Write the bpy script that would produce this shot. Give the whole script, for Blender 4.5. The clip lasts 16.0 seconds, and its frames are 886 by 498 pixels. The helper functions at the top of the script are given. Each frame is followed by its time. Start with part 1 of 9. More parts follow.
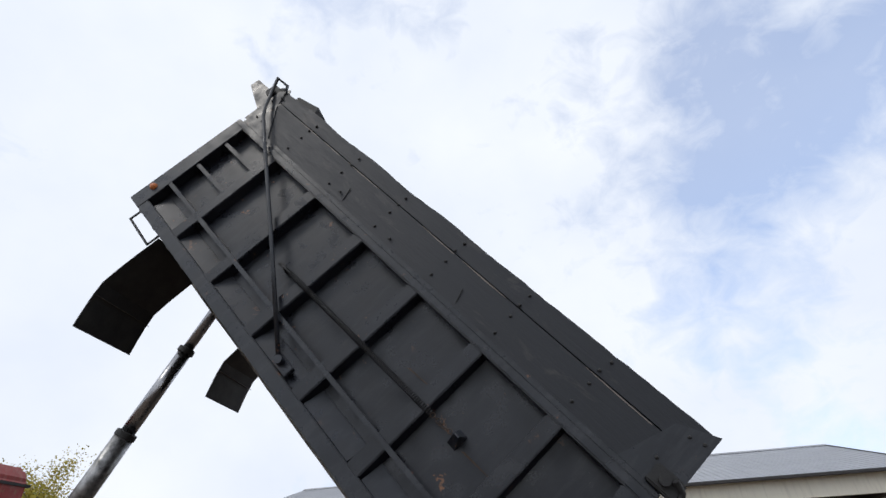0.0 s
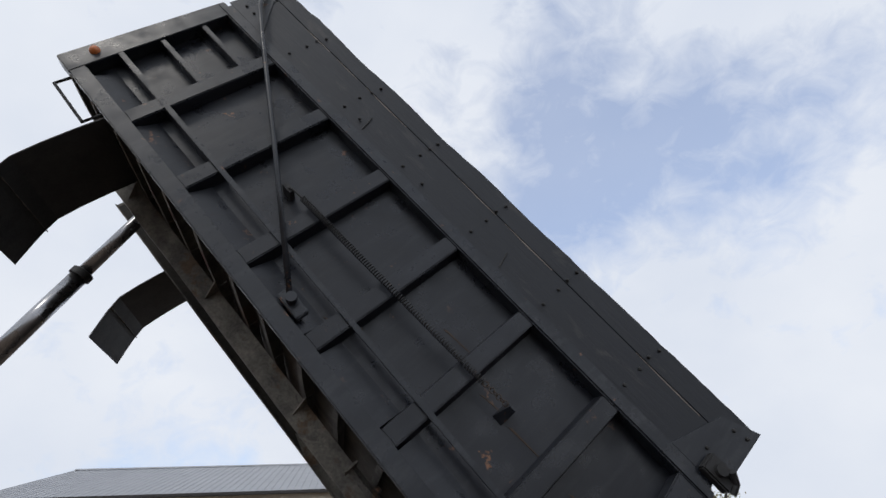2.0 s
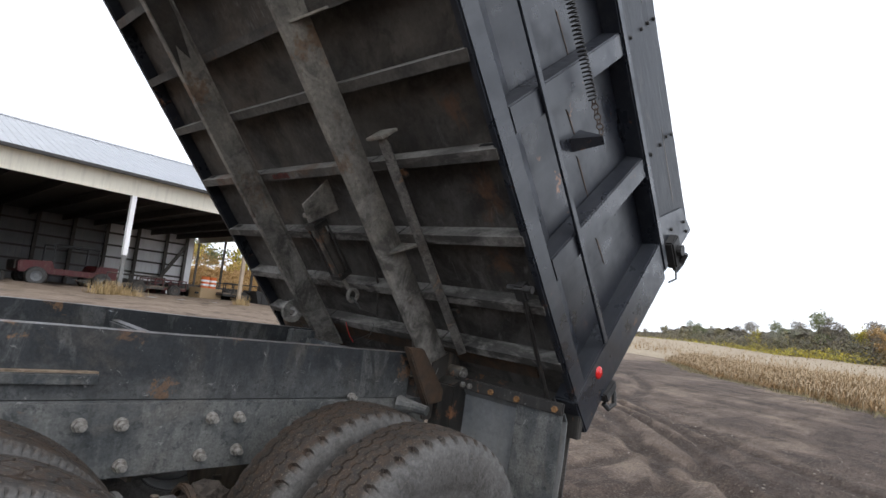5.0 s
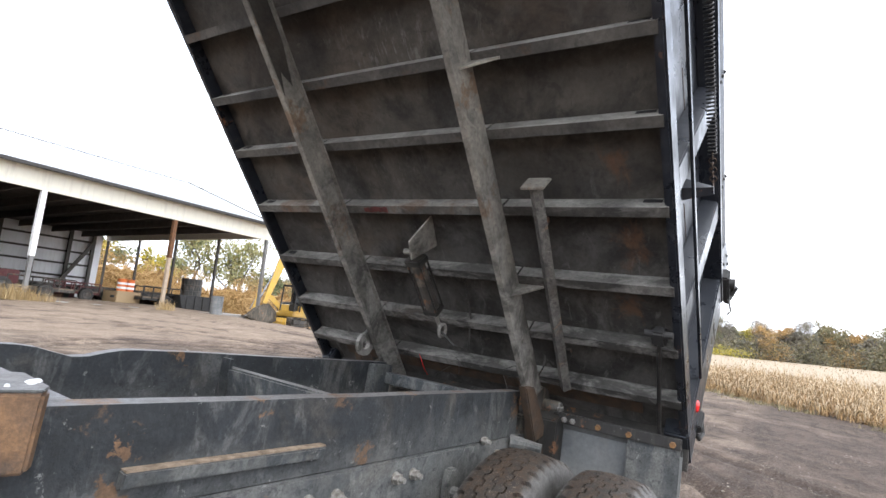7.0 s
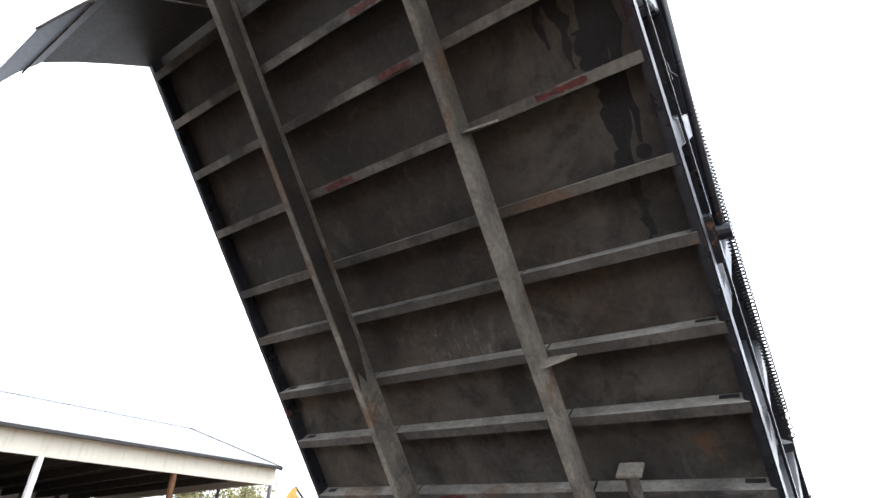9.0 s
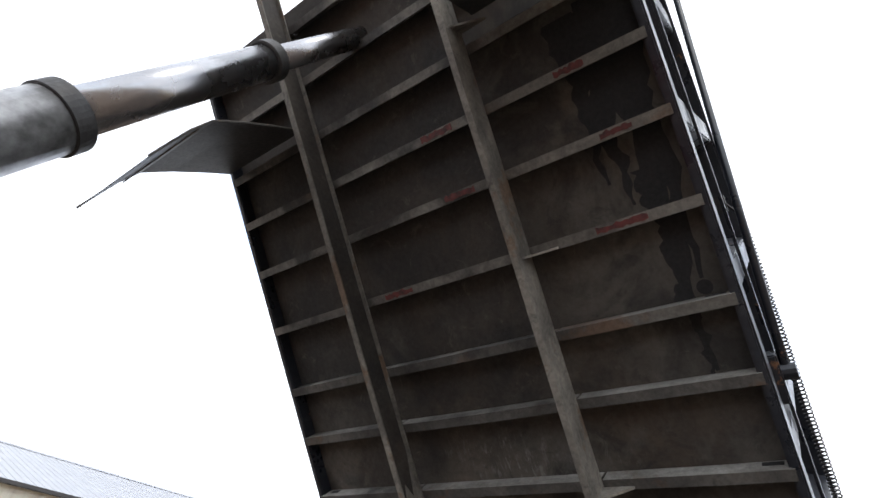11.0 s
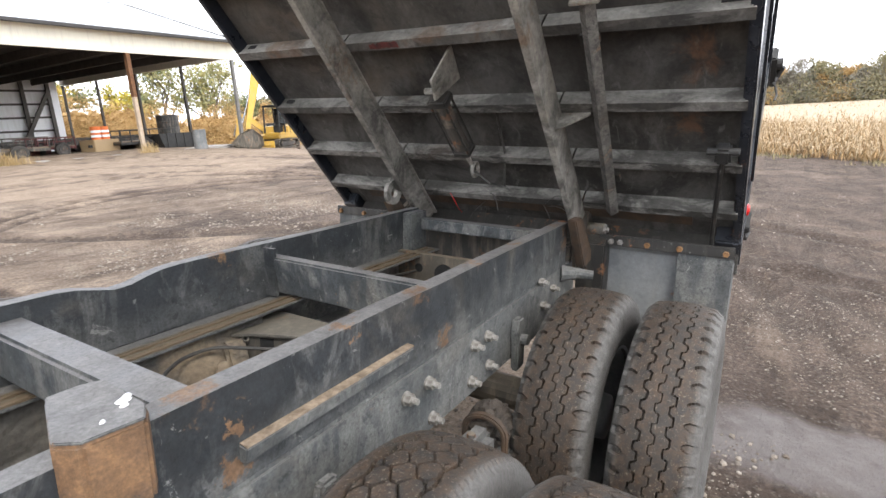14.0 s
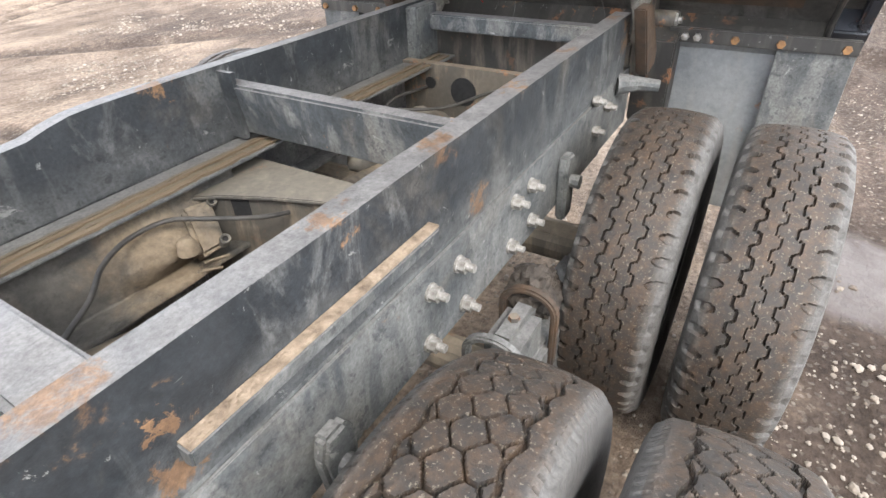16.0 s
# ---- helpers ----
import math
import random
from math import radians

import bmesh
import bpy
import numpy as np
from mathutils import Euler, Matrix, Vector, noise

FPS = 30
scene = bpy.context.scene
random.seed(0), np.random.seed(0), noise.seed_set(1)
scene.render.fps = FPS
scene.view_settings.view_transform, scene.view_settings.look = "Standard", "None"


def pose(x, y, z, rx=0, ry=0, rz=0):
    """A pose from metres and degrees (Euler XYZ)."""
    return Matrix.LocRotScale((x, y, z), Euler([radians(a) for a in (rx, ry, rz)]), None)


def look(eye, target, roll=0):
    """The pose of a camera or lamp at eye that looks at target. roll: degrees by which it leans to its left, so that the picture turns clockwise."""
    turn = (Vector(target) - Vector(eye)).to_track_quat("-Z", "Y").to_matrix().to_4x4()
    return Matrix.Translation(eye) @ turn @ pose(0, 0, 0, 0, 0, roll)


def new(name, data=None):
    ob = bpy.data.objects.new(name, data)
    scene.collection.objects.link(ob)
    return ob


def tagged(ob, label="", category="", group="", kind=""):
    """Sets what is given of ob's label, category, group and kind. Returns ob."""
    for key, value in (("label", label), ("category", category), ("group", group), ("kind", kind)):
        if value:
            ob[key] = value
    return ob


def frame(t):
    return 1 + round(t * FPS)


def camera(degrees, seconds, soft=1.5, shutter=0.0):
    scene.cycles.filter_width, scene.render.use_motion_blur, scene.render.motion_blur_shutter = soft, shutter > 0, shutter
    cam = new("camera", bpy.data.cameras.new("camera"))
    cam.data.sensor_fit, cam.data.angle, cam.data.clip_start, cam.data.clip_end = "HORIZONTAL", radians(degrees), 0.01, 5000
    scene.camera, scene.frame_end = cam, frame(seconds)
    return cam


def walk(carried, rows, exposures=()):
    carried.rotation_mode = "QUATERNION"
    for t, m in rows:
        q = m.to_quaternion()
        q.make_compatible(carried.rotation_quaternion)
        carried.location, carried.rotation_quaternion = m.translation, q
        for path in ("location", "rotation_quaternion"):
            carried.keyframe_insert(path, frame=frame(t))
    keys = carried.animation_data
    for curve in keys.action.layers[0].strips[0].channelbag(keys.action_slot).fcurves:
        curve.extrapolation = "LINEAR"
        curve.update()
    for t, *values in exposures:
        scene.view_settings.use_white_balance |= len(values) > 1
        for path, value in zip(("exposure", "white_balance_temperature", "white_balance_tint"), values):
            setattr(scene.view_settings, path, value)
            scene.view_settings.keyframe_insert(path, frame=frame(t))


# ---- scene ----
cam = camera(79.3, 16.0)
PATH = [
    (0, (0.549, -4.583, 1.465), (0.26, -2.974, 2.618), -2.6),
    (0.5, (0.236, -4.408, 1.504), (0.057, -2.849, 2.744), -6.2),
    (1, (-0.1, -4.351, 1.505), (0.014, -2.77, 2.724), -8.9),
    (1.5, (-0.509, -4.281, 1.495), (-0.311, -2.685, 2.684), -6.0),
    (2, (-0.878, -4.121, 1.538), (-0.545, -2.491, 2.648), -4.0),
    (2.5, (-1.228, -4.05, 1.537), (-0.612, -2.324, 2.336), -2.8),
    (3, (-1.52, -3.842, 1.535), (-0.834, -2.044, 2.078), -2.2),
    (3.5, (-1.762, -3.511, 1.573), (-0.91, -1.756, 2.011), -1.7),
    (4, (-2.015, -3.171, 1.542), (-0.952, -1.508, 1.859), 1.6),
    (4.2, (-2.065, -3.007, 1.512), (-0.864, -1.423, 1.729), 2.8),
    (6.3, (-2.614, -1.932, 1.552), (-1.031, -0.761, 1.903), 5.7),
    (6.5, (-2.703, -1.877, 1.572), (-1.109, -0.718, 1.909), 5.2),
    (7, (-2.85, -1.694, 1.619), (-1.195, -0.606, 1.898), 5.3),
    (7.5, (-2.908, -1.491, 1.686), (-1.224, -0.457, 1.998), 3.5),
    (8, (-3.029, -1.441, 1.779), (-1.392, -0.418, 2.302), 2.6),
    (8.5, (-3.14, -1.501, 1.855), (-1.591, -0.483, 2.605), -0.9),
    (9, (-3.254, -1.504, 1.909), (-1.826, -0.534, 2.919), -0.2),
    (9.5, (-3.357, -1.509, 1.97), (-2.08, -0.541, 3.166), 2.0),
    (9.7, (-3.391, -1.508, 1.973), (-2.164, -0.549, 3.228), 3.4),
    (11.8, (-3.46, -1.495, 2.026), (-2.212, -0.455, 3.191), 6.8),
    (12, (-3.447, -1.477, 2.021), (-2.115, -0.422, 3.077), 5.0),
    (12.5, (-3.421, -1.459, 2.019), (-1.967, -0.39, 2.883), 4.3),
    (13, (-3.291, -1.478, 2.0), (-1.64, -0.42, 2.393), 0.5),
    (13.5, (-2.999, -1.483, 1.934), (-1.295, -0.437, 1.893), -2.0),
    (14, (-2.785, -1.384, 1.862), (-1.138, -0.356, 1.385), -3.4),
    (14.5, (-2.645, -1.292, 1.827), (-1.018, -0.383, 1.101), -5.3),
    (15, (-2.377, -1.194, 1.812), (-0.833, -0.305, 0.904), -2.3),
    (15.5, (-2.287, -1.124, 1.795), (-0.861, -0.307, 0.655), -6.2),
    (16, (-2.361, -1.06, 1.795), (-1.016, -0.119, 0.653), -6.9),
]
EXPOSURES = [(0.0, 0.0, 6500, 10), (1.5, -0.1, 6526, 10), (2.0, -0.2, 6534, 10), (2.5, -0.32, 6543, 10), (3.0, -0.25, 6551, 10), (3.5, 0.02, 6560, 10), (4.2, 0.37, 6560, 10), (6.3, 1.66, 6560, 10), (7.0, 1.8, 6570, 10), (8.0, 1.76, 6585, 10), (9.7, 1.55, 6609, 10), (11.8, 1.08, 6640, 10), (12.5, 1.08, 6650, 10), (13.0, 1.35, 6717, 10), (14.0, 2.03, 6850, 10), (14.5, 2.3, 6850, 10), (15.0, 2.47, 6850, 10), (15.5, 2.57, 6850, 10), (16.0, 2.72, 6850, 10)]
walk(cam, [(t, look(eye, target, roll)) for t, eye, target, roll in PATH], EXPOSURES)

# ---- sky and sun ----
SUN_ELEVATION, SUN_FROM = 48.0, 232.0  # degrees; the compass angle counts from +x towards +y
world = bpy.data.worlds.new("sky")
scene.world = world
world.use_nodes = True
wn, wl = world.node_tree.nodes, world.node_tree.links
wn.clear()


def wnode(kind, **values):
    n = wn.new(kind)
    for key, value in values.items():
        n.inputs[key].default_value = value
    return n


sky = wn.new("ShaderNodeTexSky")
sky.sky_type, sky.sun_disc = "NISHITA", False
sky.sun_elevation, sky.sun_rotation = radians(SUN_ELEVATION), radians(90 - SUN_FROM)
sky.air_density, sky.dust_density = 1.0, 2.0
direction = wn.new("ShaderNodeTexCoord")
stretch = wn.new("ShaderNodeMapping")
stretch.inputs["Scale"].default_value = (1.0, 1.0, 1.3)
stretch.inputs["Location"].default_value = (0.35, 0.1, 0.0)
cloud = wnode("ShaderNodeTexNoise", Scale=2.1, Detail=6.0, Roughness=0.52, Distortion=0.1)
cover = wn.new("ShaderNodeValToRGB")
cover.color_ramp.elements[0].position, cover.color_ramp.elements[1].position = 0.26, 0.46
cover.color_ramp.elements[0].color, cover.color_ramp.elements[1].color = (0.42, 0.42, 0.42, 1), (1, 1, 1, 1)
tone_noise = wnode("ShaderNodeTexNoise", Scale=3.1, Detail=5.0, Roughness=0.5)
tone = wn.new("ShaderNodeValToRGB")
tone.color_ramp.elements[0].position, tone.color_ramp.elements[1].position = 0.3, 0.72
tone.color_ramp.elements[0].color, tone.color_ramp.elements[1].color = (7.3, 7.9, 9.0, 1), (8.6, 9.0, 9.7, 1)
mix = wn.new("ShaderNodeMix")
mix.data_type = "RGBA"
back = wnode("ShaderNodeBackground", Strength=0.11)
out = wn.new("ShaderNodeOutputWorld")
wl.new(direction.outputs["Generated"], stretch.inputs["Vector"])
wl.new(stretch.outputs[0], cloud.inputs["Vector"])
wl.new(stretch.outputs[0], tone_noise.inputs["Vector"])
# two breaks in the cloud, where pale blue shows
thin = None
for (dx, dy, dz), near, far, much in (((0.50, 0.575, 0.648), 0.95, 0.999, 0.09), ((-0.24, 0.88, 0.41), 0.95, 0.998, 0.05)):
    dot = wn.new("ShaderNodeVectorMath")
    dot.operation = "DOT_PRODUCT"
    dot.inputs[1].default_value = (dx, dy, dz)
    wl.new(direction.outputs["Generated"], dot.inputs[0])
    gap = wn.new("ShaderNodeMapRange")
    gap.inputs["From Min"].default_value, gap.inputs["From Max"].default_value, gap.inputs["To Max"].default_value = near, far, much
    wl.new(dot.outputs["Value"], gap.inputs["Value"])
    less = wn.new("ShaderNodeMath")
    less.operation = "SUBTRACT"
    wl.new(thin if thin else cloud.outputs["Fac"], less.inputs[0])
    wl.new(gap.outputs[0], less.inputs[1])
    thin = less.outputs[0]
# small broken puffs along the edges of the gaps
puffs = wnode("ShaderNodeTexNoise", Scale=15.0, Detail=5.0, Roughness=0.6, Distortion=0.5)
wl.new(stretch.outputs[0], puffs.inputs["Vector"])
ruffle = wn.new("ShaderNodeMath")
ruffle.operation = "MULTIPLY_ADD"
ruffle.inputs[1].default_value = 0.3
wl.new(puffs.outputs["Fac"], ruffle.inputs[0])
settle = wn.new("ShaderNodeMath")
settle.operation = "SUBTRACT"
settle.inputs[1].default_value = 0.145
wl.new(thin, ruffle.inputs[2])
wl.new(ruffle.outputs[0], settle.inputs[0])
wl.new(settle.outputs[0], cover.inputs["Fac"])
bright = wn.new("ShaderNodeMix")
bright.data_type, bright.blend_type = "RGBA", "MULTIPLY"
bright.inputs["Factor"].default_value = 1.0
bright.inputs[7].default_value = (1.75, 2.1, 2.5, 1)
wl.new(sky.outputs["Color"], bright.inputs[6])
wl.new(tone_noise.outputs["Fac"], tone.inputs["Fac"])
wl.new(cover.outputs["Color"], mix.inputs["Factor"])
wl.new(bright.outputs[2], mix.inputs[6])
wl.new(tone.outputs["Color"], mix.inputs[7])
wl.new(mix.outputs[2], back.inputs["Color"])
wl.new(back.outputs[0], out.inputs["Surface"])

sun = new("sun", bpy.data.lights.new("sun", "SUN"))
sun.data.energy, sun.data.angle, sun.data.color = 0.6, radians(14), (1.0, 0.95, 0.88)
_e, _a = radians(SUN_ELEVATION), radians(SUN_FROM)
sun.matrix_world = look((30 * math.cos(_a) * math.cos(_e), 30 * math.sin(_a) * math.cos(_e), 30 * math.sin(_e)), (0, 0, 0))


# ---- materials ----
class Net:
    """A material's node tree, with short ways to add nodes."""

    def __init__(self, name):
        self.mat = bpy.data.materials.new(name)
        self.mat.use_nodes = True
        self.n, self.l = self.mat.node_tree.nodes, self.mat.node_tree.links
        self.bsdf = self.n["Principled BSDF"]
        self.coord = self.n.new("ShaderNodeTexCoord").outputs["Object"]

    def put(self, socket, value):
        if isinstance(value, bpy.types.NodeSocket):
            self.l.new(value, socket)
        elif isinstance(value, (tuple, list)) and len(value) == 3 and socket.type == "RGBA":
            socket.default_value = (*value, 1)
        else:
            socket.default_value = value

    def scaled(self, scale):
        m = self.n.new("ShaderNodeMapping")
        self.l.new(self.coord, m.inputs["Vector"])
        m.inputs["Scale"].default_value = scale
        return m.outputs[0]

    def noise(self, scale, detail=4.0, rough=0.55, distort=0.0, vector=None):
        t = self.n.new("ShaderNodeTexNoise")
        self.l.new(vector or self.coord, t.inputs["Vector"])
        t.inputs["Scale"].default_value, t.inputs["Detail"].default_value = scale, detail
        t.inputs["Roughness"].default_value, t.inputs["Distortion"].default_value = rough, distort
        return t.outputs["Fac"]

    def voronoi(self, scale, feature="F1", vector=None, out="Distance"):
        t = self.n.new("ShaderNodeTexVoronoi")
        t.feature = feature
        self.l.new(vector or self.coord, t.inputs["Vector"])
        t.inputs["Scale"].default_value = scale
        return t.outputs[out]

    def ramp(self, fac, lo, hi, a=0.0, b=1.0):
        t = self.n.new("ShaderNodeMapRange")
        self.put(t.inputs["Value"], fac)
        t.inputs["From Min"].default_value, t.inputs["From Max"].default_value = lo, hi
        t.inputs["To Min"].default_value, t.inputs["To Max"].default_value = a, b
        return t.outputs[0]

    def blend(self, fac, a, b, mode="MIX"):
        t = self.n.new("ShaderNodeMix")
        t.data_type, t.blend_type = "RGBA", mode
        self.put(t.inputs["Factor"], fac)
        self.put(t.inputs[6], a)
        self.put(t.inputs[7], b)
        return t.outputs[2]

    def maths(self, kind, a, b=0.0):
        t = self.n.new("ShaderNodeMath")
        t.operation = kind
        self.put(t.inputs[0], a)
        self.put(t.inputs[1], b)
        return t.outputs[0]

    def upward(self):
        """How far the surface faces up, 0 to 1: for settled dust, and sky light in channel()."""
        g = self.n.new("ShaderNodeNewGeometry")
        s = self.n.new("ShaderNodeSeparateXYZ")
        self.l.new(g.outputs["Normal"], s.inputs[0])
        return self.ramp(s.outputs["Z"], 0.3, 0.95)

    def chance(self):
        return self.n.new("ShaderNodeObjectInfo").outputs["Random"]

    def island(self):
        return self.n.new("ShaderNodeNewGeometry").outputs["Random Per Island"]

    def grained(self, colour, amount=0.3, scale=48):
        """Fine uneven grain laid over a colour."""
        g = self.ramp(self.noise(scale, 8, 0.75), 0.3, 0.7)
        return self.blend(amount, colour, self.blend(g, (0.15, 0.15, 0.15), (0.85, 0.85, 0.85)), "OVERLAY")

    def greased(self):
        """Black grease round the hinge end of the bed, ragged towards the front."""
        s = self.n.new("ShaderNodeSeparateXYZ")
        self.l.new(self.coord, s.inputs[0])
        reach = self.maths("ADD", s.outputs["X"], self.ramp(self.noise(2.6, 7, 0.68, 0.4), 0.3, 0.7, -0.65, 0.65))
        return self.maths("MULTIPLY", self.ramp(reach, -1.4, -0.75), 0.72)

    def front_shade(self):
        """Darkening painted in for uneven light: front and middle of the underside, ragged border."""
        s = self.n.new("ShaderNodeSeparateXYZ")
        self.l.new(self.coord, s.inputs[0])
        reach = self.maths("ADD", s.outputs["X"], self.ramp(self.noise(1.4, 7, 0.68, 0.5), 0.3, 0.7, -0.9, 0.9))
        return self.maths("MULTIPLY", self.ramp(reach, -1.5, -2.6), self.ramp(s.outputs["Y"], -0.62, -0.42, 0.22, 1.0))

    def done(self, colour, rough=0.6, metal=0.0, height=None, strength=0.3, distance=0.01):
        self.put(self.bsdf.inputs["Base Color"], colour)
        self.put(self.bsdf.inputs["Roughness"], rough)
        self.put(self.bsdf.inputs["Metallic"], metal)
        if height is not None:
            b = self.n.new("ShaderNodeBump")
            self.put(b.inputs["Height"], height)
            b.inputs["Strength"].default_value, b.inputs["Distance"].default_value = strength, distance
            self.l.new(b.outputs[0], self.bsdf.inputs["Normal"])
        return self.mat


def painted(name, colour, fade, dust=(0.3, 0.26, 0.21), dusty=0.35, rusty=0.12, rough=0.42, chips=0.08, metal=0.0):
    """Painted steel: uneven sheen, settled dust, scratches, chips and rust spots."""
    m = Net(name)
    big, fine = m.noise(1.7, 6, 0.6), m.noise(38, 4, 0.6)
    c = m.blend(m.ramp(big, 0.35, 0.7), colour, fade)
    streak = m.noise(5.0, 5, 0.6, 0.3, m.scaled((3.2, 3.2, 0.5)))
    c = m.blend(m.maths("MULTIPLY", m.ramp(streak, 0.5, 0.64), dusty * 0.7), c, dust)
    c = m.blend(m.maths("MULTIPLY", m.upward(), m.ramp(fine, 0.2, 0.8, dusty * 0.5, dusty)), c, dust)
    spots = m.noise(9.0, 8, 0.7)
    c = m.blend(m.maths("MULTIPLY", m.ramp(spots, 0.63 - rusty * 0.4, 0.67 - rusty * 0.4), m.ramp(big, 0.42, 0.6)), c, m.blend(fine, (0.16, 0.065, 0.028), (0.32, 0.16, 0.08)))
    nick = m.noise(46.0, 3, 0.6)
    c = m.blend(m.maths("MULTIPLY", m.ramp(nick, 0.77 - chips * 0.2, 0.8 - chips * 0.2), 0.35), c, (0.26, 0.26, 0.25))
    scratch = m.noise(3.0, 4, 0.6, 0.4, m.scaled((9.0, 9.0, 0.8)))
    c = m.blend(m.maths("MULTIPLY", m.ramp(scratch, 0.7, 0.74), min(chips * 4, 0.5)), c, dust)
    r = m.ramp(m.noise(6.0, 5, 0.6), 0.3, 0.75, rough - 0.1, rough + 0.28)
    h = m.maths("ADD", m.maths("MULTIPLY", fine, 0.4), m.noise(4.0, 3))
    return m.done(m.grained(c), r, metal, h, 0.16, 0.006)


M = {}
M["bed"] = painted("black_bed_paint", (0.0066, 0.0082, 0.0128), (0.0125, 0.0148, 0.0212), (0.046, 0.048, 0.054), 0.26, 0.0, 0.29, 0.1)
M["bed_rail"] = painted("black_rail_paint", (0.0105, 0.013, 0.0185), (0.0185, 0.0218, 0.029), (0.064, 0.066, 0.072), 0.32, 0.02, 0.28)
M["dusty"] = painted("dust_coated_steel", (0.05, 0.046, 0.04), (0.11, 0.092, 0.07), (0.2, 0.16, 0.115), 0.8, 0.1, 0.75, 0.02)
M["dusty_grey"] = painted("grey_dust_coated_steel", (0.05, 0.047, 0.042), (0.1, 0.092, 0.08), (0.17, 0.15, 0.12), 0.7, 0.05, 0.8, 0.02)
M["galv"] = painted("grey_sheet_steel", (0.085, 0.092, 0.097), (0.21, 0.215, 0.215), (0.2, 0.185, 0.165), 0.5, 0.0, 0.45, 0.05)
M["yellow"] = painted("yellow_machine_paint", (0.55, 0.33, 0.045), (0.46, 0.3, 0.07), (0.34, 0.28, 0.2), 0.5, 0.1, 0.45)
M["old_yellow"] = painted("dirty_old_yellow_paint", (0.44, 0.29, 0.07), (0.36, 0.26, 0.1), (0.26, 0.21, 0.16), 0.65, 0.15, 0.6)
M["machine_dark"] = painted("dark_machine_steel", (0.03, 0.03, 0.03), (0.07, 0.06, 0.05), (0.3, 0.25, 0.19), 0.5, 0.1, 0.6)
M["red"] = painted("faded_red_paint", (0.32, 0.02, 0.018), (0.25, 0.035, 0.03), (0.3, 0.25, 0.2), 0.25, 0.05, 0.4, 0.03)
M["white_paint"] = painted("white_vehicle_paint", (0.72, 0.73, 0.75), (0.7, 0.71, 0.72), (0.45, 0.41, 0.36), 0.12, 0.0, 0.25, 0.0)
M["orange"] = painted("orange_plastic", (0.75, 0.16, 0.03), (0.68, 0.2, 0.06), (0.4, 0.33, 0.25), 0.2, 0.0, 0.6, 0.0)


RAIL_RUST = ((-1.6, -0.44, 1.335, 0.035), (-1.92, -0.45, 1.335, 0.03), (-1.235, -0.43, 1.335, 0.03), (-0.87, -0.42, 1.335, 0.025), (-1.62, 0.43, 1.335, 0.03), (-2.33, -0.42, 1.335, 0.05), (-0.4, -0.42, 1.335, 0.04), (-2.275, -0.47, 1.15, 0.02), (-2.27, -0.47, 1.24, 0.014), (-1.48, -0.47, 1.14, 0.028), (-0.32, -0.47, 1.25, 0.04))


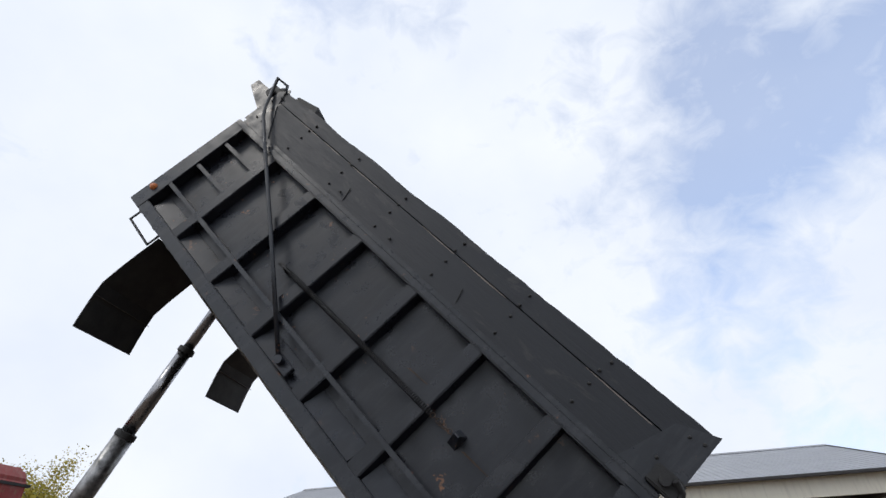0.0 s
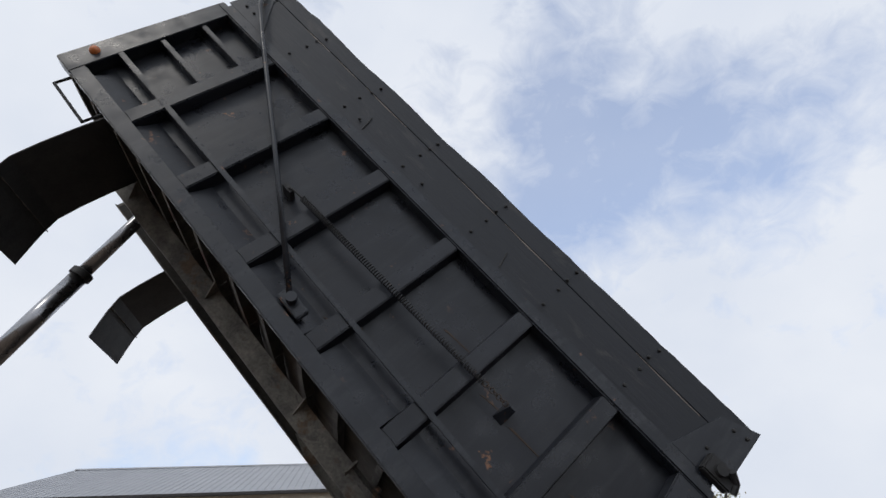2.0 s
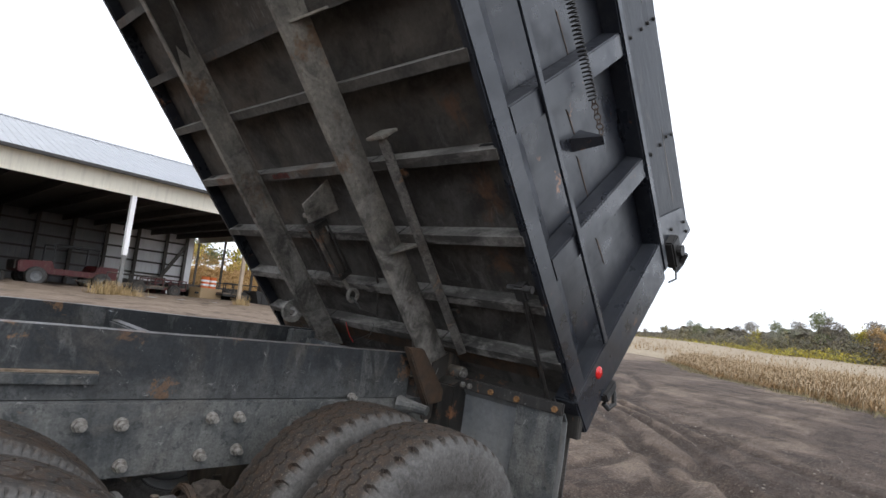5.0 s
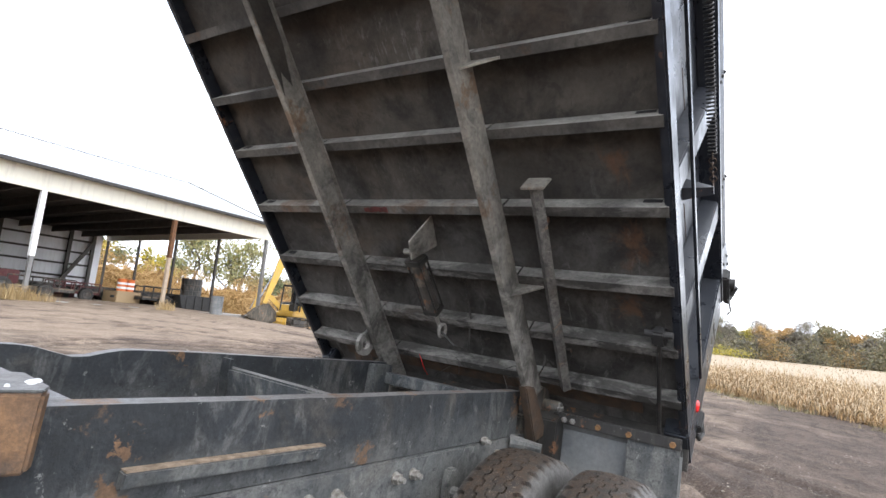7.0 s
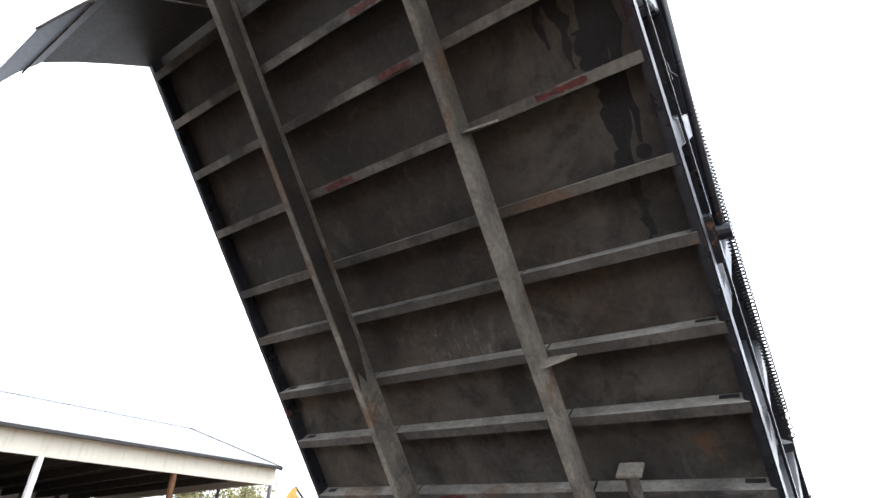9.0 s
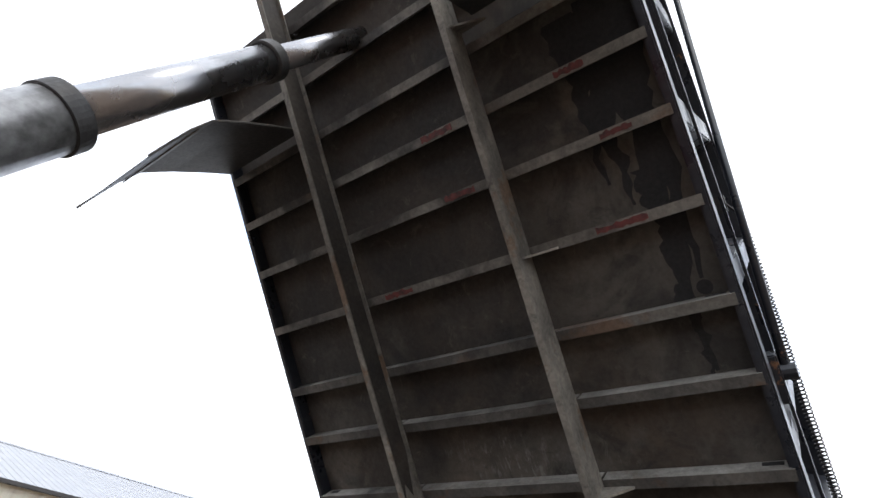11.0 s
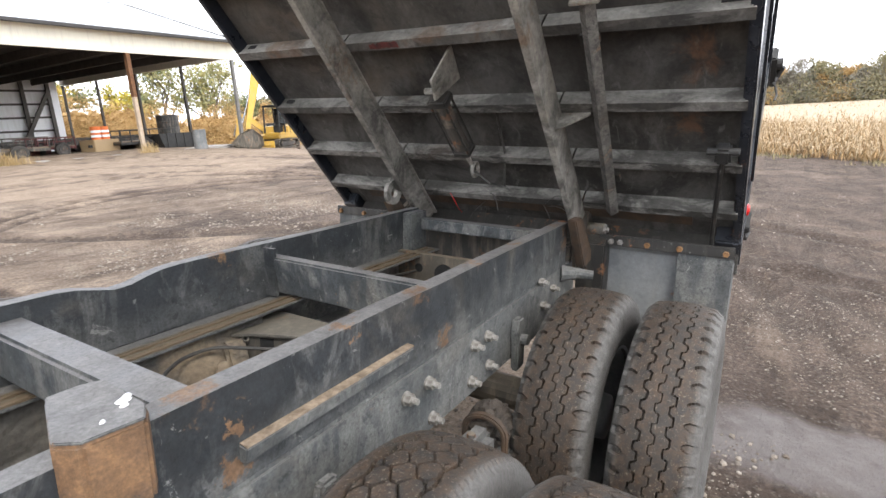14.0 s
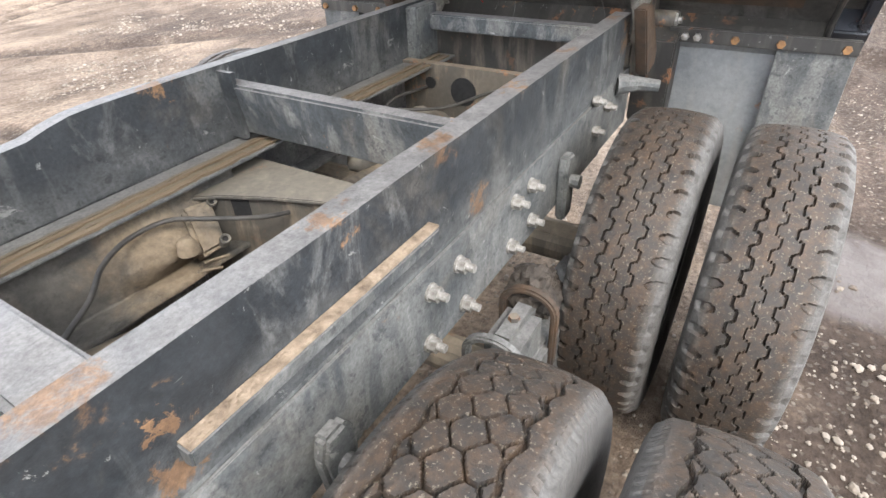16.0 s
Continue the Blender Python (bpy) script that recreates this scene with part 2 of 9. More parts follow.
def worn_frame(name, dark, pale, much, dust, rust_at, rust_spots=()):
    """Old frame paint: blue-black worn to blue-grey smears, tan dust, runs of dirt and orange rust."""
    m = Net(name)
    big, mid, fine = m.noise(2.2, 6, 0.65, 0.4), m.noise(9.0, 7, 0.68, 0.6), m.noise(60, 5, 0.65)
    smear = m.noise(4.5, 7, 0.68, 0.9, m.scaled((1.6, 1.6, 0.7)))
    c = m.blend(m.ramp(big, 0.3, 0.7), dark, tuple(v * 1.7 for v in dark))
    c = m.blend(m.maths("MULTIPLY", m.ramp(smear, 0.545 - much * 0.2, 0.63 - much * 0.2), 0.6 + much * 0.4), c, pale)
    c = m.blend(m.maths("MULTIPLY", m.ramp(m.noise(3.1, 7, 0.7, 0.6), 0.55, 0.66), 0.4), c, dust)
    run = m.noise(6.0, 5, 0.62, 0.3, m.scaled((3.4, 3.4, 0.28)))
    c = m.blend(m.maths("MULTIPLY", m.ramp(run, 0.53, 0.63), 0.35), c, tuple(v * 0.7 for v in dark))
    c = m.blend(m.maths("MULTIPLY", m.ramp(run, 0.38, 0.3), 0.25), c, pale)
    c = m.blend(m.maths("MULTIPLY", m.upward(), m.ramp(mid, 0.35, 0.6, 0.8, 0.96)), c, m.blend(mid, (0.096, 0.093, 0.094), (0.136, 0.131, 0.128)))
    c = m.blend(m.maths("MULTIPLY", m.ramp(mid, rust_at, rust_at + 0.04), m.ramp(big, 0.46, 0.54)), c, m.blend(fine, (0.08, 0.042, 0.022), (0.24, 0.13, 0.06)))
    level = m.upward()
    # Paler towards the bottom, below a ragged height.
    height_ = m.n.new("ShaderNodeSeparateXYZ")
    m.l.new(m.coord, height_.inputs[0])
    low_pale = m.ramp(m.maths("ADD", height_.outputs["Z"], m.ramp(m.noise(2.6, 6, 0.62, 0.5), 0.3, 0.7, -0.1, 0.1)), 1.24, 1.12)
    c = m.blend(m.maths("MULTIPLY", low_pale, m.ramp(m.noise(5.0, 6, 0.62, 0.6), 0.35, 0.6, 0.15, 0.6)), c, pale)
    c = m.blend(m.maths("MULTIPLY", m.ramp(m.noise(26, 7, 0.72, 0.3), 0.56, 0.61), m.ramp(level, 0, 1, 0.6, 0.12)), c, tuple(v * 0.7 for v in dark))
    c = m.blend(m.maths("MULTIPLY", m.ramp(m.noise(15, 8, 0.75, 0.8), 0.62, 0.65), m.ramp(level, 0, 1, 0.55, 0.1)), c, (0.26, 0.26, 0.25))
    ragged = m.ramp(m.noise(24, 7, 0.72, 0.4), 0.35, 0.65, -0.045, 0.045)
    for x, y, z, r in rust_spots:
        d = m.n.new("ShaderNodeVectorMath")
        d.operation = "DISTANCE"
        m.l.new(m.coord, d.inputs[0])
        d.inputs[1].default_value = (x, y, z)
        c = m.blend(m.maths("MULTIPLY", m.ramp(m.maths("ADD", d.outputs["Value"], ragged), r * 1.15, r * 0.45), 0.85), c, m.blend(m.ramp(mid, 0.35, 0.65), (0.075, 0.043, 0.026), (0.17, 0.095, 0.046)))
    h = m.maths("ADD", m.maths("MULTIPLY", fine, 0.5), mid)
    return m.done(m.grained(m.grained(c, 0.45, 22), 0.6, 110), m.ramp(mid, 0.3, 0.7, 0.42, 0.78), 0.0, h, 0.5, 0.006)


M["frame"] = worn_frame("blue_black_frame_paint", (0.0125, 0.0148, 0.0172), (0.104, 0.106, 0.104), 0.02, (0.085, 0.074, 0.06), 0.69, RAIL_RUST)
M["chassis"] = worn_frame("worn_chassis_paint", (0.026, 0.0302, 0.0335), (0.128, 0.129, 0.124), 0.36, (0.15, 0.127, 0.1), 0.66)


def plain(name, a, b, rough=0.6, metal=0.0, scale=8.0, fine=60.0, strength=0.25, distance=0.006, vary=0.0):
    m = Net(name)
    c = m.blend(m.ramp(m.noise(scale, 5, 0.6), 0.3, 0.7), a, b)
    if vary:
        c = m.blend(m.ramp(m.chance(), 0, 1, 0, vary), c, b)
    f = m.noise(fine, 4, 0.6)
    return m.done(c, m.ramp(f, 0.2, 0.8, max(rough - 0.1, 0.02), min(rough + 0.12, 1)), metal, f, strength, distance)


def underside():
    """The bed's underside: soft grey-brown grime, brown rust bloom, dark smudges, painted-in front shade, a patch of
    pale drips.
    """
    m = Net("grimy_underside_steel")
    big, mid, fine = m.noise(1.3, 4, 0.55, 0.2), m.noise(4.2, 5, 0.6, 0.5), m.noise(45, 5, 0.65)
    c = m.blend(m.ramp(big, 0.36, 0.62), (0.03, 0.027, 0.024), (0.094, 0.084, 0.07))
    c = m.blend(m.maths("MULTIPLY", m.ramp(m.noise(1.05, 4, 0.55, 0.3), 0.5, 0.62), 0.55), c, (0.082, 0.056, 0.036))
    c = m.blend(m.maths("MULTIPLY", m.ramp(m.noise(2.6, 5, 0.6, 0.6), 0.48, 0.62), 0.78), c, (0.0105, 0.0098, 0.0092))
    c = m.blend(m.maths("MULTIPLY", m.ramp(m.noise(2.1, 6, 0.62, 0.5), 0.56, 0.7), 0.5), c, (0.13, 0.122, 0.108))
    drip = m.noise(9.0, 6, 0.68, 0.4, m.scaled((0.42, 2.4, 1.0)))
    c = m.blend(m.maths("MULTIPLY", m.ramp(drip, 0.55, 0.66), 0.16), c, (0.012, 0.0115, 0.011))
    def round_spot(x, y, r, stretch):
        d = m.n.new("ShaderNodeVectorMath")
        d.operation = "DISTANCE"
        m.l.new(m.scaled((1.0, stretch, 1.0)), d.inputs[0])
        d.inputs[1].default_value = (x, y * stretch, 0.1)
        return m.ramp(m.maths("ADD", d.outputs["Value"], m.ramp(m.noise(6.5, 6, 0.66, 0.8), 0.3, 0.7, -0.11, 0.11)), r, r * 0.2)
    c = m.blend(m.maths("MULTIPLY", m.front_shade(), 0.88), c, m.blend(m.ramp(m.noise(2.2, 5, 0.6, 0.5), 0.4, 0.65), (0.011, 0.0102, 0.0096), (0.034, 0.027, 0.021)))
    c = m.blend(m.greased(), c, m.blend(m.ramp(m.noise(3.2, 6, 0.66, 0.8), 0.42, 0.6), (0.015, 0.0142, 0.0135), (0.092, 0.088, 0.083)))
    smear = m.noise(13, 7, 0.72, 1.2, m.scaled((0.5, 1.3, 1.0)))
    c = m.blend(m.maths("MULTIPLY", m.greased(), m.ramp(smear, 0.58, 0.68, 0.0, 0.6)), c, (0.17, 0.165, 0.155))
    speck = m.noise(26, 6, 0.7, 0.5, m.scaled((0.45, 1.6, 1.0)))
    c = m.blend(m.maths("MULTIPLY", round_spot(-1.97, -0.08, 0.16, 0.33), m.ramp(speck, 0.54, 0.62, 0.0, 0.5)), c, (0.2, 0.195, 0.18))
    c = m.blend(m.maths("MULTIPLY", round_spot(-1.42, 0.12, 0.14, 0.3), m.ramp(speck, 0.55, 0.63, 0.0, 0.35)), c, (0.15, 0.14, 0.125))
    flake = m.noise(7.5, 7, 0.72, 1.0)
    c = m.blend(m.maths("MULTIPLY", m.ramp(flake, 0.57, 0.63), 0.4), c, (0.014, 0.013, 0.012))
    c = m.blend(m.maths("MULTIPLY", m.ramp(flake, 0.4, 0.34), 0.3), c, (0.105, 0.09, 0.072))
    for x, y, r in ((-1.34, -1.0, 0.1), (-0.98, -1.03, 0.12), (-0.66, -0.98, 0.09)):
        c = m.blend(m.maths("MULTIPLY", round_spot(x, y, r, 1.5), 0.55), c, m.blend(fine, (0.075, 0.036, 0.018), (0.17, 0.08, 0.036)))
    c = m.blend(m.maths("MULTIPLY", m.ramp(m.noise(24, 7, 0.74), 0.57, 0.64), 0.35), c, (0.012, 0.012, 0.012))
    return m.done(m.grained(c, 0.28), m.ramp(fine, 0.2, 0.8, 0.62, 0.95), 0.0, m.maths("ADD", m.maths("MULTIPLY", fine, 0.5), mid), 0.22, 0.008)


def flange():
    """Bare-worn beams under the bed: dusty grey with tan, soot smears, some old red paint and painted-in front shade.
    """
    m = Net("worn_grey_beam_steel")
    mid, fine = m.noise(4.0, 7, 0.66, 0.6), m.noise(50, 5, 0.65)
    c = m.blend(m.ramp(mid, 0.35, 0.65), (0.12, 0.112, 0.098), (0.3, 0.275, 0.233))
    c = m.blend(m.maths("MULTIPLY", m.ramp(m.noise(9, 7, 0.72, 0.9), 0.56, 0.64), 0.5), c, (0.04, 0.038, 0.036))
    c = m.blend(m.maths("MULTIPLY", m.ramp(m.noise(1.6, 5, 0.6, 0.4), 0.52, 0.64), 0.45), c, (0.05, 0.047, 0.042))
    c = m.blend(m.maths("MULTIPLY", m.ramp(m.noise(2.7, 7, 0.7), 0.56, 0.61), 0.7), c, (0.15, 0.078, 0.034))
    c = m.blend(m.maths("MULTIPLY", m.front_shade(), 0.4), c, (0.025, 0.024, 0.022))
    c = m.blend(m.greased(), c, m.blend(m.ramp(m.noise(7, 7, 0.7, 0.8), 0.42, 0.58), (0.04, 0.0385, 0.036), (0.25, 0.238, 0.22)))
    c = m.blend(m.maths("MULTIPLY", m.ramp(m.noise(30, 7, 0.72, 0.5), 0.62, 0.67), 0.55), c, (0.22, 0.21, 0.19))
    return m.done(m.grained(c, 0.5), 0.7, 0.0, m.maths("ADD", fine, mid), 0.4, 0.006)


def channel():
    """Crossmembers under the bed: dark grimy flanges, dust and painted-in sky light on whatever faces up."""
    m = Net("pale_topped_channel_steel")
    mid, fine = m.noise(4.0, 6, 0.64, 0.5), m.noise(50, 5, 0.65)
    c = m.blend(m.ramp(mid, 0.35, 0.65), (0.045, 0.042, 0.038), (0.1, 0.092, 0.08))
    c = m.blend(m.maths("MULTIPLY", m.ramp(m.noise(7, 7, 0.7, 0.8), 0.55, 0.64), 0.6), c, (0.03, 0.028, 0.026))
    along = m.n.new("ShaderNodeSeparateXYZ")
    m.l.new(m.coord, along.inputs[0])
    # Paler towards the front of the bed, from a ragged start.
    worn = m.ramp(m.maths("ADD", along.outputs["X"], m.ramp(m.noise(2.0, 6, 0.66, 0.4), 0.3, 0.7, -0.5, 0.5)), -2.3, -2.9)
    c = m.blend(m.maths("MULTIPLY", worn, m.ramp(m.noise(5, 6, 0.66, 0.5), 0.35, 0.55, 0.2, 0.8)), c, (0.19, 0.176, 0.152))
    # Sky light on the upward webs is put into the colour with the dust.
    c = m.blend(m.maths("MULTIPLY", m.upward(), m.ramp(m.noise(3.4, 7, 0.68, 0.5), 0.36, 0.56, 0.45, 1.15)), c, m.blend(m.ramp(m.noise(11, 6, 0.66, 0.3, m.scaled((1.0, 0.3, 1.0))), 0.35, 0.65), (0.2, 0.188, 0.165), (0.36, 0.345, 0.315)))
    c = m.blend(m.maths("MULTIPLY", m.ramp(m.noise(1.9, 6, 0.66), 0.57, 0.63), 0.6), c, (0.12, 0.062, 0.03))
    c = m.blend(m.maths("MULTIPLY", m.front_shade(), m.ramp(m.noise(3.0, 5, 0.6, 0.3), 0.4, 0.6, 0.95, 0.2)), c, (0.02, 0.0185, 0.017))
    c = m.blend(m.greased(), c, m.blend(m.ramp(m.noise(9, 7, 0.7, 0.6, m.scaled((1.0, 0.4, 1.0))), 0.46, 0.6), (0.018, 0.0175, 0.017), (0.22, 0.212, 0.198)))
    return m.done(m.grained(c, 0.45), 0.75, 0.0, m.maths("ADD", fine, mid), 0.35, 0.006)


M["under"], M["flange"], M["channel"] = underside(), flange(), channel()
M["prop"] = worn_frame("greasy_prop_steel", (0.022, 0.021, 0.02), (0.15, 0.142, 0.13), 0.35, (0.09, 0.066, 0.045), 0.6)


def woods():
    """A far autumn wood: grey-green, brown and russet crowns run together."""
    m = Net("hazy_far_wood")
    crowns, mid, fine = m.noise(0.16, 4, 0.6, 0.6), m.noise(0.7, 6, 0.66), m.noise(2.6, 6, 0.7)
    c = m.blend(m.ramp(crowns, 0.42, 0.55), (0.125, 0.13, 0.082), (0.155, 0.135, 0.098))
    c = m.blend(m.maths("MULTIPLY", m.ramp(m.noise(0.21, 4, 0.6, 0.4), 0.56, 0.64), 0.7), c, (0.23, 0.15, 0.07))
    c = m.blend(m.maths("MULTIPLY", m.ramp(m.noise(0.27, 4, 0.6, 0.9), 0.62, 0.68), 0.75), c, (0.3, 0.26, 0.07))
    c = m.blend(m.ramp(mid, 0.35, 0.65, 0.0, 0.45), c, (0.06, 0.06, 0.048))
    return m.done(m.grained(c, 0.5, 1.6), 1.0, 0.0, m.maths("ADD", fine, mid), 1.0, 0.5)


M["far_wood"] = woods()
M["far_russet"] = plain("massed_russet_twigs", (0.31, 0.2, 0.095), (0.42, 0.28, 0.13), 0.95, 0, 0.9, 5, 0.2, 0.05)
M["rust"] = plain("orange_rust", (0.05, 0.024, 0.014), (0.19, 0.085, 0.034), 0.85, 0, 9, 90, 0.5)
M["stop"] = worn_frame("rust_stained_dark_paint", (0.02, 0.021, 0.024), (0.2, 0.19, 0.175), 0.0, (0.16, 0.07, 0.03), 0.5, ((-2.5, -0.52, 1.32, 0.14), (-2.45, -0.5, 1.3, 0.08), (-2.57, -0.5, 1.34, 0.08)))
M["frost"] = plain("dull_door_pane", (0.5, 0.51, 0.52), (0.6, 0.61, 0.62), 0.3)
M["maroon"] = painted("dark_maroon_paint", (0.1, 0.01, 0.012), (0.075, 0.014, 0.014), (0.2, 0.16, 0.13), 0.25, 0.05, 0.45, 0.02)
M["tan_crust"] = plain("worn_tan_crust", (0.12, 0.085, 0.058), (0.33, 0.255, 0.185), 0.85, 0, 34, 120, 0.9, 0.01)
M["muck"] = plain("dark_gritty_muck", (0.022, 0.018, 0.015), (0.07, 0.056, 0.045), 0.9, 0, 30, 110, 0.9, 0.01)
M["hinge"] = plain("brown_grey_hinge_steel", (0.035, 0.028, 0.023), (0.085, 0.05, 0.029), 0.75, 0, 14)
M["rust_bright"] = plain("bright_orange_rust", (0.09, 0.05, 0.028), (0.28, 0.145, 0.055), 0.85, 0, 30, 120, 0.5)
M["old_red"] = plain("old_red_primer", (0.02, 0.012, 0.011), (0.14, 0.026, 0.022), 0.7, 0, 26)
# Oil stains, and the painted-in shade of slots and holes.
M["oil"] = plain("black_oil_and_hole_shade", (0.005, 0.005, 0.006), (0.01, 0.0095, 0.0095), 0.8, 0, 14)
M["greasy"] = painted("black_greasy_steel", (0.009, 0.009, 0.009), (0.03, 0.028, 0.026), (0.13, 0.12, 0.105), 0.3, 0.1, 0.4, 0.45)
M["black"] = plain("matt_black_steel", (0.012, 0.012, 0.013), (0.028, 0.027, 0.026), 0.6)
M["bolt"] = plain("dull_zinc_bolt", (0.4, 0.39, 0.37), (0.15, 0.13, 0.11), 0.45, 0.5, 60)
M["chrome"] = plain("polished_hydraulic_rod", (0.4, 0.4, 0.41), (0.27, 0.27, 0.28), 0.26, 1.0, 3, 6, 0.0)
M["ram"] = plain("smeared_ram_tube", (0.46, 0.46, 0.46), (0.07, 0.068, 0.066), 0.4, 0.8, 11, 24, 0.0)
M["glass"] = plain("dark_window_glass", (0.02, 0.025, 0.03), (0.03, 0.035, 0.04), 0.06, 0, 2, 5, 0.0)
M["rubber"] = None
M["lens_red"] = plain("red_lamp_lens", (0.5, 0.01, 0.012), (0.6, 0.02, 0.02), 0.2)
M["lens_amber"] = plain("amber_lamp_lens", (0.62, 0.2, 0.06), (0.55, 0.16, 0.05), 0.3)
M["hose"] = plain("black_rubber_hose", (0.015, 0.015, 0.015), (0.06, 0.055, 0.05), 0.7)
M["white_wire"] = plain("white_cable", (0.34, 0.34, 0.32), (0.24, 0.24, 0.23), 0.5)


def rubber(name, dust):
    m = Net(name)
    mid, fine = m.noise(7, 5, 0.6), m.noise(90, 4, 0.65)
    c = m.blend(m.ramp(mid, 0.3, 0.7), (0.013, 0.0115, 0.0105), (0.032, 0.027, 0.023))
    c = m.blend(m.ramp(m.noise(26, 8, 0.75), 0.42, 0.66, 0.0, 1.0), c, dust)
    c = m.blend(m.maths("MULTIPLY", m.ramp(m.noise(150, 3, 0.6), 0.6, 0.66), 0.6), c, (0.17, 0.145, 0.115))
    side = m.n.new("ShaderNodeSeparateXYZ")
    m.l.new(m.coord, side.inputs[0])
    c = m.blend(m.maths("MULTIPLY", m.ramp(m.maths("ABSOLUTE", side.outputs["Y"]), 0.09, 0.116), m.ramp(mid, 0.35, 0.6, 0.35, 0.8)), c, (0.088, 0.084, 0.08))
    m.put(m.bsdf.inputs["Specular IOR Level"], 0.45)
    return m.done(m.grained(c, 0.85, 90), m.ramp(fine, 0.2, 0.8, 0.5, 0.85), 0, m.maths("ADD", fine, m.noise(30, 4)), 0.6, 0.004)


M["tread"], M["sidewall"] = rubber("muddy_tread_rubber", (0.056, 0.034, 0.0205)), rubber("dusty_sidewall_rubber", (0.095, 0.095, 0.095))
M["rubber"] = rubber("plain_tyre_rubber", (0.06, 0.055, 0.05))


def wood(name, a, b, wear):
    m = Net(name)
    grain = m.noise(14, 7, 0.7, 0.8, m.scaled((0.25, 4.0, 4.0)))
    c = m.blend(grain, a, b)
    worn = m.maths("MULTIPLY", m.ramp(m.noise(2.2, 6, 0.7, 0.4, m.scaled((0.7, 2, 3.0))), 0.58, 0.68), wear)
    c = m.blend(worn, c, m.blend(grain, (0.16, 0.11, 0.075), (0.3, 0.27, 0.24)))
    return m.done(c, m.ramp(grain, 0.3, 0.7, 0.42, 0.65), 0, grain, 0.4, 0.006)


M["board"] = wood("black_painted_plank", (0.009, 0.011, 0.0155), (0.0165, 0.019, 0.025), 0.12)
M["old_wood"] = wood("weathered_tan_wood", (0.07, 0.05, 0.033), (0.175, 0.13, 0.085), 0.5)


M["sill"] = wood("dusty_brown_sill", (0.055, 0.045, 0.034), (0.15, 0.118, 0.08), 0.4)
M["edge_wood"] = wood("pale_grey_edge_wood", (0.12, 0.1, 0.082), (0.3, 0.265, 0.23), 0.3)
M["crate_wood"] = wood("pale_tan_boards", (0.28, 0.19, 0.1), (0.42, 0.3, 0.17), 0.3)


def dirt():
    """Trodden yard dirt: brown, damp and dark where it is driven most, pale where gravel was spread."""
    m = Net("yard_dirt")
    def spread(name):
        a = m.n.new("ShaderNodeAttribute")
        a.attribute_name = name
        return a.outputs["Fac"]
    mid, fine, lump = m.noise(1.3, 7, 0.66, 0.5), m.noise(30, 7, 0.72), m.noise(7, 6, 0.68)
    damp = m.ramp(m.maths("ADD", spread("damp"), m.ramp(m.noise(0.5, 6, 0.62, 0.5), 0.3, 0.7, -0.38, 0.38)), 0.2, 0.8)
    pale = m.ramp(m.maths("MULTIPLY", spread("gravel_cover"), m.ramp(m.noise(0.9, 7, 0.7, 0.8), 0.35, 0.65, 0.1, 1.7)), 0.35, 0.75)
    c = m.blend(m.ramp(mid, 0.3, 0.7), (0.165, 0.127, 0.1), (0.265, 0.213, 0.172))
    c = m.blend(damp, c, m.blend(m.ramp(mid, 0.3, 0.7), (0.038, 0.028, 0.0235), (0.104, 0.079, 0.065)))
    c = m.blend(m.maths("MULTIPLY", pale, 0.85), c, m.blend(m.ramp(lump, 0.3, 0.7), (0.19, 0.157, 0.126), (0.285, 0.242, 0.2)))
    pressed = m.ramp(m.maths("MULTIPLY", spread("pressed"), m.ramp(m.noise(1.4, 6, 0.7), 0.35, 0.6, 0.3, 1.0)), 0.1, 0.9)
    c = m.blend(m.maths("MULTIPLY", pressed, 0.55), c, (0.035, 0.0265, 0.021))
    tracks = []
    for scale, bend in (((0.1, 1.1, 1.0), 0.5), ((0.3, 0.9, 1.0), 1.4)):
        streak = m.noise(2.0, 8, 0.72, bend, m.scaled(scale))
        tracks.append(streak)
        c = m.blend(m.maths("MULTIPLY", m.ramp(streak, 0.52, 0.64), m.ramp(damp, 0, 0.8, 0.36, 0.6)), c, m.blend(damp, (0.062, 0.047, 0.037), (0.03, 0.0215, 0.016)))
        c = m.blend(m.maths("MULTIPLY", m.ramp(streak, 0.42, 0.34), m.ramp(damp, 0, 1, 0.35, 0.4)), c, m.blend(damp, (0.25, 0.205, 0.165), (0.105, 0.078, 0.058)))
    grit = m.voronoi(60, "F1", None, "Color")
    sep = m.n.new("ShaderNodeSeparateColor")
    m.l.new(grit, sep.inputs[0])
    c = m.blend(m.maths("MULTIPLY", m.ramp(sep.outputs[0], 0.86, 0.92), m.ramp(pale, 0, 1, 0.2, 0.6)), c, (0.27, 0.25, 0.225))
    c = m.blend(0.7, c, m.blend(m.ramp(fine, 0.3, 0.7), (0.12, 0.11, 0.1), (0.85, 0.82, 0.78)), "OVERLAY")
    c = m.blend(m.maths("MULTIPLY", spread("silt"), m.ramp(m.noise(6, 6, 0.7, 0.4), 0.3, 0.5, 0.55, 0.92)), c, m.blend(m.ramp(lump, 0.3, 0.7), (0.132, 0.117, 0.112), (0.18, 0.162, 0.157)))
    h = m.maths("ADD", m.maths("MULTIPLY", lump, 1.2), m.maths("ADD", fine, m.maths("MULTIPLY", m.maths("ADD", tracks[0], tracks[1]), 1.1)))
    m.put(m.bsdf.inputs["Specular IOR Level"], 0.12)
    return m.done(c, m.ramp(damp, 0, 1, 1.0, 0.85), 0, h, 1.0, 0.028)


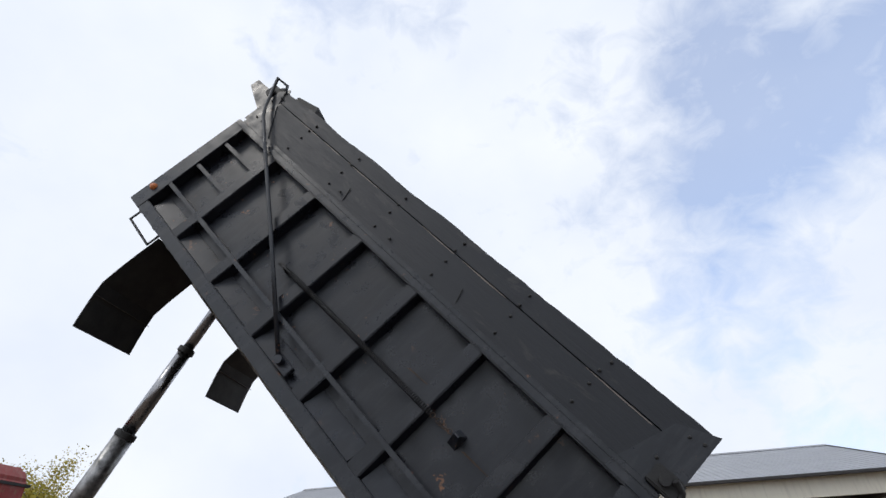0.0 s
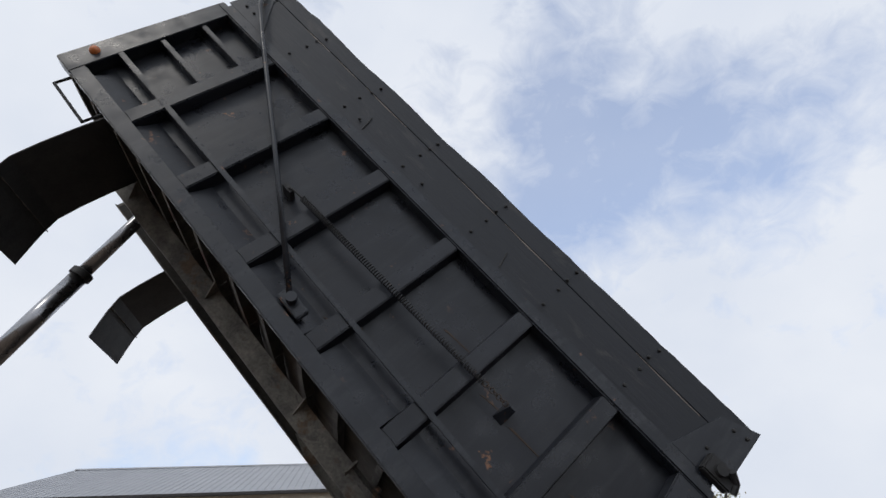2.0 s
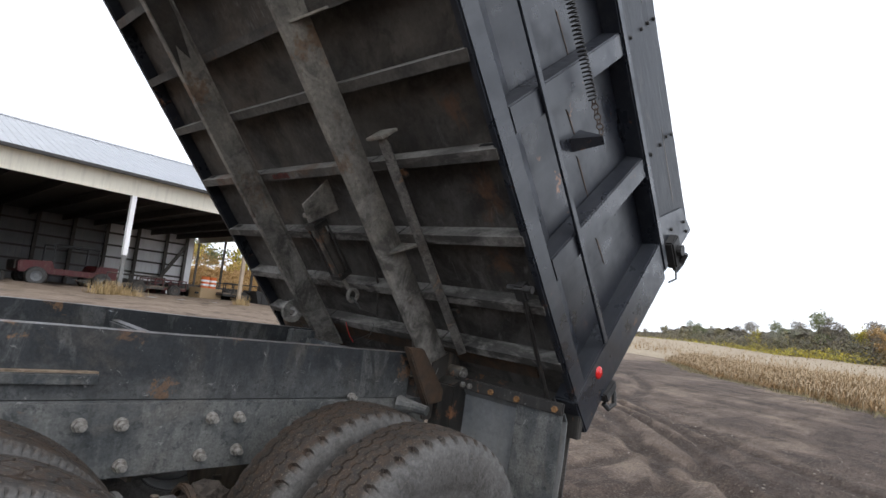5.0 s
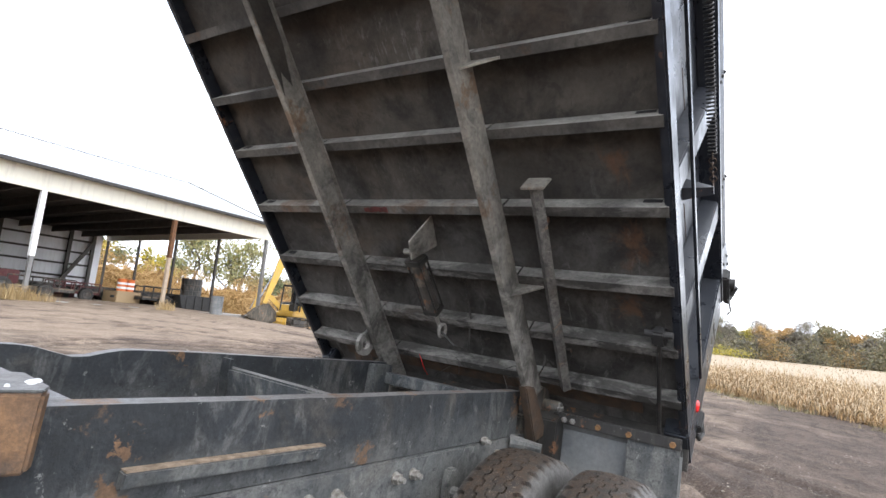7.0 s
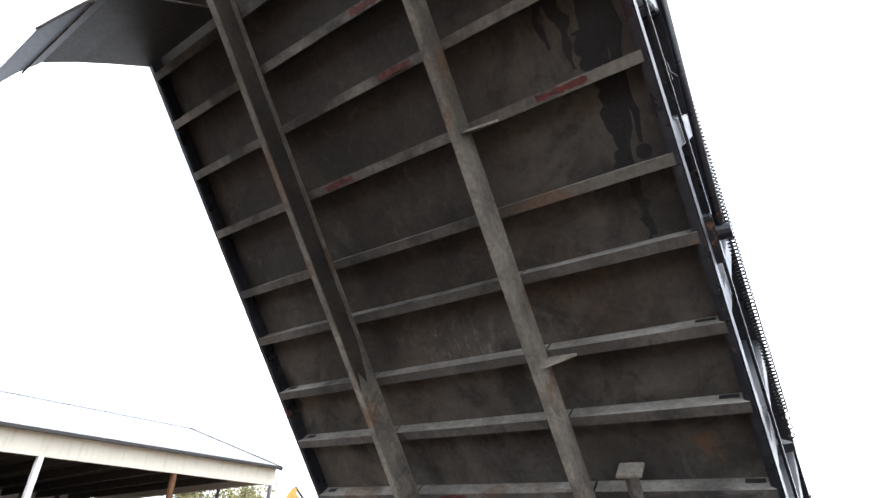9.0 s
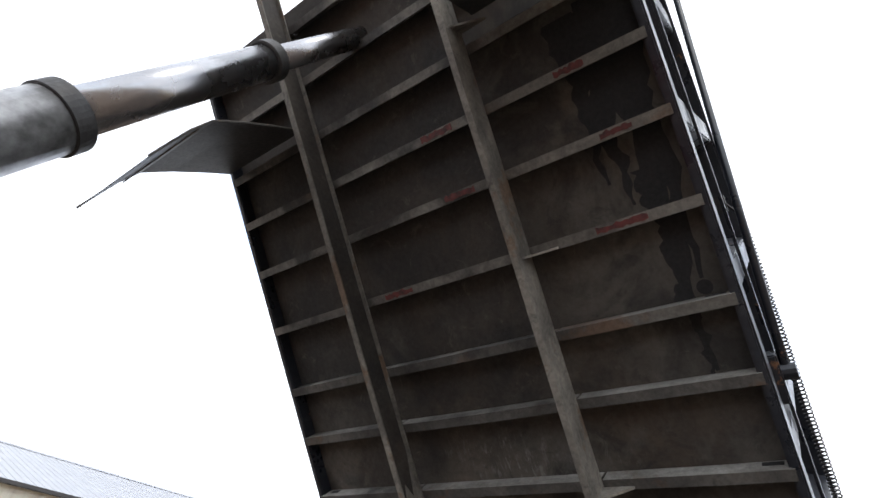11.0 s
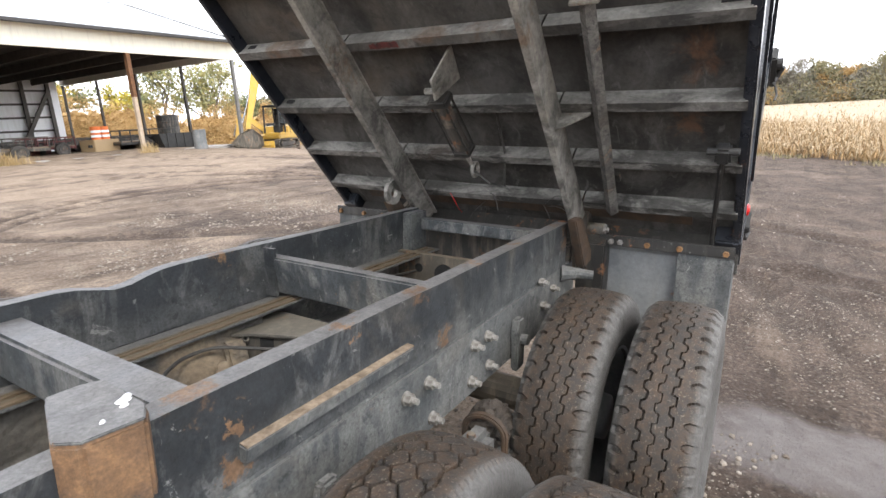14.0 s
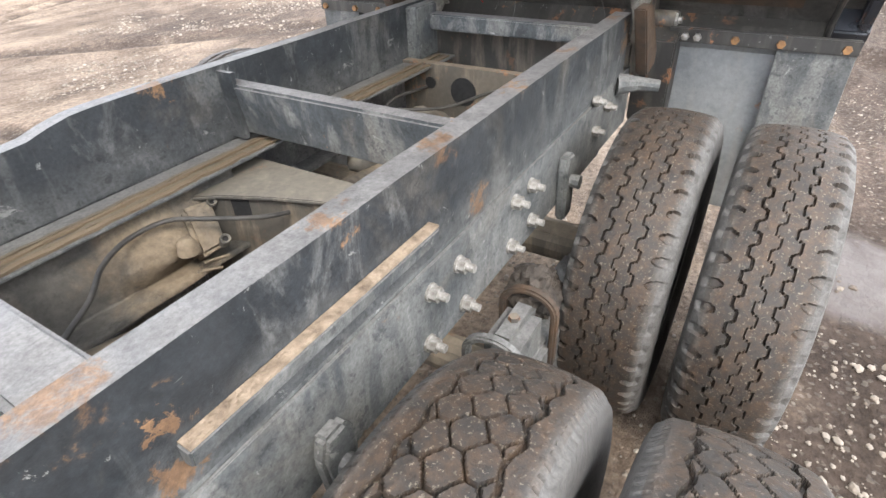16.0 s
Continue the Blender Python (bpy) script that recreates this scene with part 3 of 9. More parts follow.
def crusted():
    """Grey-brown dust over a casting, heaped tan where it lies thick on the swell."""
    m = Net("dust_crusted_casting")
    mid, fine = m.noise(8, 7, 0.68, 0.5), m.noise(70, 5, 0.65)
    c = m.blend(m.ramp(mid, 0.35, 0.65), (0.05, 0.047, 0.043), (0.09, 0.084, 0.074))
    d = m.n.new("ShaderNodeVectorMath")
    d.operation = "DISTANCE"
    m.l.new(m.coord, d.inputs[0])
    d.inputs[1].default_value = (-1.84, 0.22, 0.98)
    heap = m.ramp(m.maths("ADD", d.outputs["Value"], m.ramp(m.noise(11, 7, 0.7, 0.5), 0.3, 0.7, -0.06, 0.06)), 0.2, 0.09)
    c = m.blend(m.maths("MULTIPLY", heap, 0.85), c, m.blend(m.ramp(mid, 0.3, 0.7), (0.125, 0.094, 0.062), (0.215, 0.165, 0.112)))
    c = m.blend(m.maths("MULTIPLY", m.ramp(m.noise(5, 7, 0.7, 0.8), 0.55, 0.63), 0.25), c, (0.15, 0.128, 0.1))
    c = m.blend(m.maths("MULTIPLY", m.ramp(m.noise(17, 7, 0.72), 0.58, 0.64), 0.55), c, (0.03, 0.028, 0.026))
    return m.done(m.grained(c, 0.45), 0.9, 0.0, m.maths("ADD", fine, mid), 0.5, 0.008)


M["crust"] = crusted()
M["dirt"] = dirt()


def stones():
    m = Net("pale_gravel_stone")
    c = m.blend(m.ramp(m.island(), 0, 1), (0.07, 0.055, 0.043), (0.25, 0.22, 0.185))
    c = m.blend(m.ramp(m.noise(30, 4), 0.4, 0.7, 0, 0.5), c, (0.2, 0.15, 0.11))
    return m.done(c, 0.85, 0, m.noise(60, 4), 0.4, 0.004)


M["stone"] = stones()


def ribbed(name, a, b, pitch, rough, axis=0, metal=0.0):
    """Sheet metal cladding with pressed ribs along one axis."""
    m = Net(name)
    s = m.n.new("ShaderNodeSeparateXYZ")
    m.l.new(m.coord, s.inputs[0])
    wave = m.maths("PINGPONG", s.outputs[axis], pitch / 2)
    rib = m.ramp(wave, 0.0, 0.035)
    c = m.blend(m.ramp(m.noise(0.9, 5, 0.6), 0.3, 0.7), a, b)
    c = m.blend(m.maths("MULTIPLY", m.ramp(m.noise(2.0, 5, 0.6, 0.2, m.scaled((3.0, 3.0, 0.3))), 0.5, 0.8), 0.35), c, (0.3, 0.27, 0.22))
    return m.done(c, rough, metal, rib, 0.35, 0.012)


M["siding"] = ribbed("tan_ribbed_siding", (0.7, 0.65, 0.55), (0.63, 0.585, 0.495), 0.23, 0.5)
M["fascia"] = ribbed("cream_fascia_siding", (0.76, 0.72, 0.6), (0.69, 0.65, 0.55), 0.23, 0.5)
M["roofing"] = plain("grey_roof_sheet", (0.34, 0.345, 0.36), (0.29, 0.295, 0.31), 0.5, 0, 1.2, 40, 0.1)
M["liner"] = ribbed("white_wall_liner", (0.8, 0.8, 0.81), (0.7, 0.7, 0.72), 0.3, 0.5)
M["trim"] = plain("dark_bronze_trim", (0.024, 0.022, 0.022), (0.04, 0.037, 0.035), 0.6)
# Wall colour with the deep shed's shade painted in.
M["back_wall"] = ribbed("shade_dark_wall", (0.2, 0.2, 0.205), (0.14, 0.14, 0.145), 0.3, 0.6)
M["column"] = plain("taupe_corner_column", (0.2, 0.185, 0.165), (0.27, 0.25, 0.22), 0.5)
M["door_white"] = plain("white_door_panel", (0.9, 0.9, 0.9), (0.86, 0.86, 0.87), 0.5, 0, 1.5)
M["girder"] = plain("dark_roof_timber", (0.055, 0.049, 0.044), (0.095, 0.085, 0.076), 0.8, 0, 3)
M["post_tan"] = plain("weathered_tan_post", (0.3, 0.23, 0.17), (0.42, 0.34, 0.26), 0.85, 0, 6)
M["girder_grey"] = plain("grey_steel_post", (0.12, 0.12, 0.12), (0.2, 0.195, 0.19), 0.7, 0, 6)
M["concrete"] = plain("dull_concrete", (0.24, 0.22, 0.2), (0.34, 0.32, 0.3), 0.9, 0, 2)
M["bark"] = plain("grey_bark", (0.06, 0.05, 0.042), (0.13, 0.11, 0.095), 0.95, 0, 6, 40, 0.6, 0.02)


def leaves(name, a, b, c3):
    m = Net(name)
    i = m.island()
    c = m.blend(m.ramp(i, 0, 0.6), a, b)
    c = m.blend(m.ramp(i, 0.6, 1.0), c, c3)
    m.put(m.bsdf.inputs["Specular IOR Level"], 0.1)
    return m.done(c, 0.7)


M["leaf_green"] = leaves("green_leaves", (0.125, 0.145, 0.084), (0.175, 0.198, 0.108), (0.235, 0.23, 0.115))
M["leaf_pale"] = leaves("pale_green_leaves", (0.19, 0.2, 0.1), (0.27, 0.26, 0.13), (0.33, 0.28, 0.12))
M["leaf_olive"] = leaves("olive_brown_leaves", (0.16, 0.155, 0.1), (0.215, 0.196, 0.12), (0.26, 0.208, 0.108))
M["leaf_yellow"] = leaves("yellowing_leaves", (0.325, 0.286, 0.058), (0.468, 0.377, 0.065), (0.247, 0.260, 0.091))
M["leaf_rust"] = leaves("russet_leaves", (0.33, 0.205, 0.09), (0.4, 0.26, 0.115), (0.44, 0.31, 0.14))
M["leaf_grey"] = leaves("bare_grey_twigs", (0.15, 0.136, 0.114), (0.2, 0.176, 0.148), (0.172, 0.162, 0.12))
M["corn"] = leaves("dry_corn_leaves", (0.32, 0.24, 0.15), (0.41, 0.325, 0.22), (0.25, 0.175, 0.1))
M["corn_low"] = leaves("brown_corn_leaves", (0.3, 0.185, 0.09), (0.37, 0.25, 0.13), (0.21, 0.13, 0.07))
M["weed"] = leaves("dry_grass_blades", (0.34, 0.24, 0.12), (0.42, 0.31, 0.165), (0.24, 0.175, 0.09))
M["field"] = plain("dry_field", (0.26, 0.2, 0.135), (0.33, 0.27, 0.185), 0.9, 0, 0.6, 6, 1.0, 0.15)
M["grass"] = plain("dry_margin_grass", (0.17, 0.15, 0.075), (0.27, 0.215, 0.12), 0.9, 0, 2, 40, 0.6, 0.03)


# ---- building blocks ----
def part(name, bm, material, parent=None, label="", m=None, smooth=False):
    """Link a bmesh as one mesh object under its thing or part."""
    me = bpy.data.meshes.new(name)
    bm.to_mesh(me)
    bm.free()
    me.materials.append(M[material] if isinstance(material, str) else material)
    if smooth:
        me.polygons.foreach_set("use_smooth", [True] * len(me.polygons))
    return link(name, me, parent, label, m)


def link(name, me, parent=None, label="", m=None):
    ob = new(name, me)
    if parent is not None:
        ob.parent = parent
    if m is not None:
        ob.matrix_local = m
    return tagged(ob, label)


def empty(name, m, label, category, group="", kind=""):
    ob = new(name)
    ob.matrix_world = m
    return tagged(ob, label, category, group, kind)


def hexa(bm, pts, bevel=0.0):
    """A solid from eight corners: four below, four above, both the same way round."""
    v = [bm.verts.new(p) for p in pts]
    faces = [bm.faces.new([v[i] for i in f]) for f in ((3, 2, 1, 0), (4, 5, 6, 7), (0, 1, 5, 4), (1, 2, 6, 5), (2, 3, 7, 6), (3, 0, 4, 7))]
    if bevel:
        edges = list({e for f in faces for e in f.edges})
        bmesh.ops.bevel(bm, geom=edges, offset=bevel, segments=2, affect="EDGES")
    return faces


def box(bm, x0, x1, y0, y1, z0, z1, bevel=0.0):
    x0, x1, y0, y1, z0, z1 = min(x0, x1), max(x0, x1), min(y0, y1), max(y0, y1), min(z0, z1), max(z0, z1)
    return hexa(bm, [(x0, y0, z0), (x1, y0, z0), (x1, y1, z0), (x0, y1, z0), (x0, y0, z1), (x1, y0, z1), (x1, y1, z1), (x0, y1, z1)], bevel)


def boxed(*args, bevel=0.0):
    bm = bmesh.new()
    box(bm, *args, bevel=bevel)
    return bm


def prism(bm, outline, axis, lo, hi, bevel=0.0):
    """An outline of 2D points pushed along an axis (the other two axes in order)."""
    def at(p, d):
        q = list(p)
        q.insert(axis, d)
        return q
    a, b = [bm.verts.new(at(p, lo)) for p in outline], [bm.verts.new(at(p, hi)) for p in outline]
    n = len(outline)
    faces = [bm.faces.new(a), bm.faces.new(list(reversed(b)))]
    faces += [bm.faces.new((a[i], b[i], b[(i + 1) % n], a[(i + 1) % n])) for i in range(n)]
    bmesh.ops.recalc_face_normals(bm, faces=faces)
    if bevel:
        bmesh.ops.bevel(bm, geom=list({e for f in faces for e in f.edges}), offset=bevel, segments=2, affect="EDGES")


def prismed(outline, axis, lo, hi, bevel=0.0):
    bm = bmesh.new()
    prism(bm, outline, axis, lo, hi, bevel)
    return bm


def tube(bm, pts, radius, seg=10, caps=True):
    """A round bar along a line of points; radius may be one number or one for each point."""
    pts = [Vector(p) for p in pts]
    radii = radius if isinstance(radius, (list, tuple)) else [radius] * len(pts)
    rings, side = [], None
    for i, p in enumerate(pts):
        d = (pts[min(i + 1, len(pts) - 1)] - pts[max(i - 1, 0)]).normalized()
        if side is None:
            side = d.cross(Vector((0, 0, 1)) if abs(d.z) < 0.9 else Vector((1, 0, 0))).normalized()
        side = (side - d * side.dot(d)).normalized()
        up = d.cross(side)
        rings.append([bm.verts.new(p + radii[i] * (math.cos(2 * math.pi * k / seg) * side + math.sin(2 * math.pi * k / seg) * up)) for k in range(seg)])
    for a, b in zip(rings, rings[1:]):
        for k in range(seg):
            bm.faces.new((a[k], a[(k + 1) % seg], b[(k + 1) % seg], b[k]))
    if caps:
        bm.faces.new(list(reversed(rings[0])))
        bm.faces.new(rings[-1])


def tubed(pts, radius, seg=10):
    bm = bmesh.new()
    tube(bm, pts, radius, seg)
    return bm


def lathe(bm, profile, centre, axis=1, seg=48, close=False):
    """Turn a profile of (radius, along) round an axis through a centre."""
    rings = []
    for k in range(seg):
        a = 2 * math.pi * k / seg
        ring = []
        for r, d in profile:
            p = [r * math.cos(a), r * math.sin(a)]
            p.insert(axis, d)
            ring.append(bm.verts.new(Vector(p) + Vector(centre)))
        rings.append(ring)
    n = len(profile)
    for k in range(seg):
        a, b = rings[k], rings[(k + 1) % seg]
        for i in range(n if close else n - 1):
            j = (i + 1) % n
            bm.faces.new((a[i], b[i], b[j], a[j]))
    bmesh.ops.recalc_face_normals(bm, faces=bm.faces[:])


def bent(x0, y0, x1, y1, n, bulge):
    """Points on a bow between two ends."""
    out = []
    for i in range(n + 1):
        t = i / n
        nx, ny = -(y1 - y0), (x1 - x0)
        s = 4 * t * (1 - t) * bulge
        out.append((x0 + (x1 - x0) * t + nx * s, y0 + (y1 - y0) * t + ny * s))
    return out


def smoothstep(a, b, x):
    t = min(max((x - a) / (b - a), 0.0), 1.0)
    return t * t * (3 - 2 * t)


# ---- ground ----
def lie(x, y):
    """The lie of the land: it climbs towards the building and falls gently behind the truck."""
    slope = 0.051 * (1 - smoothstep(16, 30, x))
    climb = slope * min(max(y, -14), 23)
    along = -0.036 * max(min(x, 5), -8) - 0.006 * max(min(x - 5, 40), 0)
    return 0.107 + climb + along * (1 - smoothstep(4, 16, y)) - 0.4 * smoothstep(11, 19, x) * smoothstep(9, 17, y) - 0.25 * smoothstep(26, 60, x) + (0.35 + 1.0 * smoothstep(12, 34, y)) * smoothstep(58, 112, x)


def ruts(x, y):
    """Wheel ruts and lumps pressed into the dirt."""
    h = 0.0
    for radius, cx, cy, w in ((6.72, 1.73, 7.62, 0.15), (7.42, 1.1, 8.49, 0.14), (12.54, -1.13, 10.97, 0.16), (13.3, -1.13, 10.97, 0.15), (14.6, -2.0, 11.4, 0.18), (17.5, 22.0, -10.5, 0.2), (19.6, 22.0, -10.5, 0.2), (2.4, 15.5, 9.5, 0.3), (11.6, 10.0, 14.5, 0.2), (8.75, 0.35, 9.7, 0.12), (9.3, 0.1, 9.5, 0.12), (5.05, 4.3, 5.5, 0.13), (5.75, 4.6, 5.3, 0.13), (11.4, 0.2, 9.6, 0.13)):
        d = abs(math.hypot(x - cx, y - cy) - radius)
        if d < 1.2:
            h += -0.06 * math.exp(-((d / w) ** 2)) + 0.02 * math.exp(-(((d - w * 1.7) / 0.12) ** 2))
    return h


def ground_height(x, y):
    near = 1 - smoothstep(40, 60, math.hypot(x, y))
    h = lie(x, y)
    if near:
        h += near * (ruts(x, y) * smoothstep(1.2, 2.6, math.hypot(max(abs(x + 1.4) - 1.2, 0), max(abs(y) - 0.6, 0))) * (0.85 + 0.4 * noise.noise((x * 0.7, y * 0.7, 3.0))))
        h += near * (0.008 * noise.noise((x * 1.9, y * 1.9, 0)) + 0.007 * noise.noise((x * 6, y * 6, 5)))
    return h


def damp(x, y):
    """Where the yard is dark and wet: behind the truck and out towards the field."""
    near_field = max(smoothstep(0.9, 3.0, x), 0.75 * smoothstep(-4.5, -1.0, x) * smoothstep(2.5, 4.5, y)) * (1 - smoothstep(5.0, 13.0, y - 0.12 * x))
    beside = smoothstep(-3.3, -1.3, x + 1.3 * noise.noise((x * 0.5, y * 0.5, 4.0))) * (1 - smoothstep(-1.3, -0.6, y)) * 0.3
    rut = smoothstep(0.008, 0.03, -ruts(x, y))
    shade = 0.42 + 0.3 * noise.noise((x * 0.12, y * 0.35, 8.0))
    return min(max(max(0.62 * near_field + beside, 2.6 * beside) + 0.3 * rut + shade * smoothstep(3.0, 8.0, y) * (0.5 - 0.38 * smoothstep(10.0, 18.0, y)), 0.0), 1.0)


def silt(x, y):
    """A drying patch of pale smooth silt beside the rear wheels."""
    r = math.hypot((x - 0.34 + 0.05 * (y + 1.6)) / 0.42, (y + 1.62) / 0.72) + 0.22 * noise.noise((x * 3.1, y * 3.1, 2.0)) + 0.1 * noise.noise((x * 9, y * 9, 6.0))
    return 1 - smoothstep(0.72, 1.02, r)


def pressed(x, y):
    """Where wheels pressed the dirt down."""
    return smoothstep(0.022, 0.05, -ruts(x, y)) * smoothstep(1.5, 3.0, math.hypot(max(abs(x + 1.4) - 1.2, 0), max(abs(y) - 0.6, 0)))


def gravel_cover(x, y):
    """Where pale gravel was spread."""
    far = smoothstep(4.2, 5.4, y + 0.15 * x) * (1 - smoothstep(6.6, 8.2, y - 0.25 * x)) * smoothstep(-3.0, -0.5, x) * (1 - smoothstep(4.2, 6.5, x))
    beside = 0.1 * (1 - smoothstep(-0.2, 0.6, x)) * (1 - smoothstep(-1.3, -0.9, y))
    return min(max(far * 0.3, beside, 0.85 * smoothstep(7, 11, y) * (1 - smoothstep(8, 18, x)) * (1 - 0.85 * smoothstep(-2, 4, x))), 1.0)


def spaced(lo, hi, fine_lo, fine_hi, step, grow):
    """Grid lines, close together in the middle and ever wider outside."""
    mid = list(np.arange(fine_lo, fine_hi + 1e-6, step))
    left, right, s = [], [], step
    x = fine_lo
    while x > lo:
        s *= grow
        x = max(x - s, lo)
        left.append(x)
    x, s = fine_hi, step
    while x < hi:
        s *= grow
        x = min(x + s, hi)
        right.append(x)
    return left[::-1] + mid + right


def build_ground():
    xs, ys = spaced(-1500, 1500, -6, 14, 0.1, 1.06), spaced(-1500, 1500, -5.5, 10, 0.1, 1.06)
    verts = [(x, y, ground_height(x, y)) for y in ys for x in xs]
    n = len(xs)
    faces = [(j * n + i, j * n + i + 1, (j + 1) * n + i + 1, (j + 1) * n + i) for j in range(len(ys) - 1) for i in range(n - 1)]
    me = bpy.data.meshes.new("ground")
    me.from_pydata(verts, [], faces)
    me.polygons.foreach_set("use_smooth", [True] * len(faces))
    me.materials.append(M["dirt"])
    for name, amount in (("damp", damp), ("gravel_cover", gravel_cover), ("pressed", pressed), ("silt", silt)):
        me.attributes.new(name, "FLOAT", "POINT").data.foreach_set("value", [amount(x, y) if math.hypot(x, y) < 90 else 0.3 for x, y, _ in verts])
    tagged(new("ground", me), "grey-brown trodden dirt yard with wheel ruts and gravel", "ground", kind="structure")


build_ground()


# ---- the dump truck ----
TRUCK = Matrix(((0.99924, 0.00191, 0.03898, 0), (0, 0.9988, -0.04894, 0), (-0.03902, 0.0489, 0.99804, 0), (0, 0, 0, 1)))
BODY = pose(0, 0, 1.26, 0, 48.0, 0)
truck = empty("dump_truck", TRUCK, "black dump truck with its bed raised high", "dump truck")
MID = 0.03  # the truck's middle line


def bed_box(bm, u0, u1, y0, y1, w0, w1, bevel=0.0):
    """A box in the bed's own measures: u forwards from the hinge, w up from its underside."""
    box(bm, -u1, -u0, y0, y1, w0, w1, bevel)


def bed_boxed(*args, bevel=0.0):
    bm = bmesh.new()
    bed_box(bm, *args, bevel=bevel)
    return bm


def bed_plate(outline, y0, y1, bevel=0.0):
    """A plate in the bed's side plane, from (u, w) corners."""
    return prismed([(-u, w) for u, w in outline], 1, y0, y1, bevel)


def bed_point(u, y, w):
    return (-u, y, w)


RIBS = (0.605, 1.27, 1.93, 2.605, 3.275, 3.935)


def build_bed():
    bed = part("dump_bed", bed_boxed(-0.14, 4.64, -1.19, 1.26, 0.10, 0.118), "under", truck, "black steel dump bed", BODY)
    P = lambda name, bm, material="bed", label="", smooth=False: part(name, bm, material, bed, label, smooth=smooth)
    # sides
    P("side_panel", bed_boxed(-0.10, 4.60, -1.128, -1.118, 0.118, 1.25))
    P("side_panel", bed_boxed(-0.10, 4.60, 1.188, 1.198, 0.118, 1.25))
    for s in (-1, 1):
        def yy(a, b):
            return (a, b) if s < 0 else (2 * MID - b + 0.01, 2 * MID - a + 0.01)
        P("bottom_rail", bed_boxed(-0.05, 4.56, *yy(-1.222, -1.182), 0.028, 0.14, bevel=0.008), "bed_rail")
        P("top_rail", bed_boxed(-0.08, 4.66, *yy(-1.232, -1.12), 1.208, 1.27, bevel=0.01), "bed_rail")
        P("top_rail_lip", bed_boxed(-0.05, 4.62, *yy(-1.212, -1.13), 1.27, 1.312, bevel=0.006), "bed_rail")
        for u in RIBS:
            bm = bmesh.new()
            y0, y1 = yy(-1.22, -1.128)
            if s < 0:
                hexa(bm, [(-u - 0.075, y1, 0.14), (-u - 0.056, y0, 0.14), (-u + 0.056, y0, 0.14), (-u + 0.075, y1, 0.14), (-u - 0.075, y1, 1.208), (-u - 0.056, y0, 1.208), (-u + 0.056, y0, 1.208), (-u + 0.075, y1, 1.208)], 0.006)
            else:
                bed_box(bm, u - 0.056, u + 0.056, y0, y1, 0.14, 1.208)
            bmesh.ops.recalc_face_normals(bm, faces=bm.faces[:])
            P("side_rib", bm)
        y0, y1 = yy(-1.226, -1.11)
        P("rear_post", bed_plate([(0.124, 1.208), (0.004, 0.14), (-0.03, 0.02), (-0.238, 0.03), (-0.2, 0.23), (-0.125, 1.208)], y0, y1, 0.008), "bed_rail")
        P("front_post", bed_plate([(4.505, 0.028), (4.505, 1.208), (4.5, 1.26), (4.665, 1.26), (4.69, 0.028)], y0, y1, 0.006), "bed_rail")
    # thin bars on the near side
    P("lengthwise_bar", bed_boxed(0.04, 3.88, -1.236, -1.223, 0.362, 0.398, bevel=0.003), "bed_rail")
    P("stiffener_bar", bed_boxed(3.3, 4.51, -1.226, -1.13, 0.362, 0.40, bevel=0.004))
    P("stiffener_bar", bed_boxed(3.945, 4.52, -1.215, -1.128, 0.662, 0.70, bevel=0.004))
    P("stiffener_bar", bed_boxed(3.945, 4.52, -1.215, -1.128, 0.982, 1.02, bevel=0.004))
    # sloped lower skirt between the ribs
    edges = (0.01, *RIBS, 4.5)
    for a, b in zip(edges, edges[1:]):
        bm = bmesh.new()
        a, b = a + 0.075, b - 0.075
        hexa(bm, [(-b, -1.13, 0.142), (-a, -1.13, 0.142), (-a, -1.19, 0.142), (-b, -1.19, 0.142), (-b, -1.13, 0.29), (-a, -1.13, 0.29), (-a, -1.135, 0.29), (-b, -1.135, 0.29)])
        P("dirt_shedder", bm)
    # ends
    P("front_panel", bed_boxed(4.6, 4.64, -1.11, 1.17, 0.118, 1.72), "bed")
    for w in (0.35, 0.75, 1.15):
        P("front_brace", bed_boxed(4.64, 4.7, -1.05, 1.11, w - 0.05, w + 0.05), "bed_rail")
    tail = P("tailgate", bed_boxed(-0.19, -0.13, -1.1, 1.16, 0.05, 1.3, bevel=0.01), "bed")
    for y in (-1.0, -0.5, 0.03, 0.56, 1.06):
        part("tailgate_rib", bed_boxed(-0.25, -0.19, y - 0.06, y + 0.06, 0.06, 1.28, bevel=0.008), "bed_rail", tail)

    # sideboards of rough planks
    rnd = random.Random(4)
    def plank(y0, y1, w_low, w_high, u0, u1, rough):
        n, line = 90, []
        for i in range(n + 1):
            u = u0 + (u1 - u0) * i / n
            line.append((u, w_high(u) + (rough * (noise.noise((u * 2.1, 7, 0)) + 0.6 * noise.noise((u * 9, 3, 0))) if rough else 0)))
        bm = bmesh.new()
        low = [(u, w_low(u)) for u, _ in line]
        for (ua, wa), (ub, wb), (_, la), (_, lb) in zip(line, line[1:], low, low[1:]):
            hexa(bm, [(-ub, y0, lb), (-ua, y0, la), (-ua, y1, la), (-ub, y1, lb), (-ub, y0, wb), (-ua, y0, wa), (-ua, y1, wa), (-ub, y1, wb)])
        bmesh.ops.remove_doubles(bm, verts=bm.verts[:], dist=1e-5)
        inner = [f for f in bm.faces if abs(f.normal.x) > 0.95 and u0 + 0.01 < -f.calc_center_median().x < u1 - 0.01]
        bmesh.ops.delete(bm, geom=inner, context="FACES_ONLY")
        return bm
    seam = lambda u: 1.588 + (u - 0.1) * 0.0165
    top = lambda u: 1.762 + 0.008 * u
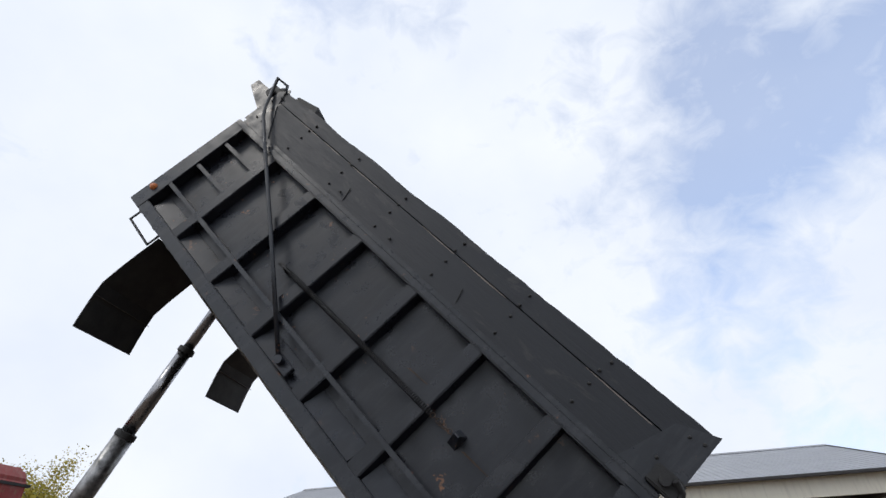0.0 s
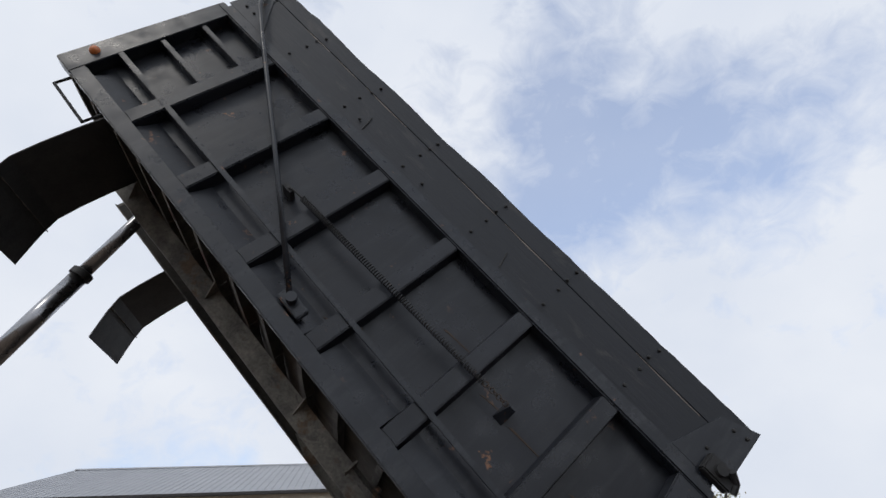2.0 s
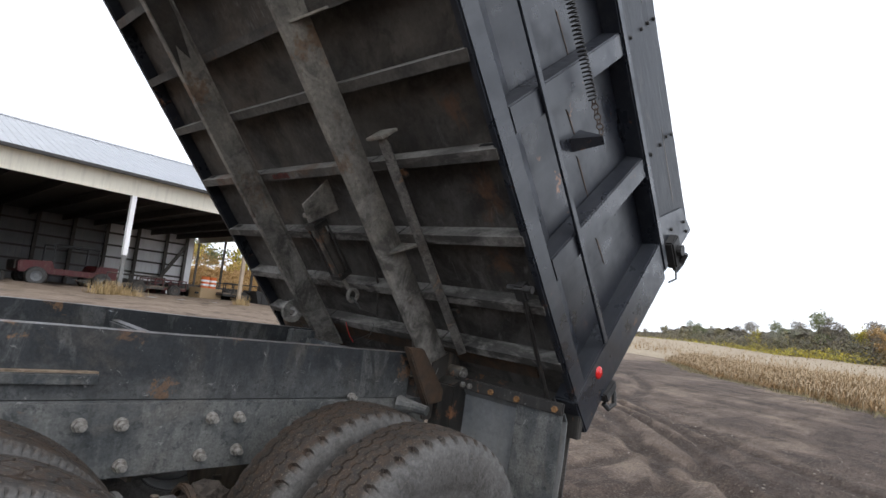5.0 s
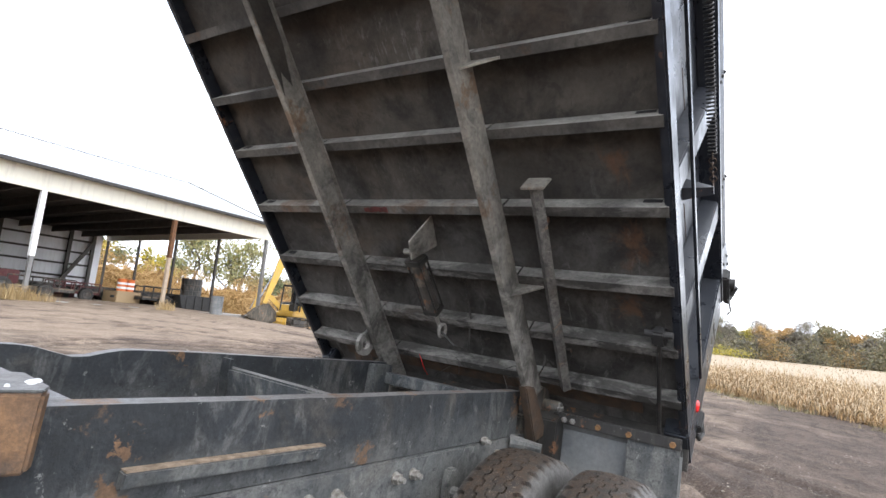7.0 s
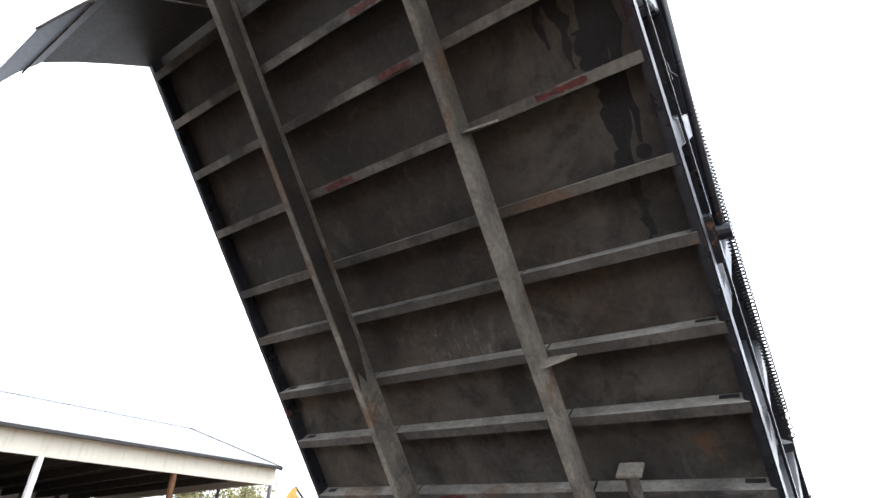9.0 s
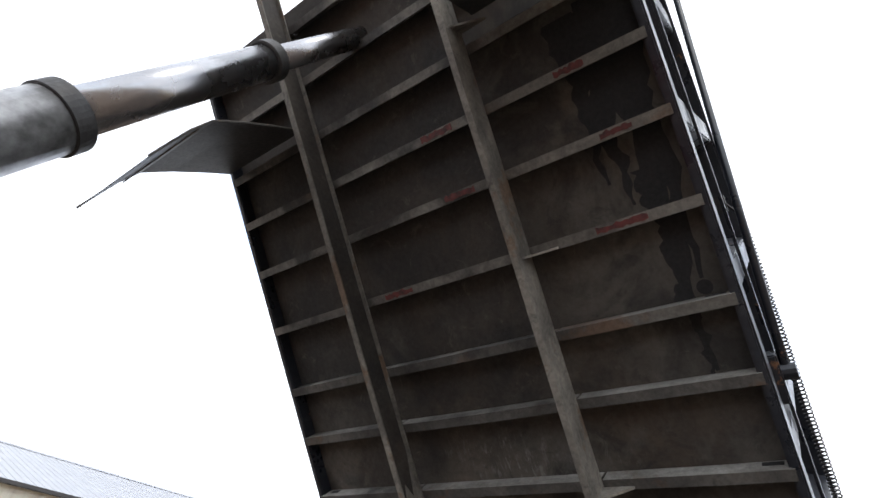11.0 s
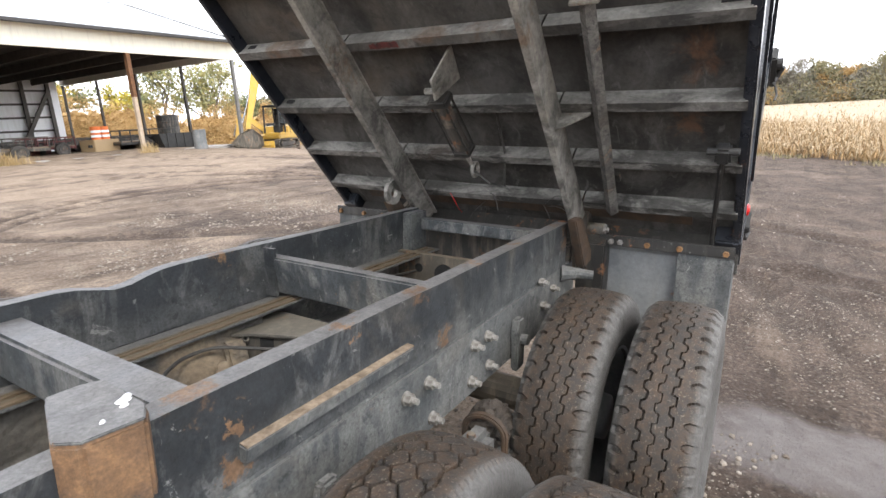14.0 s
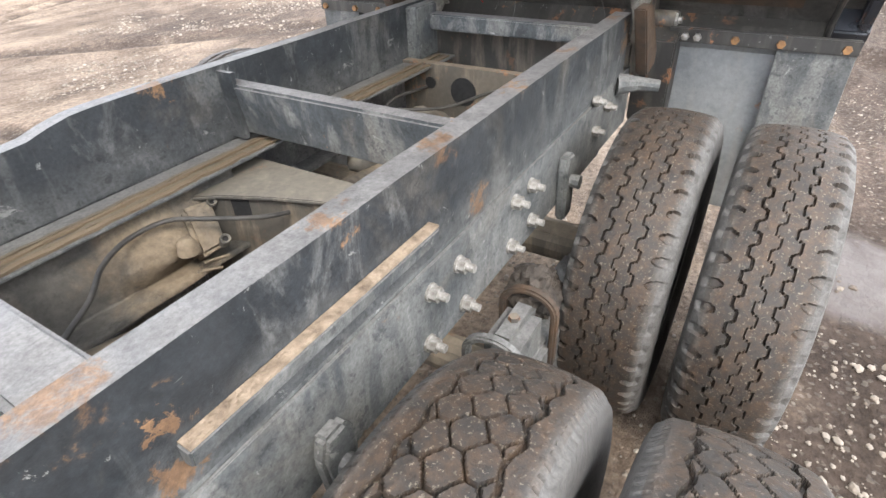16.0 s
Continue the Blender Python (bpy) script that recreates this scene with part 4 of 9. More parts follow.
    for s in (-1, 1):
        y0, y1 = (-1.197, -1.158) if s < 0 else (1.222, 1.26)
        P("sideboard", plank(y0, y1, lambda u: 1.314, lambda u: seam(u) - 0.005, 0.10, 4.5, 0.0), "board", "black-painted wooden sideboard plank")
        P("sideboard", plank(y0 + 0.004, y1, lambda u: seam(u) + 0.005, top, -0.06, 4.56, 0.016), "board", "worn upper sideboard plank with a splintered edge")
    rnd_edge, u = random.Random(15), 0.2
    while u < 4.2:
        length = rnd_edge.uniform(0.08, 0.5)
        w = seam(u) - 0.006 + rnd_edge.uniform(-0.003, 0.001)
        if rnd_edge.random() < 0.75:
            P("pale_edge", bed_plate([(u, w - 0.004), (u + length * 0.5, seam(u + length * 0.5) - 0.0145), (u + length, seam(u + length) - 0.008), (u + length, seam(u + length) - 0.0055), (u, w)], -1.1985, -1.1965), "edge_wood", "thin pale strip along the plank's edge")
        u += length + rnd_edge.uniform(0.02, 0.22)
    P("corner_plate", bed_plate([(0.235, 1.312), (0.115, 1.675), (0.06, 1.70), (-0.105, 1.775), (-0.11, 1.312)], -1.208, -1.1995, 0.002), "bed_rail")
    P("corner_plate", bed_plate([(4.2, 1.312), (4.49, 1.6), (4.6, 1.79), (4.66, 1.75), (4.66, 1.312)], -1.206, -1.1995, 0.002), "bed_rail")
    bolt = bmesh.new()
    lathe(bolt, [(0.0, -0.014), (0.009, -0.012), (0.012, -0.004), (0.012, 0.0)], (0, 0, 0), 1, 8)
    me = bpy.data.meshes.new("bolt_head")
    bolt.to_mesh(me)
    me.materials.append(M["black"])
    for u in RIBS:
        for w in (1.375, 1.53, 1.632, 1.715):
            link("bolt_head", me, bed, m=Matrix.Translation((-u + rnd.uniform(-0.012, 0.012), -1.197, w + rnd.uniform(-0.008, 0.008))))
    for u, w in ((-0.05, 1.4), (0.08, 1.45), (-0.06, 1.68), (0.02, 1.66), (4.55, 1.4), (4.6, 1.62), (4.45, 1.4), (4.55, 1.71), (3.1, 1.39), (2.4, 1.37)):
        link("bolt_head", me, bed, m=Matrix.Translation((-u, -1.207, w)))
    # short nails and scratches standing off the planks
    for (u, w, u2, w2) in ((3.02, 1.35, 3.06, 1.47), (1.62, 1.34, 1.66, 1.45)):
        P("bent_nail", tubed([bed_point(u, -1.2, w), bed_point(u2, -1.205, w2)], 0.004, 6), "black")

    # tarp arm, with its foot, spring and hook
    bm = bmesh.new()
    tube(bm, [bed_point(*p) for p in ((2.19, -1.265, 0.19), (3.2, -1.275, 0.76), (4.1, -1.285, 1.258), (4.4, -1.285, 1.43), (4.52, -1.27, 1.52), (4.86, -1.2, 1.85), (4.72, -1.16, 1.86), (4.66, -1.14, 1.78))], 0.017, 10)
    P("tarp_arm", bm, "bed_rail", "bent steel tarp arm", smooth=True)
    bm = bmesh.new()
    bed_box(bm, 2.08, 2.27, -1.25, -1.2, 0.155, 0.235, 0.006)
    tube(bm, [bed_point(2.19, -1.3, 0.2), bed_point(2.19, -1.2, 0.2)], 0.032, 12)
    bed_box(bm, 2.15, 2.23, -1.225, -1.12, 0.17, 0.23)
    P("arm_foot", bm, "bed_rail")
    bm, turns, n = bmesh.new(), 88, 88 * 8
    line = []
    for i in range(n + 1):
        t = i / n
        a = 2 * math.pi * turns * t
        line.append(bed_point(2.73 - 1.58 * t, -1.262 + 0.019 * math.cos(a), 0.645 + 0.065 * t + 0.019 * math.sin(a)))
    tube(bm, line, 0.0038, 5)
    P("coil_spring", bm, "black", "dark coil spring", smooth=True)
    bm = bmesh.new()
    tube(bm, [bed_point(2.87, -1.22, 0.637), bed_point(2.82, -1.255, 0.64), bed_point(2.73, -1.262, 0.645)], 0.006, 6)
    bed_box(bm, 2.83, 2.91, -1.226, -1.118, 0.62, 0.655)
    P("spring_eye", bm, "black")
    bm = bmesh.new()
    for k in range(7):
        c = Vector(bed_point(1.14 - k * 0.024, -1.262, 0.711 + 0.0015 * k))
        ring = [c + 0.016 * Vector((math.cos(a), math.sin(a) * (k % 2), math.sin(a) * (1 - k % 2))) for a in [i * math.pi / 4 for i in range(9)]]
        tube(bm, ring, 0.003, 5, False)
    P("chain", bm, "hinge", "short rusty chain")
    bm = bmesh.new()
    hexa(bm, [bed_point(0.93, -1.118, 0.66), bed_point(0.93, -1.118, 0.78), bed_point(1.0, -1.118, 0.78), bed_point(1.0, -1.118, 0.66), bed_point(0.93, -1.262, 0.73), bed_point(0.93, -1.262, 0.74), bed_point(0.97, -1.262, 0.74), bed_point(0.97, -1.262, 0.73)])
    bmesh.ops.recalc_face_normals(bm, faces=bm.faces[:])
    P("hook_bracket", bm, "bed_rail")
    for u, w, length, tilt in ((1.13, 0.695, 0.2, 0.03), (0.9, 0.69, 0.3, 0.02), (0.45, 0.69, 0.16, 0.02), (2.05, 0.3, 0.16, 0.05), (1.95, 0.45, 0.12, -0.03), (1.55, 0.8, 0.3, 0.03)):
        P("rust_streak", bed_plate([(u, w), (u - length, w + tilt), (u - length - 0.01, w + tilt + 0.003), (u - 0.02, w + 0.014)], -1.1305, -1.1285), "hinge")

    # lamps, handle, gate fittings
    bm = bmesh.new()
    lathe(bm, [(0.0, -0.032), (0.022, -0.03), (0.034, -0.012), (0.036, 0.0)], bed_point(4.605, -1.226, 0.25), 1, 20)
    P("marker_lamp", bm, "lens_amber", "round amber marker lamp", True)
    bm = bmesh.new()
    lathe(bm, [(0.0, -0.014), (0.02, -0.011), (0.03, -0.005), (0.032, 0.0)], bed_point(-0.053, -1.226, 0.258), 1, 24)
    P("marker_lamp", bm, "lens_red", "round red marker lamp", True)
    bm = bmesh.new()
    tube(bm, [bed_point(*p) for p in ((4.49, -1.18, 0.03), (4.495, -1.18, -0.085), (4.08, -1.18, -0.095), (4.075, -1.18, 0.03))], 0.012, 6)
    P("grab_handle", bm, "black")
    bm = bmesh.new()
    tube(bm, [bed_point(-0.02, -1.29, 1.37), bed_point(-0.02, -1.12, 1.37)], 0.034, 14)
    tube(bm, [bed_point(-0.06, -1.29, 1.4), bed_point(-0.12, -1.26, 1.38), bed_point(-0.14, -1.24, 1.33)], 0.02, 10)
    bed_box(bm, -0.12, 0.06, -1.26, -1.2, 1.31, 1.43, 0.01)
    tube(bm, [bed_point(-0.1, -1.26, 1.3), bed_point(-0.13, -1.28, 1.22), bed_point(-0.1, -1.27, 1.14)], 0.006, 6)
    P("gate_pivot", bm, "black", "black upper tailgate pivot with a loose chain")
    bm = bmesh.new()
    tube(bm, [bed_point(*p) for p in ((-0.19, -1.2, 0.33), (-0.25, -1.23, 0.34), (-0.29, -1.24, 0.3), (-0.28, -1.23, 0.25), (-0.24, -1.22, 0.24))], 0.013, 8)
    bed_box(bm, -0.23, -0.18, -1.245, -1.2, 0.24, 0.36, 0.006)
    P("gate_latch", bm, "black")

    # tarp roller on the head of the bed
    bm = bmesh.new()
    tube(bm, [bed_point(4.76, -1.12, 1.78), bed_point(4.76, 1.17, 1.78)], 0.06, 16)
    P("tarp_roller", bm, "black", "rolled black tarp", True)
    for y in (-1.0, 1.05):
        bm = bmesh.new()
        prism(bm, [(-u, w) for u, w in ((4.64, 1.3), (4.64, 1.66), (4.85, 1.9), (5.02, 1.78), (4.9, 1.55), (4.78, 1.3))], 1, y - 0.006, y + 0.006)
        P("roller_bracket", bm, "bed_rail")
    bm = bmesh.new()
    bed_box(bm, 4.6, 4.9, -1.14, -1.02, 1.72, 1.8, 0.008)
    tube(bm, [bed_point(4.82, -1.16, 1.7), bed_point(4.82, -1.0, 1.7)], 0.05, 12)
    P("roller_motor", bm, "black")
    P("tarp_stop_plate", bed_plate([(5.258, 1.648), (5.253, 1.752), (5.04, 1.75), (4.78, 1.62), (4.68, 1.42), (4.866, 1.499)], -1.056, -1.044, 0.002), "bed_rail")
    P("tarp_cowl", prismed([(-4.64, 1.73), (-4.3, 1.82), (-4.34, 1.93), (-4.66, 1.89)], 1, -1.02, 1.08), "black")
    return bed


bed = build_bed()


def build_underside(bed):
    P = lambda name, bm, material="flange", label="", smooth=False: part(name, bm, material, bed, label, smooth=smooth)
    levels = (0.19, 0.5, 0.838, 1.212, 1.576, 1.897, 2.25, 2.55, 2.932, 3.29, 3.6, 3.887, 4.2, 4.5)
    BEAM_R, BEAM_L = -0.486, 0.522
    for k_, u in enumerate(levels):
        for y0, y1 in ((-1.2, BEAM_R - 0.001), (BEAM_R + 0.01, BEAM_L - 0.01), (BEAM_L + 0.001, 1.262)):
            bm = bmesh.new()
            sag = 0.014 if 2.1 < u < 2.6 and -0.5 < y0 < 0 else 0.003
            n = 10
            for k in range(n):
                a, b = y0 + (y1 - y0) * k / n, y0 + (y1 - y0) * (k + 1) / n
                sa, sb = (-sag * math.sin(math.pi * q / n) + 0.0025 * noise.noise((u * 5, y0 + (y1 - y0) * q / n * 6, 2)) for q in (k, k + 1))
                for u0, u1, w0, w1 in ((u - 0.044, u, 0.02, 0.027), (u - 0.007, u, 0.027, 0.1)):
                    hexa(bm, [(-u1, a, w0 + sa), (-u0, a, w0 + sa), (-u0, b, w0 + sb), (-u1, b, w0 + sb), (-u1, a, w1 + sa), (-u0, a, w1 + sa), (-u0, b, w1 + sb), (-u1, b, w1 + sb)])
            bmesh.ops.remove_doubles(bm, verts=bm.verts[:], dist=1e-5)
            P("crossmember", bm, "channel")
        # Black plates give the open slots their inner shade.
        if u in (1.212, 1.576, 1.897, 2.55):
            P("crossmember_slot", bed_boxed(u - 0.003, u + 0.002, -1.168, -1.094, 0.062, 0.088), "oil")
        if u in (0.838, 1.212, 1.576, 1.897):
            P("crossmember_slot", bed_boxed(u - 0.003, u + 0.002, 1.155, 1.215, 0.055, 0.085), "oil")
    # two long channel beams under the crossmembers, open towards the middle
    for web, lip, wide in ((BEAM_R, 1, 0.03), (BEAM_L, -1, 0.032)):
        n = 24
        def section(u):
            j = 0.004 * noise.noise((u * 3, web, 0))
            return [(web, -0.13 + j), (web + lip * wide, -0.13 + j), (web + lip * wide, -0.121 + j), (web + lip * 0.009, -0.119 + j), (web + lip * 0.009, 0.008), (web + lip * wide, 0.01), (web + lip * wide, 0.0185), (web, 0.0185)]
        bm = bmesh.new()
        rings = [[bm.verts.new((-4.8 * k / n + 0.02, y, w)) for y, w in section(4.8 * k / n)] for k in range(n + 1)]
        for a, b in zip(rings, rings[1:]):
            for k in range(8):
                bm.faces.new((a[k], a[(k + 1) % 8], b[(k + 1) % 8], b[k]))
        bm.faces.new(rings[0])
        bm.faces.new(rings[-1])
        bmesh.ops.recalc_face_normals(bm, faces=bm.faces[:])
        P("long_beam", bm)
    # Thin dark plate added to give the open channel its inner shade.
    P("beam_shade_plate", bed_plate([(1.8, -0.117), (1.98, -0.07), (1.9, -0.03), (2.1, 0.006), (4.75, 0.006), (4.75, -0.117)], BEAM_L - 0.0125, BEAM_L - 0.0095), "under", "added dark plate for the shade inside the long beam")
    for u in (0.785, 1.862, 2.895, 3.95):
        P("gusset", prismed([(BEAM_R - 0.0005, -0.09), (BEAM_R - 0.13, 0.012), (BEAM_R - 0.13, 0.0195), (BEAM_R - 0.0005, 0.0195)], 0, -u - 0.005, -u + 0.005))
    # old red paint left on some beams, oil that ran down, a hole
    for u, y0, y1 in ((2.934, -1.0, -0.79), (2.934, 0.18, 0.36), (3.292, -0.32, -0.15), (3.292, -1.05, -0.92), (3.602, -0.3, -0.12), (3.602, -0.95, -0.82), (1.214, 0.2, 0.36)):
        bm, k = bmesh.new(), 12
        rows = []
        for i in range(k + 1):
            y, e0, e1 = y0 + (y1 - y0) * i / k, random.uniform(0.002, 0.012), random.uniform(0.002, 0.016)
            rows.append([bm.verts.new(p) for p in ((-(u - 0.043 + e0), y, 0.0152), (-(u - 0.001 - e1), y, 0.0152), (-(u - 0.001 - e1), y, 0.0172), (-(u - 0.043 + e0), y, 0.0172))])
        for ra, rb in zip(rows, rows[1:]):
            for q in range(4):
                bm.faces.new((ra[q], ra[(q + 1) % 4], rb[(q + 1) % 4], rb[q]))
        bm.faces.new(rows[0])
        bm.faces.new(rows[-1])
        bmesh.ops.recalc_face_normals(bm, faces=bm.faces[:])
        P("red_paint_patch", bm, "old_red")
    for k, (y, u0, u1, r) in enumerate(((-1.05, 3.85, 2.26, 0.085), (-0.95, 3.8, 2.97, 0.09), (-1.1, 3.8, 2.62, 0.075), (-0.88, 3.82, 3.08, 0.06), (-1.03, 3.1, 2.5, 0.055), (-1.03, 2.62, 2.25, 0.022))):
        bm, pts = bmesh.new(), []
        for i in range(31):
            t = i / 30
            pts.append((u0 + (u1 - u0) * t, y + 0.05 * noise.noise((t * 4, k, 0)) + 0.015 * noise.noise((t * 16, k, 3)), (r * (1 - t) ** 1.1 + 0.007) * (1 + 0.7 * noise.noise((t * 15, 2, k)))))
        for (ua, ya, ra), (ub, yb, rb) in zip(pts, pts[1:]):
            w = 0.0985 - k * 0.0002
            bm.faces.new([bm.verts.new(bed_point(*p)) for p in ((ua, ya - ra, w), (ua, ya + ra, w), (ub, yb + rb, w), (ub, yb - rb, w))])
        bmesh.ops.remove_doubles(bm, verts=bm.verts[:], dist=1e-4)
        P("oil_run", bm, "oil", "black oil run down the panel")
    # Black disc for the shade in the hole.
    bm = bmesh.new()
    lathe(bm, [(0.0, 0.098), (0.03, 0.098), (0.03, 0.0995)], bed_point(2.585, -1.1, 0), 2, 16)
    P("drain_hole", bm, "oil")

    # prop bar with a cap plate
    prop = P("safety_prop", tubed([bed_point(1.34, -0.69, -0.03), bed_point(0.17, -0.645, -0.01)], 0.03, 4), "prop", "square steel safety prop, greasy and rust-stained")
    part("cap_plate", bed_boxed(1.335, 1.35, -0.745, -0.64, -0.075, 0.02, bevel=0.003), "flange", prop)
    for u in (0.4, 1.15):
        part("prop_clip", bed_boxed(u - 0.02, u + 0.02, -0.7, -0.63, 0.005, 0.03), "greasy", prop)
    # gate cylinder
    bm = bmesh.new()
    tube(bm, [bed_point(0.92, 0.06, -0.04), bed_point(0.6, 0.045, -0.04)], 0.038, 14)
    gate = P("air_cylinder", bm, "machine_dark", "small gate cylinder with tie rods")
    part("end_cap", bed_boxed(0.9, 0.94, 0.01, 0.11, -0.085, 0.005, bevel=0.006), "greasy", gate)
    part("end_cap", bed_boxed(0.585, 0.62, 0.0, 0.09, -0.085, 0.005, bevel=0.006), "greasy", gate)
    for dy, dw in ((-0.04, -0.035), (0.04, -0.035), (-0.04, 0.035), (0.04, 0.035)):
        part("tie_rod", tubed([bed_point(0.92, 0.06 + dy, -0.04 + dw), bed_point(0.6, 0.045 + dy, -0.04 + dw)], 0.006, 6), "greasy", gate)
    bm = bmesh.new()
    tube(bm, [bed_point(0.6, 0.045, -0.04), bed_point(0.5, 0.04, -0.04)], 0.012, 8)
    ring = [bed_point(0.46 + 0.035 * math.cos(a), 0.03, -0.04 + 0.035 * math.sin(a)) for a in [i * math.pi / 6 for i in range(13)]]
    tube(bm, ring, 0.011, 6, False)
    part("clevis", bm, "flange", gate)
    bm = bmesh.new()
    hexa(bm, [bed_point(0.94, 0.0, 0.09), bed_point(1.12, -0.02, 0.09), bed_point(1.12, -0.01, 0.09), bed_point(0.94, 0.012, 0.09), bed_point(0.95, 0.05, -0.08), bed_point(1.06, 0.03, -0.08), bed_point(1.06, 0.04, -0.08), bed_point(0.95, 0.062, -0.08)])
    tube(bm, [bed_point(0.98, 0.02, -0.05), bed_point(0.98, 0.11, -0.05)], 0.016, 8)
    part("mounting_ear", bm, "flange", gate)
    # hinge eyes beside the beams
    for y, u in ((0.545, 0.37),):
        bm = bmesh.new()
        prof = [(0.03, -0.012), (0.07, -0.012), (0.07, 0.012), (0.03, 0.012)]
        lathe(bm, prof, bed_point(u, y, -0.17), 1, 18, True)
        bed_box(bm, u - 0.06, u + 0.06, y - 0.012, y + 0.012, -0.13, 0.0)
        P("lifting_eye", bm, "flange", "drilled steel eye")
    # rear sill with rust, linkage rod, dangling wires
    P("rear_sill", bed_boxed(-0.2, -0.08, -1.11, 1.16, -0.02, 0.1, bevel=0.006), "greasy")
    P("rear_sill", bed_boxed(0.0, 0.16, -1.0, 1.05, 0.085, 0.098), "hinge", "rusted plate of the rear sill")
    bm = bmesh.new()
    bed_box(bm, -0.09, -0.03, -1.11, -0.52, -0.03, 0.02, 0.004)
    for y in (-0.68, -0.76, -0.86, -1.0):
        tube(bm, [bed_point(-0.05, y, -0.05), bed_point(-0.05, y, -0.02)], 0.012, 6)
    P("sill_angle", bm, "greasy")
    P("latch_rod", tubed([bed_point(0.6, -1.13, 0.01), bed_point(0.05, -1.1, -0.01), bed_point(-0.08, -1.1, -0.02)], 0.011, 8), "greasy")
    bm = bmesh.new()
    bed_box(bm, 0.54, 0.62, -1.16, -1.1, -0.02, 0.04, 0.01)
    tube(bm, [bed_point(0.6, -1.19, 0.0), bed_point(0.6, -1.07, 0.0)], 0.016, 10)
    P("latch_lever", bm, "black")
    rnd = random.Random(9)
    for i in range(9):
        y, u = rnd.uniform(-0.46, -0.22) if i % 3 else rnd.uniform(-0.1, 0.3), rnd.uniform(0.08, 0.26)
        line, p, d = [], Vector(bed_point(u, y, 0.0)), Vector((rnd.uniform(-0.4, 0.6), rnd.uniform(-0.8, 0.8), rnd.uniform(-0.6, 0.6)))
        for k in range(11):
            line.append(p.copy())
            d = (d + Vector((rnd.uniform(-0.3, 0.3), rnd.uniform(-0.4, 0.4), rnd.uniform(-0.55, 0.1)))).normalized()
            p += d * rnd.uniform(0.012, 0.022)
        P("wire", tubed(line, 0.002, 5), ("hose", "white_wire", "hose", "hose")[i % 4])
    red = [bed_point(0.2, 0.3, 0.0), bed_point(0.18, 0.27, -0.03), bed_point(0.13, 0.25, -0.05), bed_point(0.09, 0.24, -0.05)]
    P("wire", tubed(red, 0.002, 5), "lens_red", "short red wire end")
    P("air_hose", tubed([bed_point(0.46, 0.03, -0.05), bed_point(0.4, -0.05, -0.08), bed_point(0.33, -0.1, -0.03), bed_point(0.5, -0.12, 0.05), bed_point(0.8, -0.15, 0.06)], 0.007, 6), "hose")
    # curved splash sheets that hang under the bed
    for y0, y1, base in ((-1.22, -0.56, 4.0), (0.6, 1.275, 3.94)):
        prof = [(0.0, 0.02), (0.006, -0.17), (0.006, -0.36), (-0.006, -0.54), (-0.065, -0.67), (-0.13, -0.78), (-0.2, -0.895)]
        n = 24
        line = []
        for i in range(n + 1):
            t = i / n * (len(prof) - 1)
            k = min(int(t), len(prof) - 2)
            f = t - k
            line.append((base + prof[k][0] * (1 - f) + prof[k + 1][0] * f, prof[k][1] * (1 - f) + prof[k + 1][1] * f))
        bm = bmesh.new()
        for (ua, wa), (ub, wb) in zip(line, line[1:]):
            hexa(bm, [bed_point(ub, y0, wb), bed_point(ub, y1, wb), bed_point(ub - 0.004, y1, wb), bed_point(ub - 0.004, y0, wb), bed_point(ua, y0, wa), bed_point(ua, y1, wa), bed_point(ua - 0.004, y1, wa), bed_point(ua - 0.004, y0, wa)])
        bmesh.ops.recalc_face_normals(bm, faces=bm.faces[:])
        bmesh.ops.remove_doubles(bm, verts=bm.verts[:], dist=1e-5)
        sheet = P("splash_sheet", bm, "black", "curved black splash sheet", False)
        for y in (y0 + 0.006, y1 - 0.006):
            part("stay_rod", tubed([bed_point(u + 0.004, y, w) for u, w in line[::2]], 0.0045, 6), "machine_dark", sheet)
        for i in (15,):
            part("stay_rod", tubed([bed_point(line[i][0] - 0.01, y0 - 0.012, line[i][1]), bed_point(line[i][0] - 0.01, y1 + 0.012, line[i][1])], 0.004, 6), "machine_dark", sheet)
    return bed


build_underside(bed)


